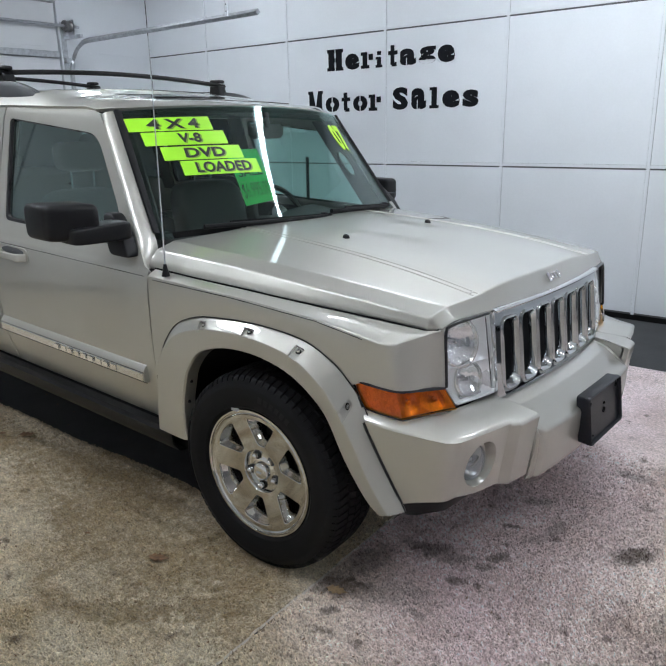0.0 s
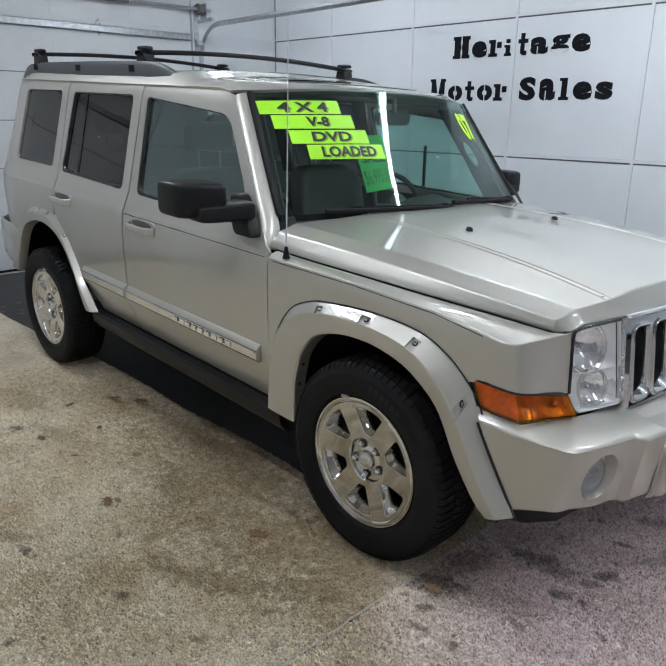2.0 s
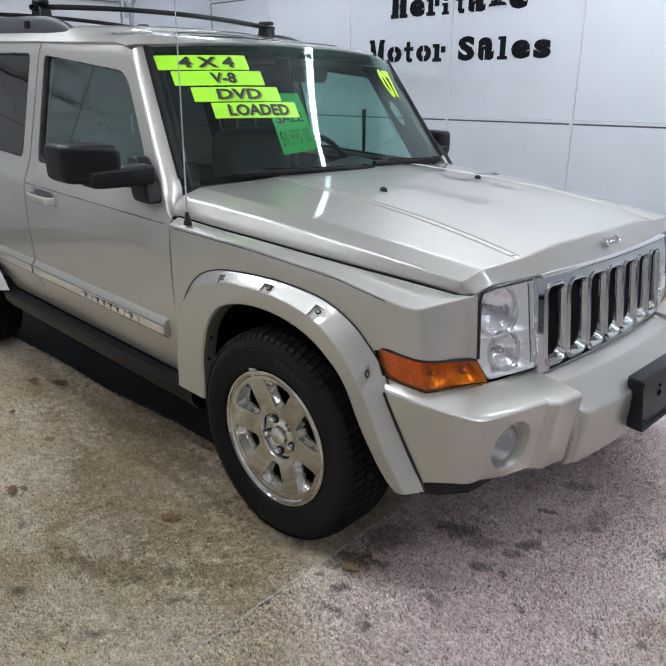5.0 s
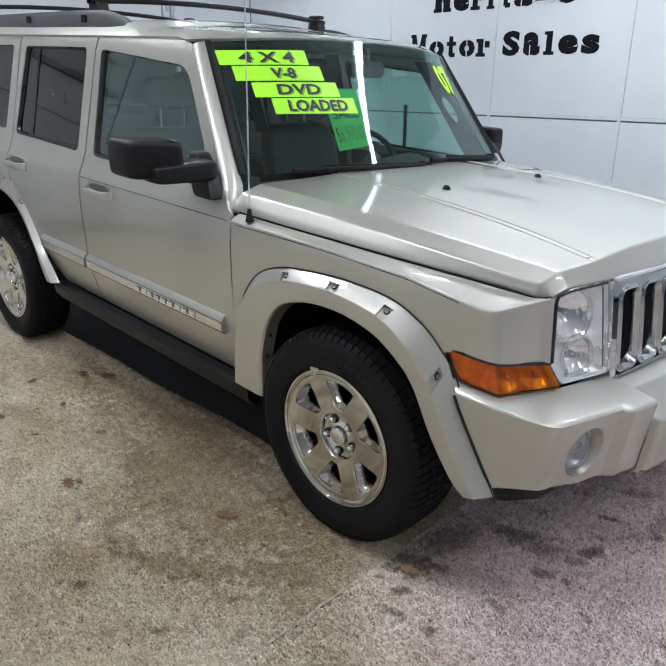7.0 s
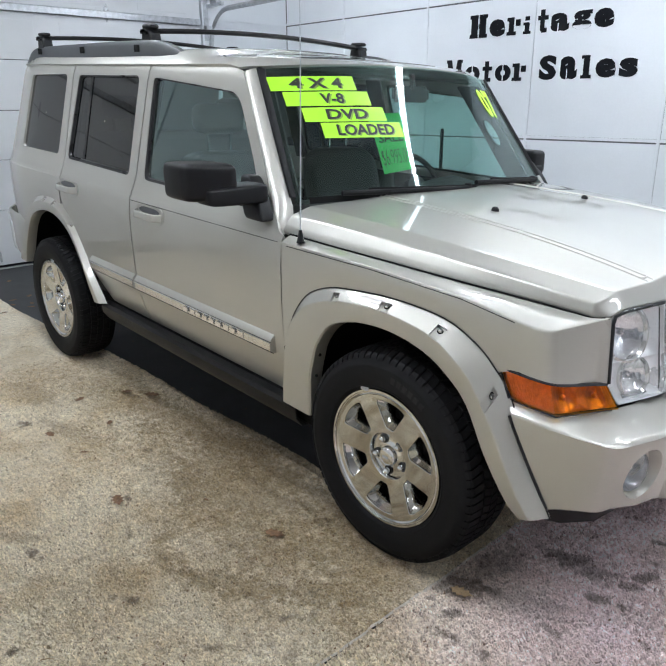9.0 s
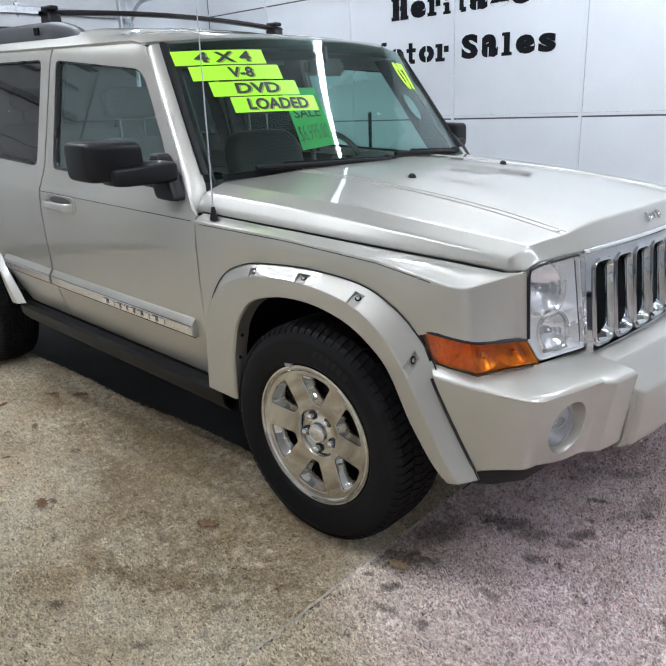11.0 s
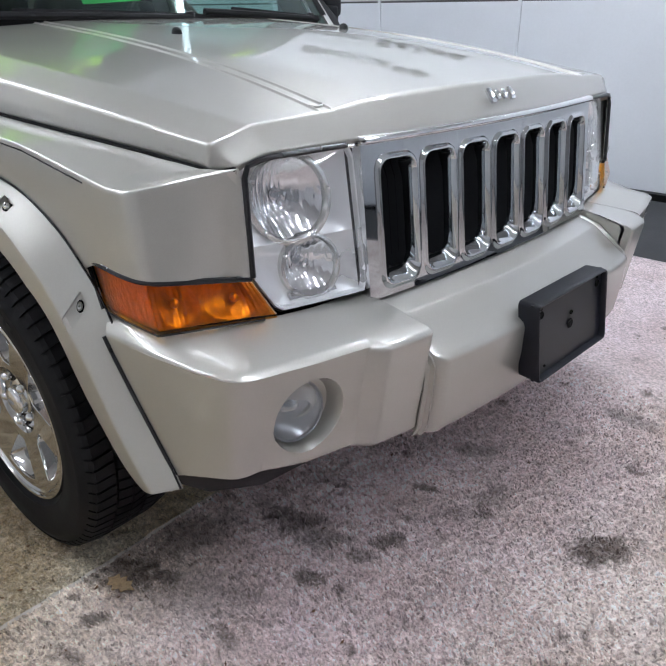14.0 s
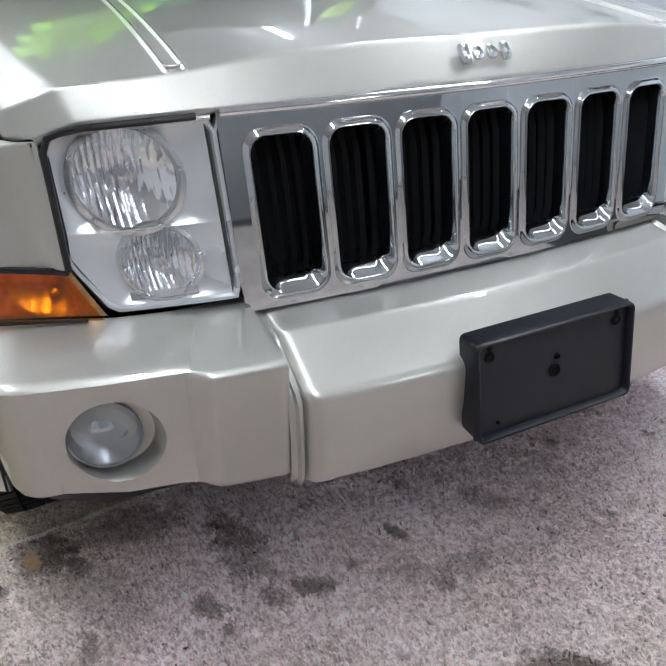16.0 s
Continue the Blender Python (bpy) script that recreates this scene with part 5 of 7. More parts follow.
def build_bumper(s):
    bm = bmesh.new()
    ZT, ZB = 0.694, 0.474
    fog_c, fog_r, fog_v = (0.702, 0.583), 0.069, 0.079
    # face with the fog lamp opening
    outer = [(0.588, ZB), (0.70, ZB + 0.003), (0.792, ZB + 0.02), (0.792, ZT), (0.588, ZT)]
    rise = [(0, 0.02), (0.15, 0.016), (1, -0.022)]  # how far the foot lifts round the corner
    n = 48
    o = by_angle(outer, fog_c, n)
    i = [(fog_c[0] + fog_r * math.cos(2 * math.pi * k / n), fog_c[1] + fog_v * math.sin(2 * math.pi * k / n)) for k in range(n)]
    rows = []
    for t in (0, 0.3, 0.6, 0.93, 1.0):
        rows.append([W(bumper_front(lerp(a[0], b[0], t), lerp(a[1], b[1], t)), s * lerp(a[0], b[0], t), lerp(a[1], b[1], t)) for a, b in zip(o, i)])
    for sc, d in ((0.97, 0.006), (0.93, 0.022), (0.88, 0.034), (0.7, 0.036), (0.3, 0.036)):
        rows.append([W(bumper_front(*b) - d, s * (fog_c[0] + (b[0] - fog_c[0]) * sc), fog_c[1] + (b[1] - fog_c[1]) * sc) for b in i])
    quads(rows, True, bm)
    # round the corner to the wheel
    cor = [(0.7446, 0.790), (0.7425, 0.798), (0.7405, 0.806), (0.737, 0.818), (0.727, 0.834), (0.708, 0.848), (0.66, 0.862), (0.58, 0.878), (0.50, 0.888), (0.452, 0.894)]
    rows = []
    for v in range(9):
        t = v / 8
        row = []
        for k, (x, h) in enumerate(cor):
            edge = (0.7446 - x) / 0.2926
            z = lerp(ZT, ZB + curve(rise, edge), t)
            lean = 0.035 * max(0, 0.69 - z) / 0.24 * (1 - edge)
            back = edge**1.4 * 0.125 * t**1.1  # the rear edge runs down and forward
            inw = 0.025 * t * edge
            row.append(W(x - lean + back, s * (h - inw), z + 0.006 * edge * (1 - t)))
        rows.append(row)
    quads(rows, bm=bm)
    joint = [Vector(r[-1]) for r in rows]
    # top face back to the lamps
    top = [((0.452, 0.894, 0.70), (0.418, 0.862, 0.735)), ((0.50, 0.888, 0.698), (0.47, 0.858, 0.735)), ((0.58, 0.878, 0.694), (0.54, 0.845, 0.733)), ((0.66, 0.862, 0.689), (0.575, 0.80, 0.73)), ((0.708, 0.846, 0.686), (0.60, 0.75, 0.728)), ((0.727, 0.832, ZT), (0.61, 0.72, 0.727)), ((0.742, 0.80, ZT), (0.622, 0.69, 0.726)), ((bump_path(0.7), 0.70, ZT), (0.635, 0.65, 0.724)), ((bump_path(0.62), 0.62, ZT), (0.648, 0.56, 0.72)), ((bump_path(0.588), 0.588, ZT), (0.655, 0.53, 0.718))]
    rows = []
    for t, up in ((0, 0), (0.04, 0.004), (0.12, 0.006), (0.5, 0.004), (1.0, 0.0)):
        rows.append([W(lerp(a[0], b[0], t), s * lerp(a[1], b[1], t), lerp(a[2], b[2], t) + up) for a, b in top])
    quads(rows, bm=bm)
    # rounded under edge along the face and the corner
    foot = [(bumper_front(h, z), h, z) for h, z in ((0.588, ZB), (0.64, ZB + 0.0013), (0.70, ZB + 0.003), (0.75, ZB + 0.0122))]
    for k, (x, h) in enumerate(cor):
        edge = (0.7446 - x) / 0.2926
        foot.append((x - 0.035 * (0.216 - curve(rise, edge)) / 0.24 * (1 - edge) + edge**1.4 * 0.125, h - 0.025 * edge, ZB + curve(rise, edge)))
    rows = []
    for d, dz in ((0.0, 0.0), (0.006, -0.006), (0.016, -0.010), (0.07, -0.008)):
        rows.append([W(x - d * (1 - 0.7 * max(0, k - 3) / 11), s * (h - d * min(0.9, 0.1 + 0.13 * max(0, k - 3))), z + dz) for k, (x, h, z) in enumerate(foot)])
    quads(rows, bm=bm)
    bmesh.ops.remove_doubles(bm, verts=bm.verts[:], dist=0.002)
    b = part("bumper_corner", bm, PAINT, bumper, "body-coloured bumper end with round fog lamp hole", thick=0.006, smooth=38)
    part("bumper_gap", tube([p + Vector((-0.004, -s * -0.001, 0.0)) for p in joint], 0.0048, 8), GLOSSBLACK, b, "dark joint between bumper and flare")
    # stepped block between corner and middle
    bm = bmesh.new()
    hs_ = [0.600, 0.596, 0.570, 0.565, 0.560, 0.52, 0.47, 0.458, 0.453, 0.4505]
    dx = [-0.003, 0.0, 0.0225, 0.0245, 0.026, 0.026, 0.026, 0.025, 0.021, 0.002]
    rows = []
    for back, z in ((0.15, 0.718), (0.07, 0.710), (0.03, 0.702), (0.010, 0.696), (0.003, 0.691), (0.0, 0.684), (0.0, 0.60), (0.0, 0.53), (0.0, 0.478), (0.004, 0.468), (0.014, 0.462), (0.09, 0.462)):
        keep = max(0.0, 1 - back / 0.07)
        rows.append([W((bump_path(0.59) + 0.11 * (0.59 - h) if back < 0.02 else bump_path(0.59) + 0.07 * (0.59 - h)) + d * keep - back - 0.035 * max(0, 0.69 - max(z, 0.474)) / 0.24, s * h, z - (0.010 * (0.59 - h) / 0.14 if z < 0.5 else 0)) for h, d in zip(hs_, dx)])
    quads(rows, bm=bm)
    part("bumper_step", bm, PAINT, bumper, smooth=38)
    bm = bmesh.new()
    flank = [(0.645, 0.716), (0.725, 0.708), (0.768, 0.700), (0.789, 0.694), (0.797, 0.684), (0.788, 0.60), (0.772, 0.475), (0.645, 0.475)]
    bm.faces.new([bm.verts.new(W(x, s * 0.4515, z)) for x, z in flank])
    part("step_flank", bm, PAINT, bumper, smooth=0, thick=0.003)
    # fog lamp
    fx = bumper_front(*fog_c) - 0.022
    place = lambda r, a, d: W(fx + d - 0.2 * r * math.cos(a), s * (fog_c[0] + 0.014 + r * math.cos(a)), fog_c[1] + 0.006 + 1.1 * r * math.sin(a))
    ang = [2 * math.pi * k / 32 for k in range(32)]
    fog = part("fog_lamp", quads([[place(r, a, d) for a in ang] for r, d in ((0.056, -0.03), (0.056, 0.0), (0.0545, 0.003), (0.0525, 0.002), (0.052, -0.004))], True), FOGBOWL, bumper, "round clear fog lamp")
    part("fog_reflector", quads([[place(r, a, d) for a in ang] for r, d in ((0.052, -0.004), (0.043, -0.020), (0.026, -0.030), (0.002, -0.034))], True), FOGBOWL, fog, "grey mirrored bowl")
    part("fog_lens", quads([[place(r, a, d) for a in ang] for r, d in ((0.0525, 0.001), (0.050, 0.006), (0.0485, 0.005), (0.047, 0.009), (0.045, 0.0085), (0.035, 0.014), (0.020, 0.018), (0.001, 0.0195))], True), FOGLENS, fog, "domed, finely ribbed grey lens").visible_shadow = False
    part("fog_bulb_shield", quads([[place(r, a, d) for a in ang[:17]] for r, d in ((0.018, -0.014), (0.012, -0.009), (0.001, -0.007))]), CHROME, fog)


bumper = part("front_bumper", boxed(0.5, 0.70, -0.62, 0.62, 0.47, 0.66, fn=W), DARK, car, "body-coloured front bumper")
mirrored(build_bumper)
bm = bmesh.new()
hm = [-0.434, -0.431, -0.421, -0.409, -0.3, -0.15, 0, 0.15, 0.3, 0.409, 0.421, 0.431, 0.434]
mid = lambda h: 0.865 - 0.028 * (h / 0.44) ** 2 - (0.028 if abs(h) > 0.432 else 0.012 if abs(h) > 0.426 else 0.002 if abs(h) > 0.416 else 0)
rows = []
for back, z in ((0.165, 0.704), (0.108, 0.690), (0.100, 0.687), (0.093, 0.681), (0.05, 0.652), (0.026, 0.636), (0.014, 0.630), (0.005, 0.624), (0.0, 0.614), (0.002, 0.55), (0.012, 0.47), (0.022, 0.445), (0.04, 0.437), (0.15, 0.437)):
    rows.append([W(mid(h) - back, h, z) for h in hm])
quads(rows, bm=bm)
part("bumper_middle", bm, PAINT, bumper, thick=0.006, smooth=38)
for s in (-1, 1):  # narrow rib in the groove between step and middle
    rows = []
    for back, z, deep in ((0.165, 0.704, 0.002), (0.10, 0.687, 0.003), (0.05, 0.652, 0.005), (0.014, 0.630, 0.010), (0.0, 0.612, 0.014), (0.002, 0.55, 0.015), (0.012, 0.47, 0.015), (0.026, 0.445, 0.012)):
        rows.append([W(mid(0.41) - back - deep + e, s * h, z - 0.3 * deep) for h, e in ((0.428, -0.012), (0.437, -0.010), (0.439, 0.0), (0.444, 0.001), (0.446, -0.010), (0.456, -0.012))])
    part("bumper_joint", quads(rows), PAINT, bumper, thick=0.004, smooth=50)
# black dam below
rows = [[W(x - d, y, z) for x, y in ((0.545, -0.845), (0.62, -0.815), (0.675, -0.73), (0.70, -0.4), (0.72, 0), (0.70, 0.4), (0.675, 0.73), (0.62, 0.815), (0.545, 0.845))] for d, z in ((0.0, 0.46), (0.01, 0.43), (0.03, 0.39), (0.06, 0.38))]
part("air_dam", quads(rows), PLASTIC, bumper, "black plastic air dam", thick=0.008)

# plate bracket
PX, PZ0, PZ1, PW = 0.868, 0.492, 0.668, 0.165
bracket = part("plate_bracket", boxed(PX + 0.0, PX + 0.006, -PW, PW, PZ0, PZ1, fn=lambda x, y, z: W(x + 0.02 * (0.668 - z) / 0.17, y, z)), PLATE, car, "empty black plastic number plate bracket")
rim = rounded([(-PW, PZ0), (PW, PZ0), (PW, PZ1), (-PW, PZ1)], 0.012, 4)
rows = []
cy, cz = 0.0, (PZ0 + PZ1) / 2
for t, d in ((1.0, -0.03), (1.015, 0.0), (1.02, 0.013), (1.012, 0.018), (0.995, 0.020), (0.965, 0.019), (0.945, 0.015), (0.935, 0.004)):
    rows.append([W(PX + d + 0.02 * (0.668 - z) / 0.17, cy + (y - cy) * (1 - (1 - t) * 0.55), cz + (z - cz) * t) for y, z in rim])
part("bracket_rim", quads(rows, True), PLATE, bracket)
for y, z, r in ((-0.135, 0.638, 0.0072), (0.135, 0.638, 0.0072), (0.0, 0.578, 0.009), (0.004, 0.604, 0.0045), (-0.12, 0.515, 0.0025)):
    ang = [2 * math.pi * k / 14 for k in range(14)]
    put = lambda q, a, d: W(PX + 0.0068 + d + 0.02 * (0.668 - z) / 0.17, y + q * math.cos(a), z + q * math.sin(a))
    part("screw_hole", quads([[put(q, a, d) for a in ang] for q, d in ((r * 1.4, 0.0), (r * 1.1, 0.003), (r, 0.0), (0.001, 0.0005))], True), DARK, bracket)
part("slot_hole", boxed(PX + 0.007, PX + 0.0085, -0.139, -0.131, 0.65, 0.662, fn=lambda x, y, z: W(x + 0.02 * (0.668 - z) / 0.17, y, z)), DARK, bracket)
part("slot_hole", boxed(PX + 0.007, PX + 0.0085, 0.131, 0.139, 0.65, 0.662, fn=lambda x, y, z: W(x + 0.02 * (0.668 - z) / 0.17, y, z)), DARK, bracket)


# ---- grille ----
def gr(y, z, d=0.0):
    """Face of the grille."""
    return W(0.692 - 0.030 * (z - 0.712) / 0.30 - 0.022 * (y / 0.45) ** 2 + 0.012 + d, y, z)


SLOT, SLOTW, SZ0, SZ1 = 0.1233, 0.090, 0.738, 0.970


def rect_loop(y0, y1, z0, z1, r, arc=5, run=6):
    """A rectangle with rounded corners, the same count of points whatever its size."""
    out = []
    corners = ((y1 - r, z0 + r, -90), (y1 - r, z1 - r, 0), (y0 + r, z1 - r, 90), (y0 + r, z0 + r, 180))
    for k, (cy, cz, a0) in enumerate(corners):
        pts = [(cy + r * math.cos(math.radians(a0 + 90 * j / arc)), cz + r * math.sin(math.radians(a0 + 90 * j / arc))) for j in range(arc + 1)]
        ny, nz, na = corners[(k + 1) % 4]
        nxt = (ny + r * math.cos(math.radians(na)), nz + r * math.sin(math.radians(na)))
        out += pts + [(lerp(pts[-1][0], nxt[0], j / (run + 1)), lerp(pts[-1][1], nxt[1], j / (run + 1))) for j in range(1, run + 1)]
    return out


bm, liners = bmesh.new(), []
for k in range(-3, 4):
    c = k * SLOT
    x0, x1 = (-0.459 if k == -3 else c - SLOT / 2), (0.459 if k == 3 else c + SLOT / 2)
    hw = SLOTW / 2
    loops = [(rect_loop(x0, x1, 0.708, 1.012, 0.0001), 0.0)]
    for grow, r, d in ((0.0150, 0.0335, 0.0), (0.0140, 0.033, 0.0), (0.0120, 0.0315, 0.0012), (0.0100, 0.030, 0.0045), (0.0075, 0.028, 0.0068), (0.005, 0.026, 0.0072), (0.0025, 0.024, 0.0050), (0.0, 0.0215, -0.003), (-0.003, 0.019, -0.013), (-0.004, 0.018, -0.026)):
        loops.append((rect_loop(c - hw - grow, c + hw + grow, SZ0 - grow * 1.3 + (0.006 if grow < 0 else 0.0), SZ1 + grow * 1.1, r), d))
    quads([[gr(y, z, d) for y, z in lp] for lp, d in loops], True, bm)
    inner = rect_loop(c - hw + 0.004, c + hw - 0.004, SZ0 + 0.011, SZ1 - 0.004, 0.018)
    liners.append(quads([[gr(y, z, -0.0255) for y, z in inner], [gr(y, z, -0.066) for y, z in inner]], True))
bmesh.ops.remove_doubles(bm, verts=bm.verts[:], dist=0.0005)
grille = part("grille", bm, GRILLE_CHROME, car, "chrome grille with seven upright slots", smooth=40)
grille.modifiers.new("flat_faces_stay_flat", "WEIGHTED_NORMAL").keep_sharp = True
for z0, z1 in ((0.706, 0.7225), (0.984, 1.012)):
    part("grille_band", quads([[gr(y, z, -0.0025) for y in [lerp(-0.458, 0.458, k / 12) for k in range(13)]] for z in (z0, z1)]), GRILLE_CHROME, grille, thick=0.003)
for liner in liners:
    part("slot_liner", liner, PLASTIC, grille, "black plastic slot lining")
for k in range(-3, 4):
    for j in range(-1, 3):
        y = k * SLOT + (j - 0.5) * 0.021
        rows = [[gr(y + a, z, -0.03 + d - 0.012 * abs(2 * (z - SZ0) / (SZ1 - SZ0) - 1) ** 6) for a, d in ((-0.002, 0.0), (0.0, 0.016), (0.002, 0.0))] for z in (SZ0 - 0.005, SZ0 + 0.04, SZ0 + 0.12, SZ1 - 0.04, SZ1 + 0.005)]
        part("grille_slat", quads(rows), SLAT, grille)
for s in (-1, 1):
    part("grille_side", quads([[gr(s * 0.459, z, d) for d in (0.0, -0.008, -0.02)] for z in (0.708, 0.8, 0.9, 1.012)]), CHROME, grille)
part("grille_backing", quads([[gr(y, z, -0.07) for y in (-0.45, -0.2, 0, 0.2, 0.45)] for z in (0.70, 1.02)]), DARK, grille, "black mesh behind the slots")
trim_line = [(-0.4575, 0.0), (-0.456, 1.0)] + [(lerp(-0.45, 0.45, k / 16), 1.0) for k in range(17)] + [(0.456, 1.0), (0.4575, 0.0)]  # closed ends
rows = [[gr(y, 1.012, d * f)[:2] + (gr(y, 1.012, d * f)[2] + e * f,) for y, f in trim_line] for d, e in ((-0.03, 0.006), (0.006, 0.007), (0.012, 0.004), (0.0125, -0.002), (0.009, -0.006), (0.001, -0.007), (-0.006, -0.006))]
part("grille_top_trim", quads(rows), CHROME, grille, smooth=60)
# dark sheet put in for the shade under the bonnet's front edge
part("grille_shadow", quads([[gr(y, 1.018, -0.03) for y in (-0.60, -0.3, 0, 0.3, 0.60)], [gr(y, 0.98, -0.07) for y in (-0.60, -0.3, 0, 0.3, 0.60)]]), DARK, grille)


# ---- headlamps ----
def hl(s, y, z, d=0.0):
    """Face of the headlamp at half width y."""
    return W(0.668 - 0.040 * (z - 0.727) / 0.285 - 0.26 * max(0, y - 0.46) ** 1.12 + d, s * y, z)


HL = rounded([(0.457, 0.728), (0.652, 0.728), (0.70, 0.812), (0.691, 0.998), (0.457, 1.006)], [0.008, 0.012, 0.02, 0.035, 0.012], 4)


def build_headlamp(s):
    n = 56
    c = (0.575, 0.868)
    rim = by_angle(HL, c, n)
    ring_at = lambda t, d: [hl(s, c[0] + (y - c[0]) * t, c[1] + (z - c[1]) * t, d) for y, z in rim]
    lamp = part("headlamp", quads([ring_at(1.022, -0.05), ring_at(1.022, -0.004), ring_at(1.012, 0.0), ring_at(1.0, -0.002)], True), GLOSSBLACK, car, "large clear headlamp with two round reflectors")
    # black rubber between lamp, wing and bonnet
    seal_path = [(lerp(0.606, 0.618, v), lerp(0.696, 0.702, v) - 0.003, lerp(0.985, 0.806, v)) for v in (1.0, 0.75, 0.5, 0.25, 0.05)]
    seal_path += [(0.6065, 0.684, 0.994), (0.6115, 0.668, 1.000)]
    seal_path += [(0.674 - 0.068 * (h / 0.69) ** 2 + 0.001, h, 1.013 - 0.010 * (h / 0.69) ** 2) for h in (0.64, 0.60, 0.55, 0.50, 0.486)]
    part("lamp_seal", tube([W(x + 0.003, s * h, z) for x, h, z in seal_path], 0.0052, 8), GLOSSBLACK, lamp, "black rubber round the lamp")
    part("lamp_rim", quads([ring_at(1.0, -0.001), ring_at(0.985, 0.004), ring_at(0.955, 0.003), ring_at(0.945, -0.006)], True), FROST, lamp)
    # bezel with two round holes, each with a ring, a fluted bowl and a bulb cap
    ang = [2 * math.pi * k / n for k in range(n)]
    top = [(0.470, 0.850), (0.687, 0.850), (0.684, 0.975), (0.665, 0.990), (0.470, 0.998)]
    low = [(0.470, 0.735), (0.648, 0.735), (0.690, 0.815), (0.687, 0.850), (0.470, 0.850)]
    for cell, cy, cz, r in ((top, 0.590, 0.922, 0.0715), (low, 0.566, 0.795, 0.0535)):
        at = lambda q, a, d: hl(s, cy + q * math.cos(a), cz + q * math.sin(a), d)
        o = by_angle(cell, (cy, cz), n)
        rows = [[hl(s, y, z, -0.006) for y, z in o]]
        for t in (0.3, 0.6, 1.0):
            rows.append([hl(s, lerp(p[0], cy + r * 1.12 * math.cos(a), t), lerp(p[1], cz + r * 1.12 * math.sin(a), t), -0.006 - 0.012 * t + 0.0015 * math.sin(9 * t)) for p, a in zip(o, ang)])
        part("lamp_bezel", quads(rows, True), FROST, lamp, "frosted silver bezel", smooth=40)
        part("lamp_ring", quads([[at(q, a, d) for a in ang] for q, d in ((r * 1.17, -0.020), (r * 1.16, -0.008), (r * 1.05, -0.006), (r, -0.012), (r * 0.99, -0.022))], True), SILVERTRIM, lamp)
        rows = []
        for k in range(113):
            u = -0.985 + 1.97 * k / 112
            hh = math.sqrt(1 - u * u)
            row = []
            for j in range(15):
                v = (-1 + 2 * j / 14) * hh
                flute = 0.0011 * abs(math.sin(math.pi * k / 8)) * (1.0 if u > -0.1 else 0.35)
                d = -0.052 + 0.036 * (u * u + v * v) + flute
                row.append(hl(s, cy + r * u, cz + r * v, d + 0.0006 * math.sin(k // 8 * 2.4 + j * 0.9)))
            rows.append(row)
        part("lamp_reflector", quads(rows), REFLECTOR, lamp, "fluted chrome reflector", smooth=25)
        bm = lathe([(0.0, 0.03), (0.008, 0.028), (0.011, 0.02), (0.011, 0.0)], 14, axis="x")
        bmesh.ops.translate(bm, verts=bm.verts[:], vec=Vector(at(0.0, 0.0, -0.052)))
        part("bulb_cap", bm, CHROME, lamp)
        for k in range(5):
            bm = bmesh.new()
            bmesh.ops.create_icosphere(bm, subdivisions=2, radius=0.005)
            bmesh.ops.translate(bm, verts=bm.verts[:], vec=Vector(at(r * 1.085, k * 1.2566 + 0.5, -0.006)))
            part("lamp_stud", bm, CHROME, lamp)
    rows = [[hl(s, y, 0.742 + e, d) for y in (0.52, 0.62)] for e, d in ((-0.006, -0.016), (0.0, -0.006), (0.010, -0.012))]
    part("lamp_foot_bar", quads(rows), CHROME, lamp)
    part("lamp_top_strip", tube([Vector(hl(s, y, 1.0045 - 0.004 * max(0.0, (y - 0.46) / 0.2), 0.011)) for y in [lerp(0.464, 0.668, k / 12) for k in range(13)]], 0.0046, 8), SILVERTRIM, lamp, "bright strip over the lamp")
    lens = part("lamp_lens", quads([ring_at(0.995, 0.000), ring_at(0.975, 0.006), ring_at(0.93, 0.009), ring_at(0.5, 0.012), ring_at(0.02, 0.012)], True), LENS, lamp, "clear lens")
    lens.visible_shadow = False
    # amber side lamp
    ub = [(0.388, 0.866, 0.822), (0.45, 0.866, 0.823), (0.545, 0.862, 0.821), (0.565, 0.82, 0.817), (0.60, 0.732, 0.806), (0.617, 0.702, 0.80)]
    lb = [(0.436, 0.876, 0.742), (0.49, 0.874, 0.738), (0.572, 0.866, 0.736), (0.59, 0.82, 0.735), (0.625, 0.72, 0.732), (0.642, 0.667, 0.728)]
    sheet = lambda o: [[W(lerp(a[0], b[0], t) + o, s * (lerp(a[1], b[1], t) + o * 0.8), lerp(a[2], b[2], t)) for a, b in zip(ub, lb)] for t in (0, 0.08, 0.5, 0.92, 1.0)]
    back = []
    for t in [k / 16 for k in range(17)]:
        row = []
        for j in range(101):
            q = j / 100 * 5
            i = min(4, int(q))
            a, b = [lerp(u, w, q - i) for u, w in zip(ub[i], ub[i + 1])], [lerp(u, w, q - i) for u, w in zip(lb[i], lb[i + 1])]
            p = [lerp(u, w, t) for u, w in zip(a, b)]
            bowl = 0.016 * max(0, 1 - ((q - 2.75) / 0.55) ** 2 - ((t - 0.5) / 0.5) ** 2) + 0.016 * max(0, 1 - ((q - 3.9) / 0.6) ** 2 - ((t - 0.5) / 0.5) ** 2)
            o = -0.008 - bowl + 0.0006 * math.sin(j * math.pi / 2) - (0.002 if t in (0, 1) else 0)
            row.append(W(p[0] + o, s * (p[1] + o * 0.8), p[2]))
        back.append(row)
    am = part("amber_lamp", quads(back), AMBERBACK, car, "amber corner lamp", smooth=45)
    part("amber_lens", quads(sheet(0.002)), AMBER, am, "orange lens").visible_shadow = False
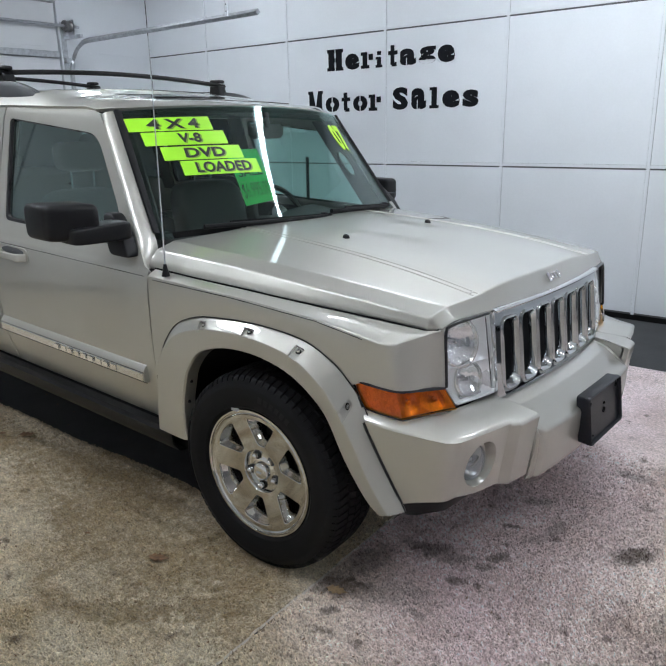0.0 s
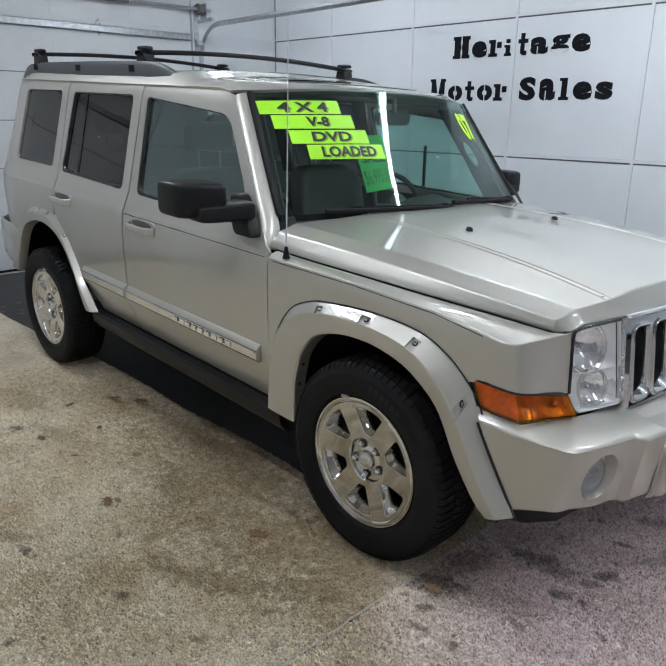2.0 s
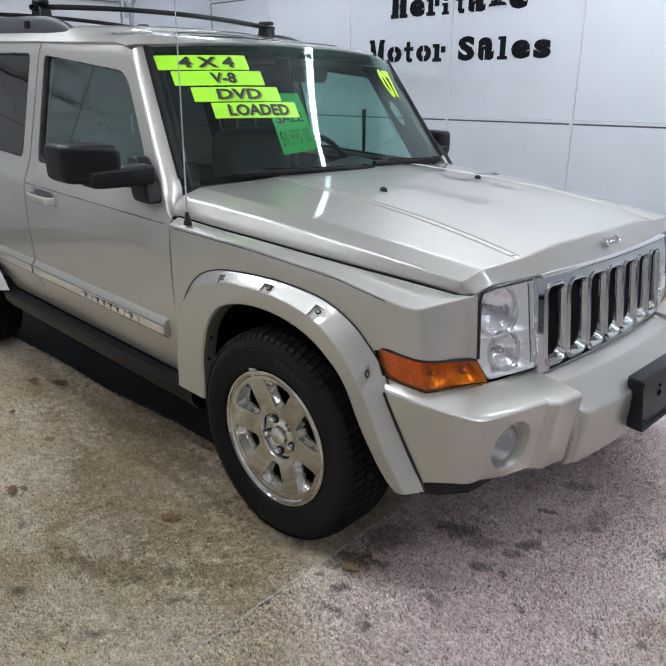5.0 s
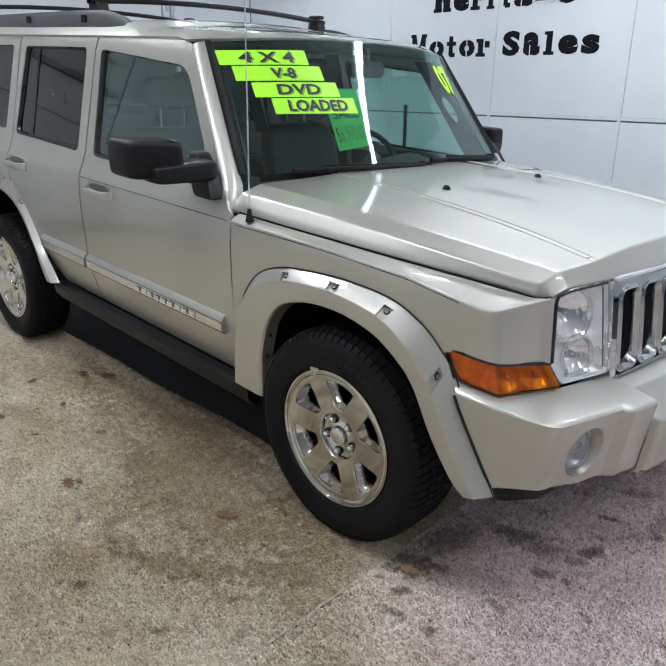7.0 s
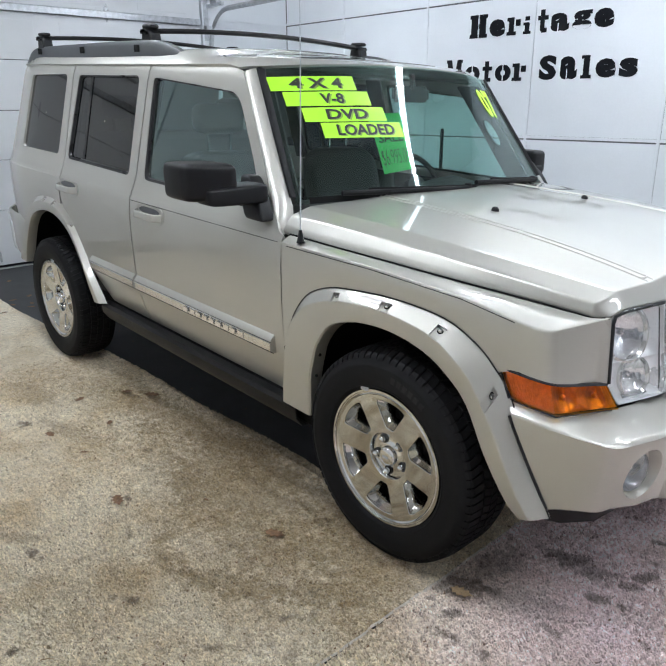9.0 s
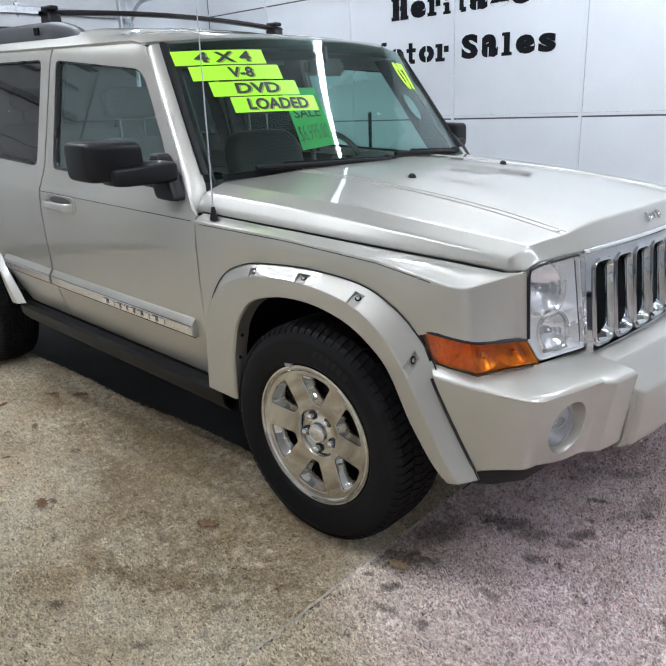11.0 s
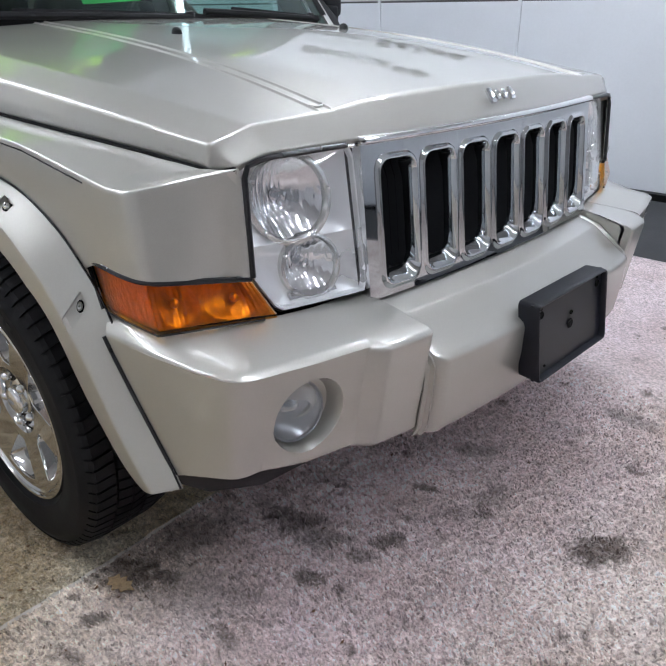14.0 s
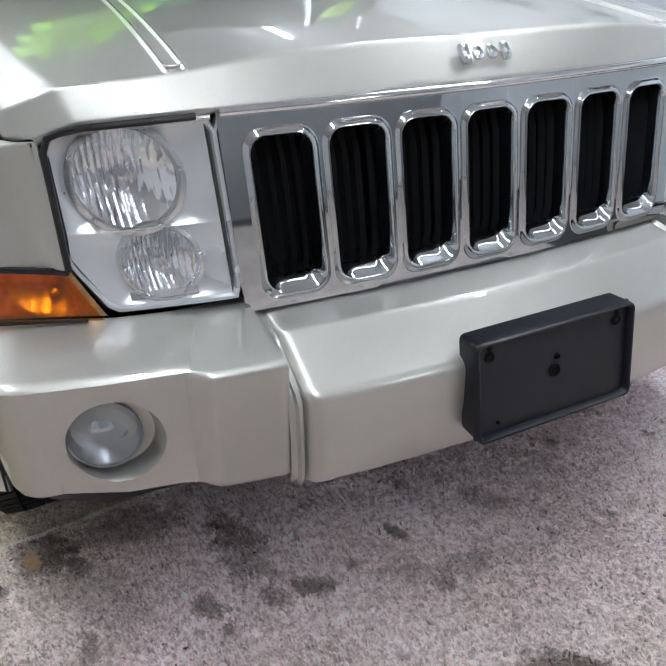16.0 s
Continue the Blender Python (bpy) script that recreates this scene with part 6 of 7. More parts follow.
    for q in (2.75, 3.9):
        i = int(q)
        p = [lerp(lerp(u, w, q - i), lerp(u2, w2, q - i), 0.52) for u, w, u2, w2 in zip(ub[i], ub[i + 1], lb[i], lb[i + 1])]
        part("amber_bulb", tube([W(p[0] - 0.022, s * (p[1] - 0.017), p[2]), W(p[0] - 0.012, s * (p[1] - 0.010), p[2]), W(p[0] - 0.007, s * (p[1] - 0.006), p[2])], [0.006, 0.0085, 0.003], 10), AMBERBACK, am)
    # black joint round it
    edge = [W(a[0] - 0.003, s * (a[1] - 0.003), a[2] - 0.0035) for a in [(0.395, 0.874, 0.826)] + smoothed(NOSE_FOOT, 4)]
    part("amber_joint", tube(edge, 0.0055, 8), GLOSSBLACK, am)
    part("amber_joint", tube([W(a[0], s * a[1], a[2] - 0.002) for a in lb[:-1] + [(0.634, 0.69, 0.730)]], 0.0026, 6), GLOSSBLACK, am)
    part("amber_joint", tube([W(ub[0][0] - 0.004, s * (ub[0][1] + 0.003), ub[0][2]), W(lb[0][0] - 0.004, s * (lb[0][1] + 0.003), lb[0][2])], 0.004, 6), GLOSSBLACK, am)
    # blocks behind the lamps
    part("lamp_cavity", boxed(0.35, 0.525, s * 0.45, s * 0.70, 0.70, 0.98, fn=W), DARK, car)


mirrored(build_headlamp)


# ---- wheels ----
RT, RW = 0.378, 0.115


def wheel_face():
    """Six spokes between deep windows: one mesh a spoke, about the y axis, outer face towards -y."""
    meshes = [bmesh.new() for _ in range(6)]
    r0, r1 = 0.088, 0.224
    face = lambda r: lerp(-0.083, -0.100, (r - r0) / (r1 - r0))
    for k in range(6):
        mid = math.radians(84 + 60 * k)  # the middle of a window
        frame_at = lambda r, w: (r * math.cos(mid) - w * math.sin(mid), r * math.sin(mid) + w * math.cos(mid))
        # sector corners in turn: inner and outer arcs joined by the spokes' middle lines
        def sector(side_no, f):
            a = math.radians(30)
            if side_no == 0:
                q = mid + lerp(-a, a, f)
                return (r0 * math.cos(q), r0 * math.sin(q))
            if side_no == 2:
                q = mid + lerp(a, -a, f)
                return (r1 * math.cos(q), r1 * math.sin(q))
            q, r = (mid + a, lerp(r0, r1, f)) if side_no == 1 else (mid - a, lerp(r1, r0, f))
            return (r * math.cos(q), r * math.sin(q))
        hole = [frame_at(0.106, -0.016), frame_at(0.106, 0.016), frame_at(0.196, 0.066), frame_at(0.196, -0.066)]
        bulge = frame_at(0.208, 0.0)
        fr = (0.12, 0.3, 0.5, 0.7, 0.88)
        edge, loop = [], []
        for q in range(4):
            a, b = Vector(hole[q]), Vector(hole[(q + 1) % 4])
            edge.append(sector(q, 0.0))
            prev = Vector(hole[q - 1])
            cut_r = 0.13
            p0, p1 = a.lerp(prev, cut_r * 0.9), a.lerp(b, cut_r)
            loop.append(0.25 * p0 + 0.5 * a + 0.25 * p1)
            for f in fr:
                edge.append(sector(q, f))
                p = a.lerp(b, lerp(cut_r, 1 - cut_r, (f - 0.12) / 0.76))
                if q == 2:
                    p = p + (Vector(bulge) - (a + b) / 2) * math.sin(math.pi * f)
                loop.append(p)
        c = sum((Vector(p) for p in loop), Vector((0, 0))) / len(loop)
        put = lambda p, d: Vector((p[0], min(-0.02, face(math.hypot(p[0], p[1])) + d), p[1]))
        rows = [[put(p, 0.0) for p in edge], [put(Vector(p).lerp(q, 0.5), 0.0) for p, q in zip(edge, loop)], [put(q + (q - c) * 0.045, 0.0) for q in loop], [put(q + (q - c) * 0.01, 0.0012) for q in loop], [put(q, 0.006) for q in loop], [put(q + (c - q) * 0.20, 0.022) for q in loop], [put(q + (c - q) * 0.32, 0.036) for q in loop], [put(q + (c - q) * 0.36, 0.066) for q in loop]]
        m = len(edge)
        for a, b in zip(rows[:-1], rows[1:]):
            for j in range(m):
                quad = [a[j], a[(j + 1) % m], b[(j + 1) % m], b[j]]
                cc = sum(quad, Vector()) / 4
                turn = math.sin(math.atan2(cc.z, cc.x) - mid)
                bm = meshes[k] if turn < 0 else meshes[(k + 1) % 6]
                bm.faces.new([bm.verts.new(p) for p in quad])
    for bm in meshes:
        bmesh.ops.remove_doubles(bm, verts=bm.verts[:], dist=0.0003)
    return meshes


def build_wheel():
    """One wheel about the y axis, its outer face towards -y."""
    n = 72
    wheel = part("wheel", lathe([(0.195, 0.06), (0.203, -0.02), (0.208, -0.075), (0.216, -0.094), (0.2235, -0.0995), (0.228, -0.1045), (0.232, -0.1015), (0.2345, -0.1015), (0.237, -0.107), (0.243, -0.107), (0.246, -0.102), (0.246, -0.09), (0.236, -0.08), (0.228, 0.10), (0.05, 0.10)], n), WHEEL_CHROME, car, "chrome six-spoke alloy wheel")
    prof = [(0.240, -0.09), (0.246, -0.101), (0.252, -0.108), (0.258, -0.1135), (0.2615, -0.1135), (0.265, -0.1145), (0.285, -0.1205), (0.305, -0.1225), (0.325, -0.120), (0.330, -0.1205), (0.334, -0.1185), (0.348, -0.1125), (0.360, -0.103), (0.367, -0.090), (0.369, -0.05), (0.369, 0), (0.369, 0.05), (0.366, 0.088), (0.345, 0.112), (0.30, 0.12), (0.238, 0.09)]
    tyre = part("tyre", lathe(prof, n), RUBBER, wheel, "black all-terrain tyre")
    # tread blocks with notched shoulders
    bm = bmesh.new()
    m = 78
    for k in range(m):
        for row, (a0, a1, lean) in enumerate(((-0.100, -0.060, 0.5), (-0.055, -0.019, -0.55), (-0.014, 0.016, 0.5), (0.021, 0.057, -0.55), (0.062, 0.100, 0.5))):
            t0 = 2 * math.pi * (k + 0.5 * (row % 2)) / m
            w = 2 * math.pi / m * (0.80 + 0.06 * ((k * 7 + row * 3) % 3 - 1))
            vs = []
            for r in (0.360, RT):
                for y, tt in ((a0, -w / 2), (a1, -w / 2 + lean * 0.05), (a1, w / 2 + lean * 0.05), (a0, w / 2)):
                    rr = r - (0.008 if abs(y) > 0.09 else 0)
                    vs.append(bm.verts.new((rr * math.cos(t0 + tt), y, rr * math.sin(t0 + tt))))
            for f in ((4, 5, 6, 7), (0, 1, 5, 4), (1, 2, 6, 5), (2, 3, 7, 6), (3, 0, 4, 7)):
                bm.faces.new([vs[q] for q in f])
        # the outer blocks turn down over the shoulder
        t0, w = 2 * math.pi * k / m, 2 * math.pi / m * 0.80
        vs = []
        for tt in (-w / 2, w / 2):
            for r, y in ((RT - 0.008, -0.0995), (0.362, -0.1075), (0.353, -0.1125), (0.352, -0.106)):
                vs.append(bm.verts.new((r * math.cos(t0 + tt), y, r * math.sin(t0 + tt))))
        for f in ((0, 1, 5, 4), (1, 2, 6, 5), (2, 3, 7, 6), (0, 3, 2, 1), (4, 5, 6, 7)):
            bm.faces.new([vs[q] for q in f])
    tagged(part("tread", bm, RUBBER, wheel, "blocky tread", smooth=0), kind="stuff")
    # worn raised sidewall lettering as plain bars
    for k in range(6):
        a0 = 0.95 + k * 0.085
        rows = [[(r * math.cos(a), -0.1226 + 0.0008 * abs(r - 0.306) * 10, r * math.sin(a)) for a in (a0, a0 + 0.03, a0 + 0.055)] for r in (0.293, 0.316)]
        part("sidewall_bar", quads(rows), SIDEWALL, wheel, "worn raised sidewall mark", smooth=0, thick=0.0012)
    for bm in wheel_face():
        part("spoke", bm, WHEEL_CHROME, wheel, smooth=28)
    part("wheel_hub", lathe([(0.0885, -0.083), (0.084, -0.0825), (0.0815, -0.079), (0.078, -0.066), (0.060, -0.064), (0.046, -0.066), (0.040, -0.070), (0.030, -0.070), (0.001, -0.07)], 48), WHEEL_CHROME, wheel, "dished chrome hub")
    part("hub_cap", lathe([(0.0, -0.092), (0.012, -0.0918), (0.0225, -0.0905), (0.0265, -0.0885), (0.0285, -0.0895), (0.032, -0.087), (0.0345, -0.081), (0.0355, -0.066)], 36), CHROME, wheel, "domed hub cap")
    # the cap's emblem is reduced to plain bars
    for k in range(4):
        part("cap_mark", boxed(-0.012 + k * 0.0062, -0.008 + k * 0.0062, -0.0935, -0.0915, -0.005, 0.004), FROST, wheel, smooth=0)
    for k in range(5):
        a = math.radians(48 + 72 * k)
        c = (0.0605 * math.cos(a), 0, 0.0605 * math.sin(a))
        part("lug_hole", lathe([(0.0172, -0.0655), (0.0168, -0.0685), (0.0152, -0.0688), (0.0145, -0.066), (0.001, -0.0652)], 20, centre=c), GLOSSBLACK, wheel, "dark lug nut well")
        part("lug_nut", lathe([(0.0, -0.0885), (0.005, -0.0878), (0.0095, -0.083), (0.0108, -0.078), (0.0112, -0.062)], 12, centre=c), CHROME, wheel, "chrome lug nut", smooth=40)
    part("brake_disc", lathe([(0.05, -0.002), (0.165, -0.002), (0.165, 0.02), (0.05, 0.02)], 40), BRAKE, wheel, "dull dark brake disc")
    part("wheel_back", lathe([(0.05, 0.03), (0.20, 0.03)], 40), DARK, wheel)
    part("valve", tube([(-0.085, -0.05, -0.178), (-0.088, -0.082, -0.184)], 0.0055, 8), RUBBER, wheel, "black valve stem")
    part("valve_hole", lathe([(0.011, -0.0705), (0.001, -0.0715)], 14, centre=(-0.088, 0, -0.181)), DARK, wheel, smooth=0)
    part("balance_weight", boxed(-0.10, -0.072, -0.113, -0.100, 0.226, 0.238), STEEL, wheel, bevel=0.002)
    return wheel


wheel = build_wheel()
HUBY = 0.825
wheel.matrix_basis = pose(0.0, -HUBY, RT, 0, 0, 0)


def wheel_copy(m):
    w = copy_thing(wheel, m)
    return w


wheel_copy(pose(-2.781, -HUBY, RT, 0, 25, 0))
wheel_copy(pose(KS * 1.7, HUBY, RT - 0.004, 0, 40, 180))
wheel_copy(pose(-2.781 + KS * 1.7, HUBY, RT - 0.004, 0, 10, 180))


# ---- cabin ----
def seat(y):
    body = part("front_seat", boxed(-1.62, -1.05, y - 0.26, y + 0.26, 0.62, 0.80, fn=W), SEAT, car, "grey leather front seat", bevel=0.05)
    part("backrest", pillow((-1.60, y, 0.95), (0.085, 0.25, 0.275), lambda a, b, c: W(a - 0.2 * (c - 0.75), b, c), 0.45), SEAT, body, smooth=80)
    part("headrest", pillow((-1.70, y, 1.385), (0.05, 0.135, 0.075), lambda a, b, c: W(a, b, c), 0.5), SEAT, body, smooth=80)
    for o in (-0.065, 0.065):
        part("headrest_post", tube([W(-1.70, y + o, 1.19), W(-1.70, y + o, 1.36)], 0.007, 8), CHROME, body, "chrome headrest post")


seat(-0.40)
seat(0.40)
bench = part("rear_bench", boxed(-2.75, -2.25, -0.62, 0.62, 0.65, 0.82, fn=W), SEAT, car, "grey leather rear bench", bevel=0.05)
part("backrest", boxed(-2.78, -2.64, -0.62, 0.62, 0.80, 1.26, fn=W), SEAT, bench, bevel=0.05)
for y in (-0.4, 0.4):
    part("headrest", boxed(-2.80, -2.70, y - 0.12, y + 0.12, 1.33, 1.46, fn=W), SEAT, bench, bevel=0.04)
    for o in (-0.06, 0.06):
        part("headrest_post", tube([W(-2.75, y + o, 1.24), W(-2.75, y + o, 1.36)], 0.007, 8), CHROME, bench)
rows = []
for x, z in ((-0.56, 1.10), (-0.66, 1.112), (-0.85, 1.10), (-0.95, 1.07), (-0.99, 1.0), (-0.98, 0.85)):
    rows.append([W(x - 0.07 * (abs(y) / 0.8) ** 2 * (x > -0.7), y, z + (0.055 * math.exp(-((y - 0.38) / 0.17) ** 2) if -0.97 < x < -0.7 else 0)) for y in [lerp(-0.80, 0.80, k / 24) for k in range(25)]])
dash = part("dashboard", quads(rows), DASH, car, "dark dashboard with raised instrument hood", thick=0.02, smooth=50)
bm = bmesh.new()
cen, rad = Vector(W(-1.06, 0.38, 1.06)), 0.185
ax = Vector((0.9, 0, 0.42)).normalized()
e1, e2 = Vector((0, 1, 0)), ax.cross(Vector((0, 1, 0)))
ringpts = [cen + rad * (math.cos(a) * e1 + math.sin(a) * e2) for a in [2 * math.pi * k / 40 for k in range(41)]]
tube(ringpts, 0.015, 8, bm, cap=False)
wheel_s = part("steering_wheel", bm, DASH, car, "dark steering wheel")
part("steering_boss", tube([cen - ax * 0.05, cen + ax * 0.01], [0.06, 0.075], 16), DASH, wheel_s)
for a in (0.1, math.pi - 0.1, -math.pi / 2):
    part("steering_spoke", tube([cen, cen + rad * (math.cos(a) * e1 + math.sin(a) * e2)], 0.016, 8), DASH, wheel_s)
m = boxed(-0.02, 0.012, -0.125, 0.125, -0.035, 0.035)
bmesh.ops.bevel(m, geom=m.edges[:], offset=0.014, segments=2, affect="EDGES")
for v in m.verts:
    v.co = Vector(W(-0.80 + v.co.x - 0.25 * v.co.y * 0.3, 0.03 + v.co.y, 1.535 + v.co.z))
rv = part("rear_view_mirror", m, DASH, car, "black inside mirror")
part("mirror_stem", tube([W(-0.79, 0.03, 1.55), W(-0.80, 0.03, 1.62)], 0.012, 8), DASH, rv)


# ---- stickers on the windscreen ----
def decal(name, y0, y1, v0, v1, skew, material, parent, label="", d=0.003, ny=10, tilt=lambda y: 0.0):
    rows = []
    for j in range(3):
        t = j / 2
        rows.append([ws_off(lerp(y0, y1, k / ny) + skew * (t - 0.5), lerp(v0, v1, t) + tilt(lerp(y0, y1, k / ny)), d) for k in range(ny + 1)])
    return part(name, quads(rows), material, parent, label, smooth=60)


def decal_text(text, y0, y1, v0, v1, skew, material, parent, bold=0.03, d=0.0045, name="lettering", tilt=lambda y: 0.0):
    bm = letters_bm(text, bold)
    for v in bm.verts:
        u, w = v.co.x, v.co.y
        v.co = ws_off(lerp(y0, y1, u) + skew * (w - 0.5), lerp(v0, v1, w) + tilt(lerp(y0, y1, u)), d)
    return part(name, bm, material, parent, smooth=0, recalc=False)


STRIPS = [("4 X 4", -0.694, -0.333, 0.810, 0.920, 0.20, 0.82), ("V-8", -0.662, -0.292, 0.690, 0.799, 0.375, 0.655), ("DVD", -0.618, -0.247, 0.567, 0.675, 0.25, 0.76), ("LOADED", -0.567, -0.191, 0.442, 0.556, 0.16, 0.88)]
for text, y0, y1, v0, v1, a, b in STRIPS:
    tilt = (lambda y, y0=y0, y1=y1: -0.020 * ((y - y0) / (y1 - y0) - 0.5))
    st = decal("strip_sticker", y0, y1, v0, v1, 0.006, STICKER, screen, "fluorescent green strip sticker with black capitals", tilt=tilt)
    w = y1 - y0
    decal_text(text, y0 + w * a + 0.007, y0 + w * b + 0.007, v0 + 0.011, v1 - 0.019, 0.006, STICKER_SHADE, st, d=0.004, name="letter_shading", tilt=tilt)
    decal_text(text, y0 + w * a, y0 + w * b, v0 + 0.016, v1 - 0.014, 0.006, STICKER_INK, st, d=0.005, tilt=tilt)
yr = decal_text("07", 0.480, 0.612, 0.60, 0.865, -0.05, YEARYELLOW, screen, bold=0.05, d=0.003, name="year_sticker")
yr["label"] = "lime yellow model year numerals"
# price sheet hanging behind the glass
def on_sheet(u, v, d=0.0):
    return W(-0.815 - 0.035 * u - 0.005 * v + 0.008 * math.sin(3 * v) + d, lerp(-0.115, 0.125, u) - 0.115 * v, lerp(1.188 + 0.012 * u, 1.452, v))


def sheet_text(text, u0, u1, v0, v1, bold):
    bm = letters_bm(text, bold)
    for v in bm.verts:
        v.co = Vector(on_sheet(lerp(u0, u1, v.co.x), lerp(v0, v1, v.co.y), 0.0015))
    part("lettering", bm, STICKER_INK, sheet_ob, smooth=0, recalc=False)


sheet_ob = part("price_sheet", quads([[on_sheet(u / 6, v / 8) for u in range(7)] for v in range(9)]), SHEET, car, "bright green price sheet hanging behind the windscreen", smooth=60)
sheet_text("SALE", 0.10, 0.86, 0.52, 0.68, 0.01)
sheet_text("$6,995.00", 0.06, 0.92, 0.10, 0.40, -0.015)


def inside_trim(s, u, v):
    """Inner face of the front pillar: u from the glass backwards, v from foot to head."""
    return ws(s * (ws_half(v) - 0.035), v) + Vector((-0.02 - 0.15 * u, s * 0.02 * u, -0.016))


for s in (-1, 1):
    rim = by_angle([(0.0, 0.02), (1.0, 0.02), (1.0, 0.97), (0.0, 0.97)], (0.55, 0.5), 64)
    hole = [(0.55 + 0.22 * math.cos(2 * math.pi * k / 64), 0.5 + 0.13 * math.sin(2 * math.pi * k / 64)) for k in range(64)]
    rows = [[inside_trim(s, lerp(a[0], b[0], t), lerp(a[1], b[1], t)) for a, b in zip(rim, hole)] for t in (0, 0.3, 0.6, 0.85, 1.0)]
    part("pillar_trim", quads(rows, True), TRIMGREY, car, "dark grey inside pillar trim with an oval grip", thick=0.01)


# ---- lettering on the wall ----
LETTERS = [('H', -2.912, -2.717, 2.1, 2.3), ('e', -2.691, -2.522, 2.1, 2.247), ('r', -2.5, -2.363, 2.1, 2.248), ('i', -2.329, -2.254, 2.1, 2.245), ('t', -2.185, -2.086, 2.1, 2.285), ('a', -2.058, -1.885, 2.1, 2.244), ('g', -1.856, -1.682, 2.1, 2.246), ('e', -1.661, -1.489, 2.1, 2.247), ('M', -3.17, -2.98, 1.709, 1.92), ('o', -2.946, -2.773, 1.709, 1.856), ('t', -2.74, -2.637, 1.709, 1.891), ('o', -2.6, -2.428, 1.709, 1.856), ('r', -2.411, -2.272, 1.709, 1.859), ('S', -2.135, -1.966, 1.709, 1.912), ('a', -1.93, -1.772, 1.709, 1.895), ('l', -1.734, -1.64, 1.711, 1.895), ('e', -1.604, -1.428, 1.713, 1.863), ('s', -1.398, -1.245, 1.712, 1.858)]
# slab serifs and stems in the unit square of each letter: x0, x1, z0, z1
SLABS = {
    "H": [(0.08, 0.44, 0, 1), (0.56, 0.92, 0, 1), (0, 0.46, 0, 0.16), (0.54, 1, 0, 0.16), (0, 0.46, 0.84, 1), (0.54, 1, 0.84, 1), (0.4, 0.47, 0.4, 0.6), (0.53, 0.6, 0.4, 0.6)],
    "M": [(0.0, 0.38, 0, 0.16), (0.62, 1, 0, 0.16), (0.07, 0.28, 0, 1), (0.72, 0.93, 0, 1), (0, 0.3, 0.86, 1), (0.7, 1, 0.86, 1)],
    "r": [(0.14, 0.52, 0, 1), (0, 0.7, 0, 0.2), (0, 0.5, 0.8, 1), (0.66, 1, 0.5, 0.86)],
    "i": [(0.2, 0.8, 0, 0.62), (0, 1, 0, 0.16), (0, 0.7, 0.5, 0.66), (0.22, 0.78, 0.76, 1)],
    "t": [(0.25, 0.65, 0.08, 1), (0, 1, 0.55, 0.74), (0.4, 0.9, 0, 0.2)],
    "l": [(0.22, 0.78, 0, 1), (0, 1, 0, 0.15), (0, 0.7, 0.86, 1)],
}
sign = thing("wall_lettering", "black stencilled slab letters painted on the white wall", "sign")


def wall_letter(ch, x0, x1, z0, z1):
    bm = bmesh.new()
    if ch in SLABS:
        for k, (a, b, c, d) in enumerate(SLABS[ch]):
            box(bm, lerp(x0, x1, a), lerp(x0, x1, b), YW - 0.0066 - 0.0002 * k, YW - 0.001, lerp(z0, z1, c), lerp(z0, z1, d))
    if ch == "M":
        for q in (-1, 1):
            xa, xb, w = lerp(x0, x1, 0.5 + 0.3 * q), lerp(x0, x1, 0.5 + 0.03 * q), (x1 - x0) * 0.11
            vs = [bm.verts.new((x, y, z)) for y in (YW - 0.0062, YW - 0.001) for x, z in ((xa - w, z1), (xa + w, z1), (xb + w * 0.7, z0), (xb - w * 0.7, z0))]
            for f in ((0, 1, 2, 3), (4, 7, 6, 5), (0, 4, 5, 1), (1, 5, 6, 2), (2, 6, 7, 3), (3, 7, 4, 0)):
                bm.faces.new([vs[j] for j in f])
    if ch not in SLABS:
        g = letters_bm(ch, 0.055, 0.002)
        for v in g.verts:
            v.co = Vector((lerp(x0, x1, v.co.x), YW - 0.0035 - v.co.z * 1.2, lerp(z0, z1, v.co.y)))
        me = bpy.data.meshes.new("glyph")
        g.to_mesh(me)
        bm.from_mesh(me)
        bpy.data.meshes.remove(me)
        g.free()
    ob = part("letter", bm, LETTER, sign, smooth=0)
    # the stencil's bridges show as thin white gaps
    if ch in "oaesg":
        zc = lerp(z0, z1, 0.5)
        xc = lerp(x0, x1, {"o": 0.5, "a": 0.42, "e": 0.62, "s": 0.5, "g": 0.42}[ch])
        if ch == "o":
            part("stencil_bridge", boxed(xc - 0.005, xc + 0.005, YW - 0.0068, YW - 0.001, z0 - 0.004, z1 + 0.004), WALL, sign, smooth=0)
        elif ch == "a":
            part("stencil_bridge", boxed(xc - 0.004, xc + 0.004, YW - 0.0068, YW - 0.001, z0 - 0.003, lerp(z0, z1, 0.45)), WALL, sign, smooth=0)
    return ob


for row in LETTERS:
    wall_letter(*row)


# ---- sectional garage door ----
door = thing("garage_door", "closed white sectional garage door with steel hinges", "garage door")
ZS = [0.02, 0.555, 1.025, 1.478, 1.93, 2.40, 2.95]
for z0, z1 in zip(ZS[:-1], ZS[1:]):
    sec = part("door_section", boxed(XB - 0.05, XB - 0.012, DY0, DY1, z0 + 0.003, z1 - 0.003), DOORPAINT, door, smooth=0, bevel=0.004)
part("bottom_seal", boxed(XB - 0.05, XB - 0.008, DY0, DY1, 0.0, 0.022), RUBBER, door, "black rubber bottom seal")


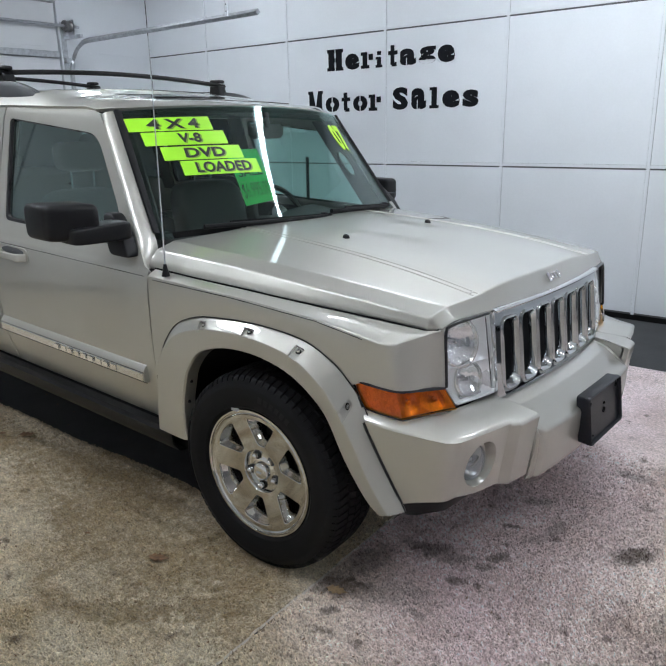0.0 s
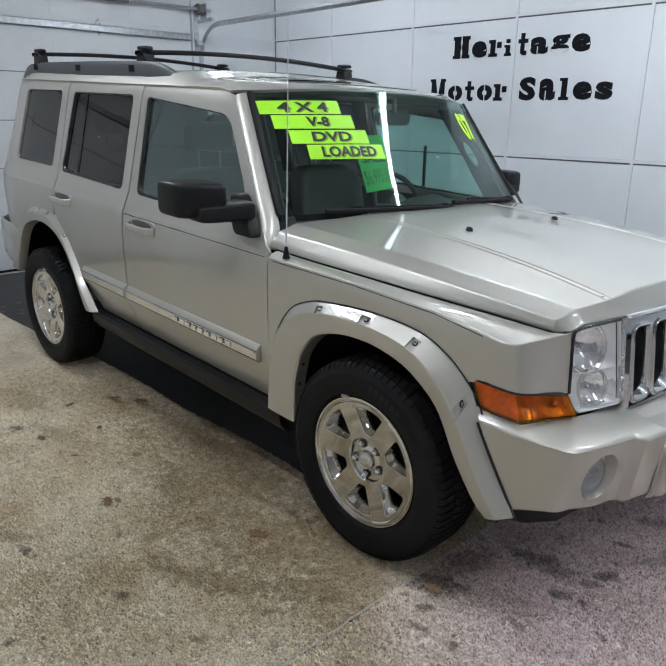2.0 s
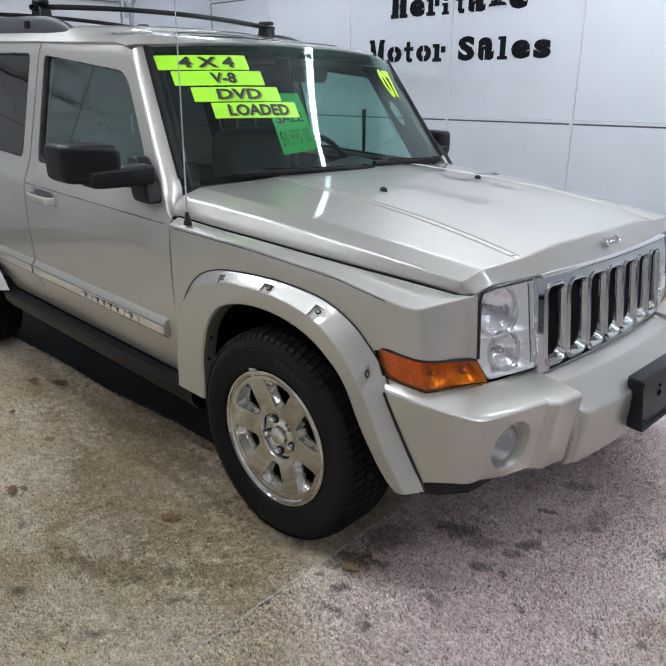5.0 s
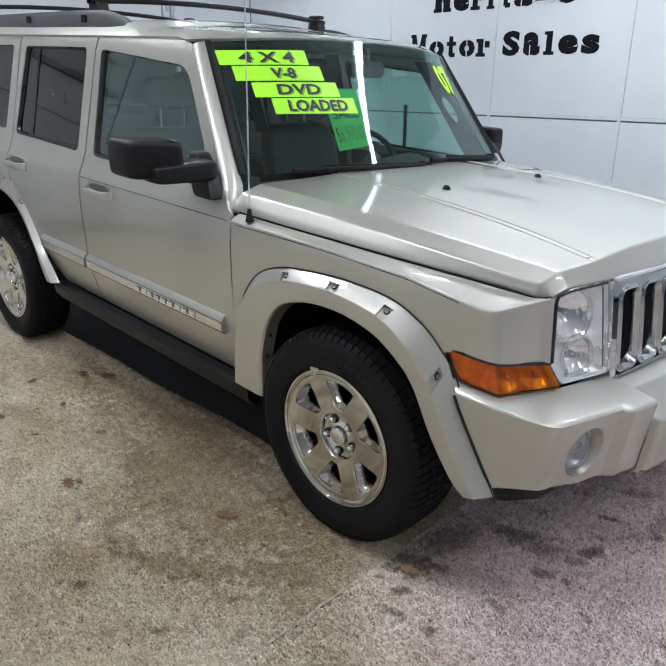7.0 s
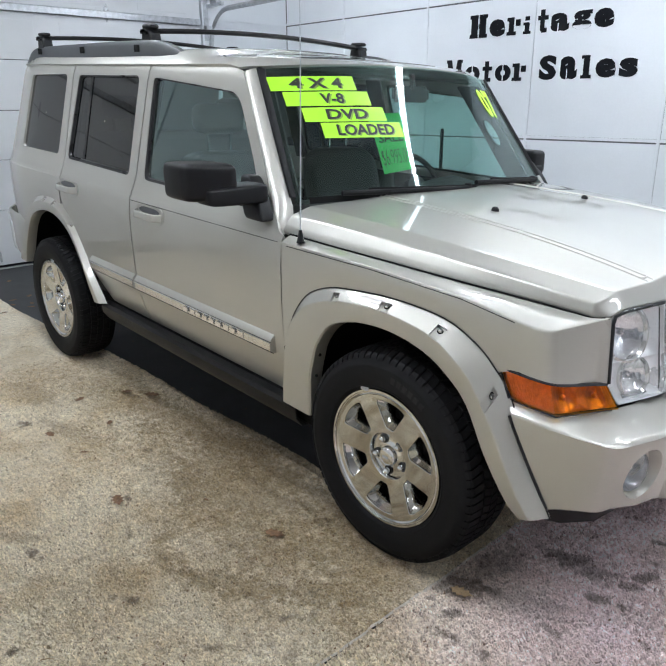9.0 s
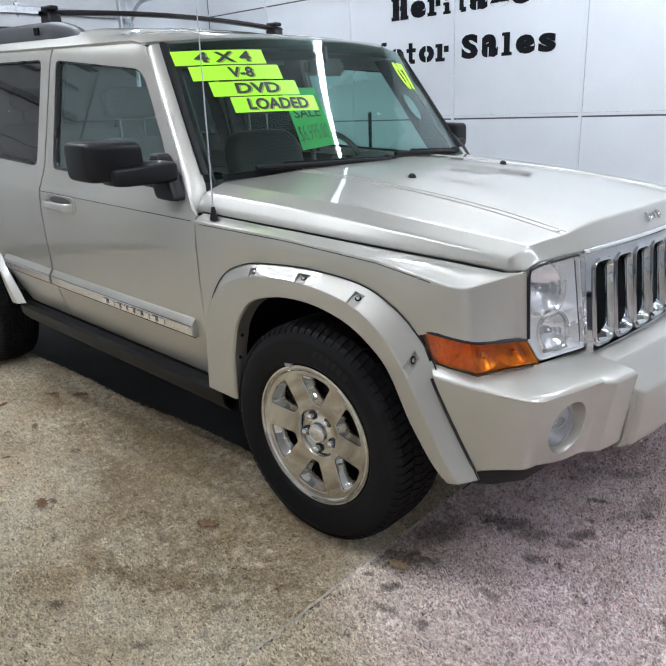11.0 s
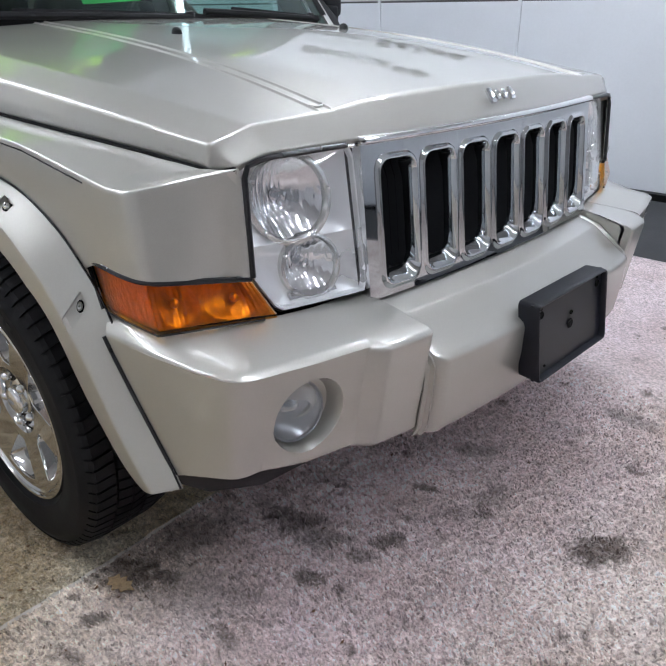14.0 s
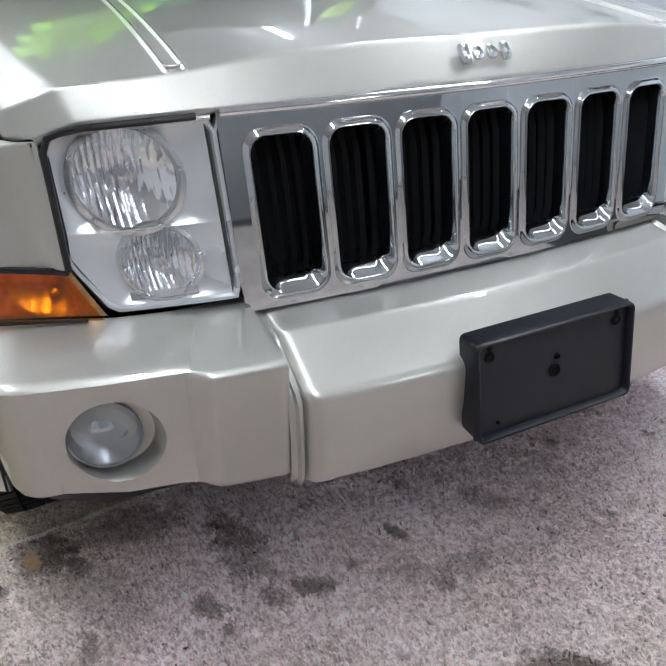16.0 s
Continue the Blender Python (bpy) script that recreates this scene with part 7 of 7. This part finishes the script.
def hinge(y, z):
    bm = bmesh.new()
    for q in (-1, 1):
        vs = [bm.verts.new((XB - 0.011 + o, y + a, z + q * b)) for o in (0, 0.006) for a, b in ((-0.035, 0.004), (0.035, 0.004), (0.006, 0.085), (-0.006, 0.085))]
        for f in ((0, 1, 2, 3), (4, 7, 6, 5), (0, 4, 5, 1), (1, 5, 6, 2), (2, 6, 7, 3), (3, 7, 4, 0)):
            bm.faces.new([vs[j] for j in f])
    h = part("hinge", bm, STEEL, door, "galvanised steel hinge", smooth=0)
    part("hinge_pin", tube([(XB + 0.0, y - 0.04, z), (XB + 0.0, y + 0.04, z)], 0.007, 8), STEEL, h)
    for q in (-1, 1):
        for a, b in ((-0.015, 0.025), (0.015, 0.025), (0, 0.055)):
            part("bolt", boxed(XB - 0.006, XB - 0.001, y + a - 0.005, y + a + 0.005, z + q * b - 0.005, z + q * b + 0.005), RUST, h, smooth=0)


for y in (-1.7, -0.345, 1.0):
    for z in ZS[1:-1]:
        hinge(y, z)
bm = boxed(XB - 0.01, XB + 0.004, -0.385, -0.355, 0.10, 0.16)
box(bm, XB + 0.004, XB + 0.03, -0.378, -0.362, 0.06, 0.14)
part("lift_handle", bm, STEEL, door, "small steel lift handle", bevel=0.004)
# stiffening struts
for z in (2.345, 2.90):
    bm = bmesh.new()
    for a0, a1, b0, b1 in ((0.0, 0.045, 0.0, 0.006), (0.0, 0.045, 0.062, 0.068), (0.039, 0.045, 0.0, 0.068)):
        box(bm, XB - 0.011 + a0, XB - 0.011 + a1, DY0 + 0.1, DY1 - 0.02, z + b0, z + b1)
    part("strut", bm, STEEL, door, "steel stiffening channel", smooth=0)
# faint pressed panels in the upper sections
for z0, z1 in ((1.99, 2.28), (2.46, 2.86)):
    for y0 in (1.35, 0.5, -0.35, -1.2, -2.05):
        part("pressed_panel", boxed(XB - 0.0125, XB - 0.009, y0, y0 + 0.6, z0, z1), DOORPAINT, door, smooth=0, bevel=0.0015)

track = thing("door_track", "galvanised garage door track curving to the ceiling", "door track", "door tracks")


def rail_profile(path, name="track_rail"):
    bm = bmesh.new()
    tube(path, 0.026, 4, bm)
    return part(name, bm, STEEL, track, smooth=0)


TY = 2.185
vert = [(XB + 0.06, TY, 0.0), (XB + 0.06, TY, 2.12)]
arc = [(XB + 0.06 + 0.36 * (1 - math.cos(a)), TY, 2.12 + 0.38 * math.sin(a)) for a in [math.pi / 2 * k / 10 for k in range(11)]]
run = [(lerp(XB + 0.42, -2.776, k / 6), TY, lerp(2.50, 2.52, k / 6)) for k in range(1, 7)]
rail_profile(vert + arc[1:] + run)
for z in (0.4, 1.1, 1.8, 2.3):
    part("bracket", boxed(XB, XB + 0.05, TY - 0.045, TY + 0.02, z, z + 0.05), STEEL, track, smooth=0)
bm = boxed(-3.16, -3.12, TY - 0.02, TY - 0.016, 2.52, CEIL + 0.05)
box(bm, -3.16, -3.156, TY - 0.02, TY + 0.02, 2.52, CEIL + 0.05)
hang = part("hanger", bm, STEEL, track, "perforated angle hanger", smooth=0)
for k in range(8):
    part("punched_hole", lathe([(0.007, -0.0245), (0.001, -0.0246)], 10, centre=(-3.14, TY + 0.0035, 2.56 + k * 0.055)), DARK, hang, smooth=0)
# shaft over the door with its bearing plate and drum
shaft = thing("torsion_shaft", "steel spring shaft with cable drum over the garage door", "door hardware")
part("shaft", tube([(XB + 0.08, DY0 + 0.2, 2.672), (XB + 0.08, 2.32, 2.672)], 0.016, 12), STEEL, shaft)
part("spring", tube([(XB + 0.08, 0.2, 2.672), (XB + 0.08, 1.3, 2.672)], 0.03, 12), RUST, shaft)
part("cable_drum", lathe([(0.0, 2.14), (0.055, 2.14), (0.06, 2.155), (0.05, 2.17), (0.05, 2.20), (0.06, 2.215), (0.0, 2.22)], 24, centre=(XB + 0.08, 0, 2.672)), RUST, shaft, "dark cable drum")
part("bearing_plate", boxed(XB, XB + 0.12, 2.235, 2.24, 2.58, 2.74), STEEL, shaft, smooth=0)
part("angle", boxed(XB, XB + 0.004, 2.14, 2.2, 2.2, 2.72), STEEL, shaft, smooth=0)
part("brace", boxed(XB, XB + 0.3, TY - 0.005, TY + 0.03, 2.54, 2.575), STEEL, shaft, smooth=0)

post = thing("post", "slim black upright post standing by the white wall", "post")
part("shaft", tube([(-2.64, 2.62, 0.0), (-2.64, 2.62, 1.30)], 0.016, 12), PLASTIC, post)
part("foot", lathe([(0.0, 0.018), (0.10, 0.016), (0.12, 0.0)], 24, axis="z", centre=(-2.64, 2.62, -0.012)), PLASTIC, post)

# ---- litter on the floor ----
def leaf(x, y, size, turn, material, label, curl=0.4):
    pts = [(-1.0, 0.0), (-0.75, 0.18), (-0.6, 0.5), (-0.4, 0.28), (-0.1, 0.62), (0.1, 0.3), (0.4, 0.5), (0.55, 0.2), (1.0, 0.05), (0.55, -0.18), (0.45, -0.45), (0.1, -0.28), (-0.1, -0.6), (-0.4, -0.25), (-0.6, -0.45), (-0.75, -0.15)]
    bm = bmesh.new()
    c, s = math.cos(turn), math.sin(turn)

    def put(u, v):
        z = (0.0125 if x > -0.5 or y < -0.78 else -0.008) + size * curl * (0.25 * abs(v) + 0.12 * abs(u) ** 2 + 0.08 * noise.noise((u * 2 + x * 9, v * 2, y)))
        return (x + size * (u * c - v * s), y + size * (u * s + v * c), z)

    quads([[put(u, v) for u, v in pts], [put(u * 0.5, v * 0.5) for u, v in pts], [put(u * 0.05, v * 0.05) for u, v in pts]], True, bm)
    ob = part("dry_leaf", bm, material, None, label, smooth=40, thick=0.0008)
    return tagged(ob, category="leaf", group="fallen leaves")


leaf(-0.335, -1.143, 0.044, 0.4, LEAFMAT, "small dry brown leaf on tan carpet")
leaf(-0.945, -1.464, 0.044, -0.3, LEAFMAT, "small dry brown leaf on tan carpet")
leaf(0.331, -0.90, 0.042, 0.2, LEAFPALE, "pale tan leaf scrap by the front tyre")
for k, (x, y) in enumerate(((-4.2, -0.62), (-4.32, -0.50), (-4.45, -0.55), (-4.10, -0.66), (-4.55, -0.35), (-4.25, -0.75), (-4.4, -0.7), (-5.1, -0.5), (-5.25, -0.1), (-3.7, -1.28), (-2.66, -1.70), (-4.0, -0.9))):
    leaf(x, y, 0.03 + 0.012 * ((k * 7) % 5) / 5, k * 1.3, LEAFMAT, "dry brown leaf near the garage door", 0.6)
for x, y, size, turn in ((-2.116, -1.564, 0.05, 0.2), (-1.938, -0.924, 0.035, 1.0), (-2.015, -1.158, 0.035, 2.0), (-1.80, -0.843, 0.05, 0.6), (-1.709, -1.437, 0.035, 0.1), (-1.636, -1.167, 0.028, 2.6), (-1.425, -1.391, 0.02, 0.9), (-0.704, -1.204, 0.014, 0.3)):
    leaf(x, y, size, turn, LEAFMAT, "small curled dark leaf on tan carpet", 0.6)
for x, y, turn in ((-0.078, -1.378, 1.2), (-0.303, -1.992, 0.9), (-0.578, -1.708, 2.2)):
    c, q = 0.02 * math.cos(turn), 0.02 * math.sin(turn)
    tagged(part("dry_stalk", tube([(x - c, y - q, 0.012), (x, y, 0.0155), (x + c, y + q, 0.013)], [0.0012, 0.0016, 0.001], 6), LEAFPALE, None, "thin pale dry stalk on tan carpet"), category="twig", group="fallen twigs")
rng = random.Random(4)
bm = bmesh.new()
for k in range(1100):
    x, y = rng.uniform(-4.5, 2.2), rng.uniform(-2.4, 1.2)
    if rng.random() < 0.5:
        y = rng.uniform(-1.9, -0.9)
    r, t = rng.uniform(0.0025, 0.0065), rng.uniform(0, 6.28)
    vs = [bm.verts.new((x + r * math.cos(t + a) * (1 if j % 2 else 0.5), y + r * math.sin(t + a) * (1 if j % 2 else 0.5), (0.0095 if x > -0.5 or y < -0.78 else -0.011) + (0.004 if j == 1 else 0))) for j, a in enumerate((0, 1.57, 3.14, 4.71))]
    bm.faces.new(vs)
tagged(part("carpet_crumbs", bm, LEAFMAT, None, "scattered dark crumbs and leaf bits on the carpets", smooth=0, thick=0.001), category="debris", kind="stuff")
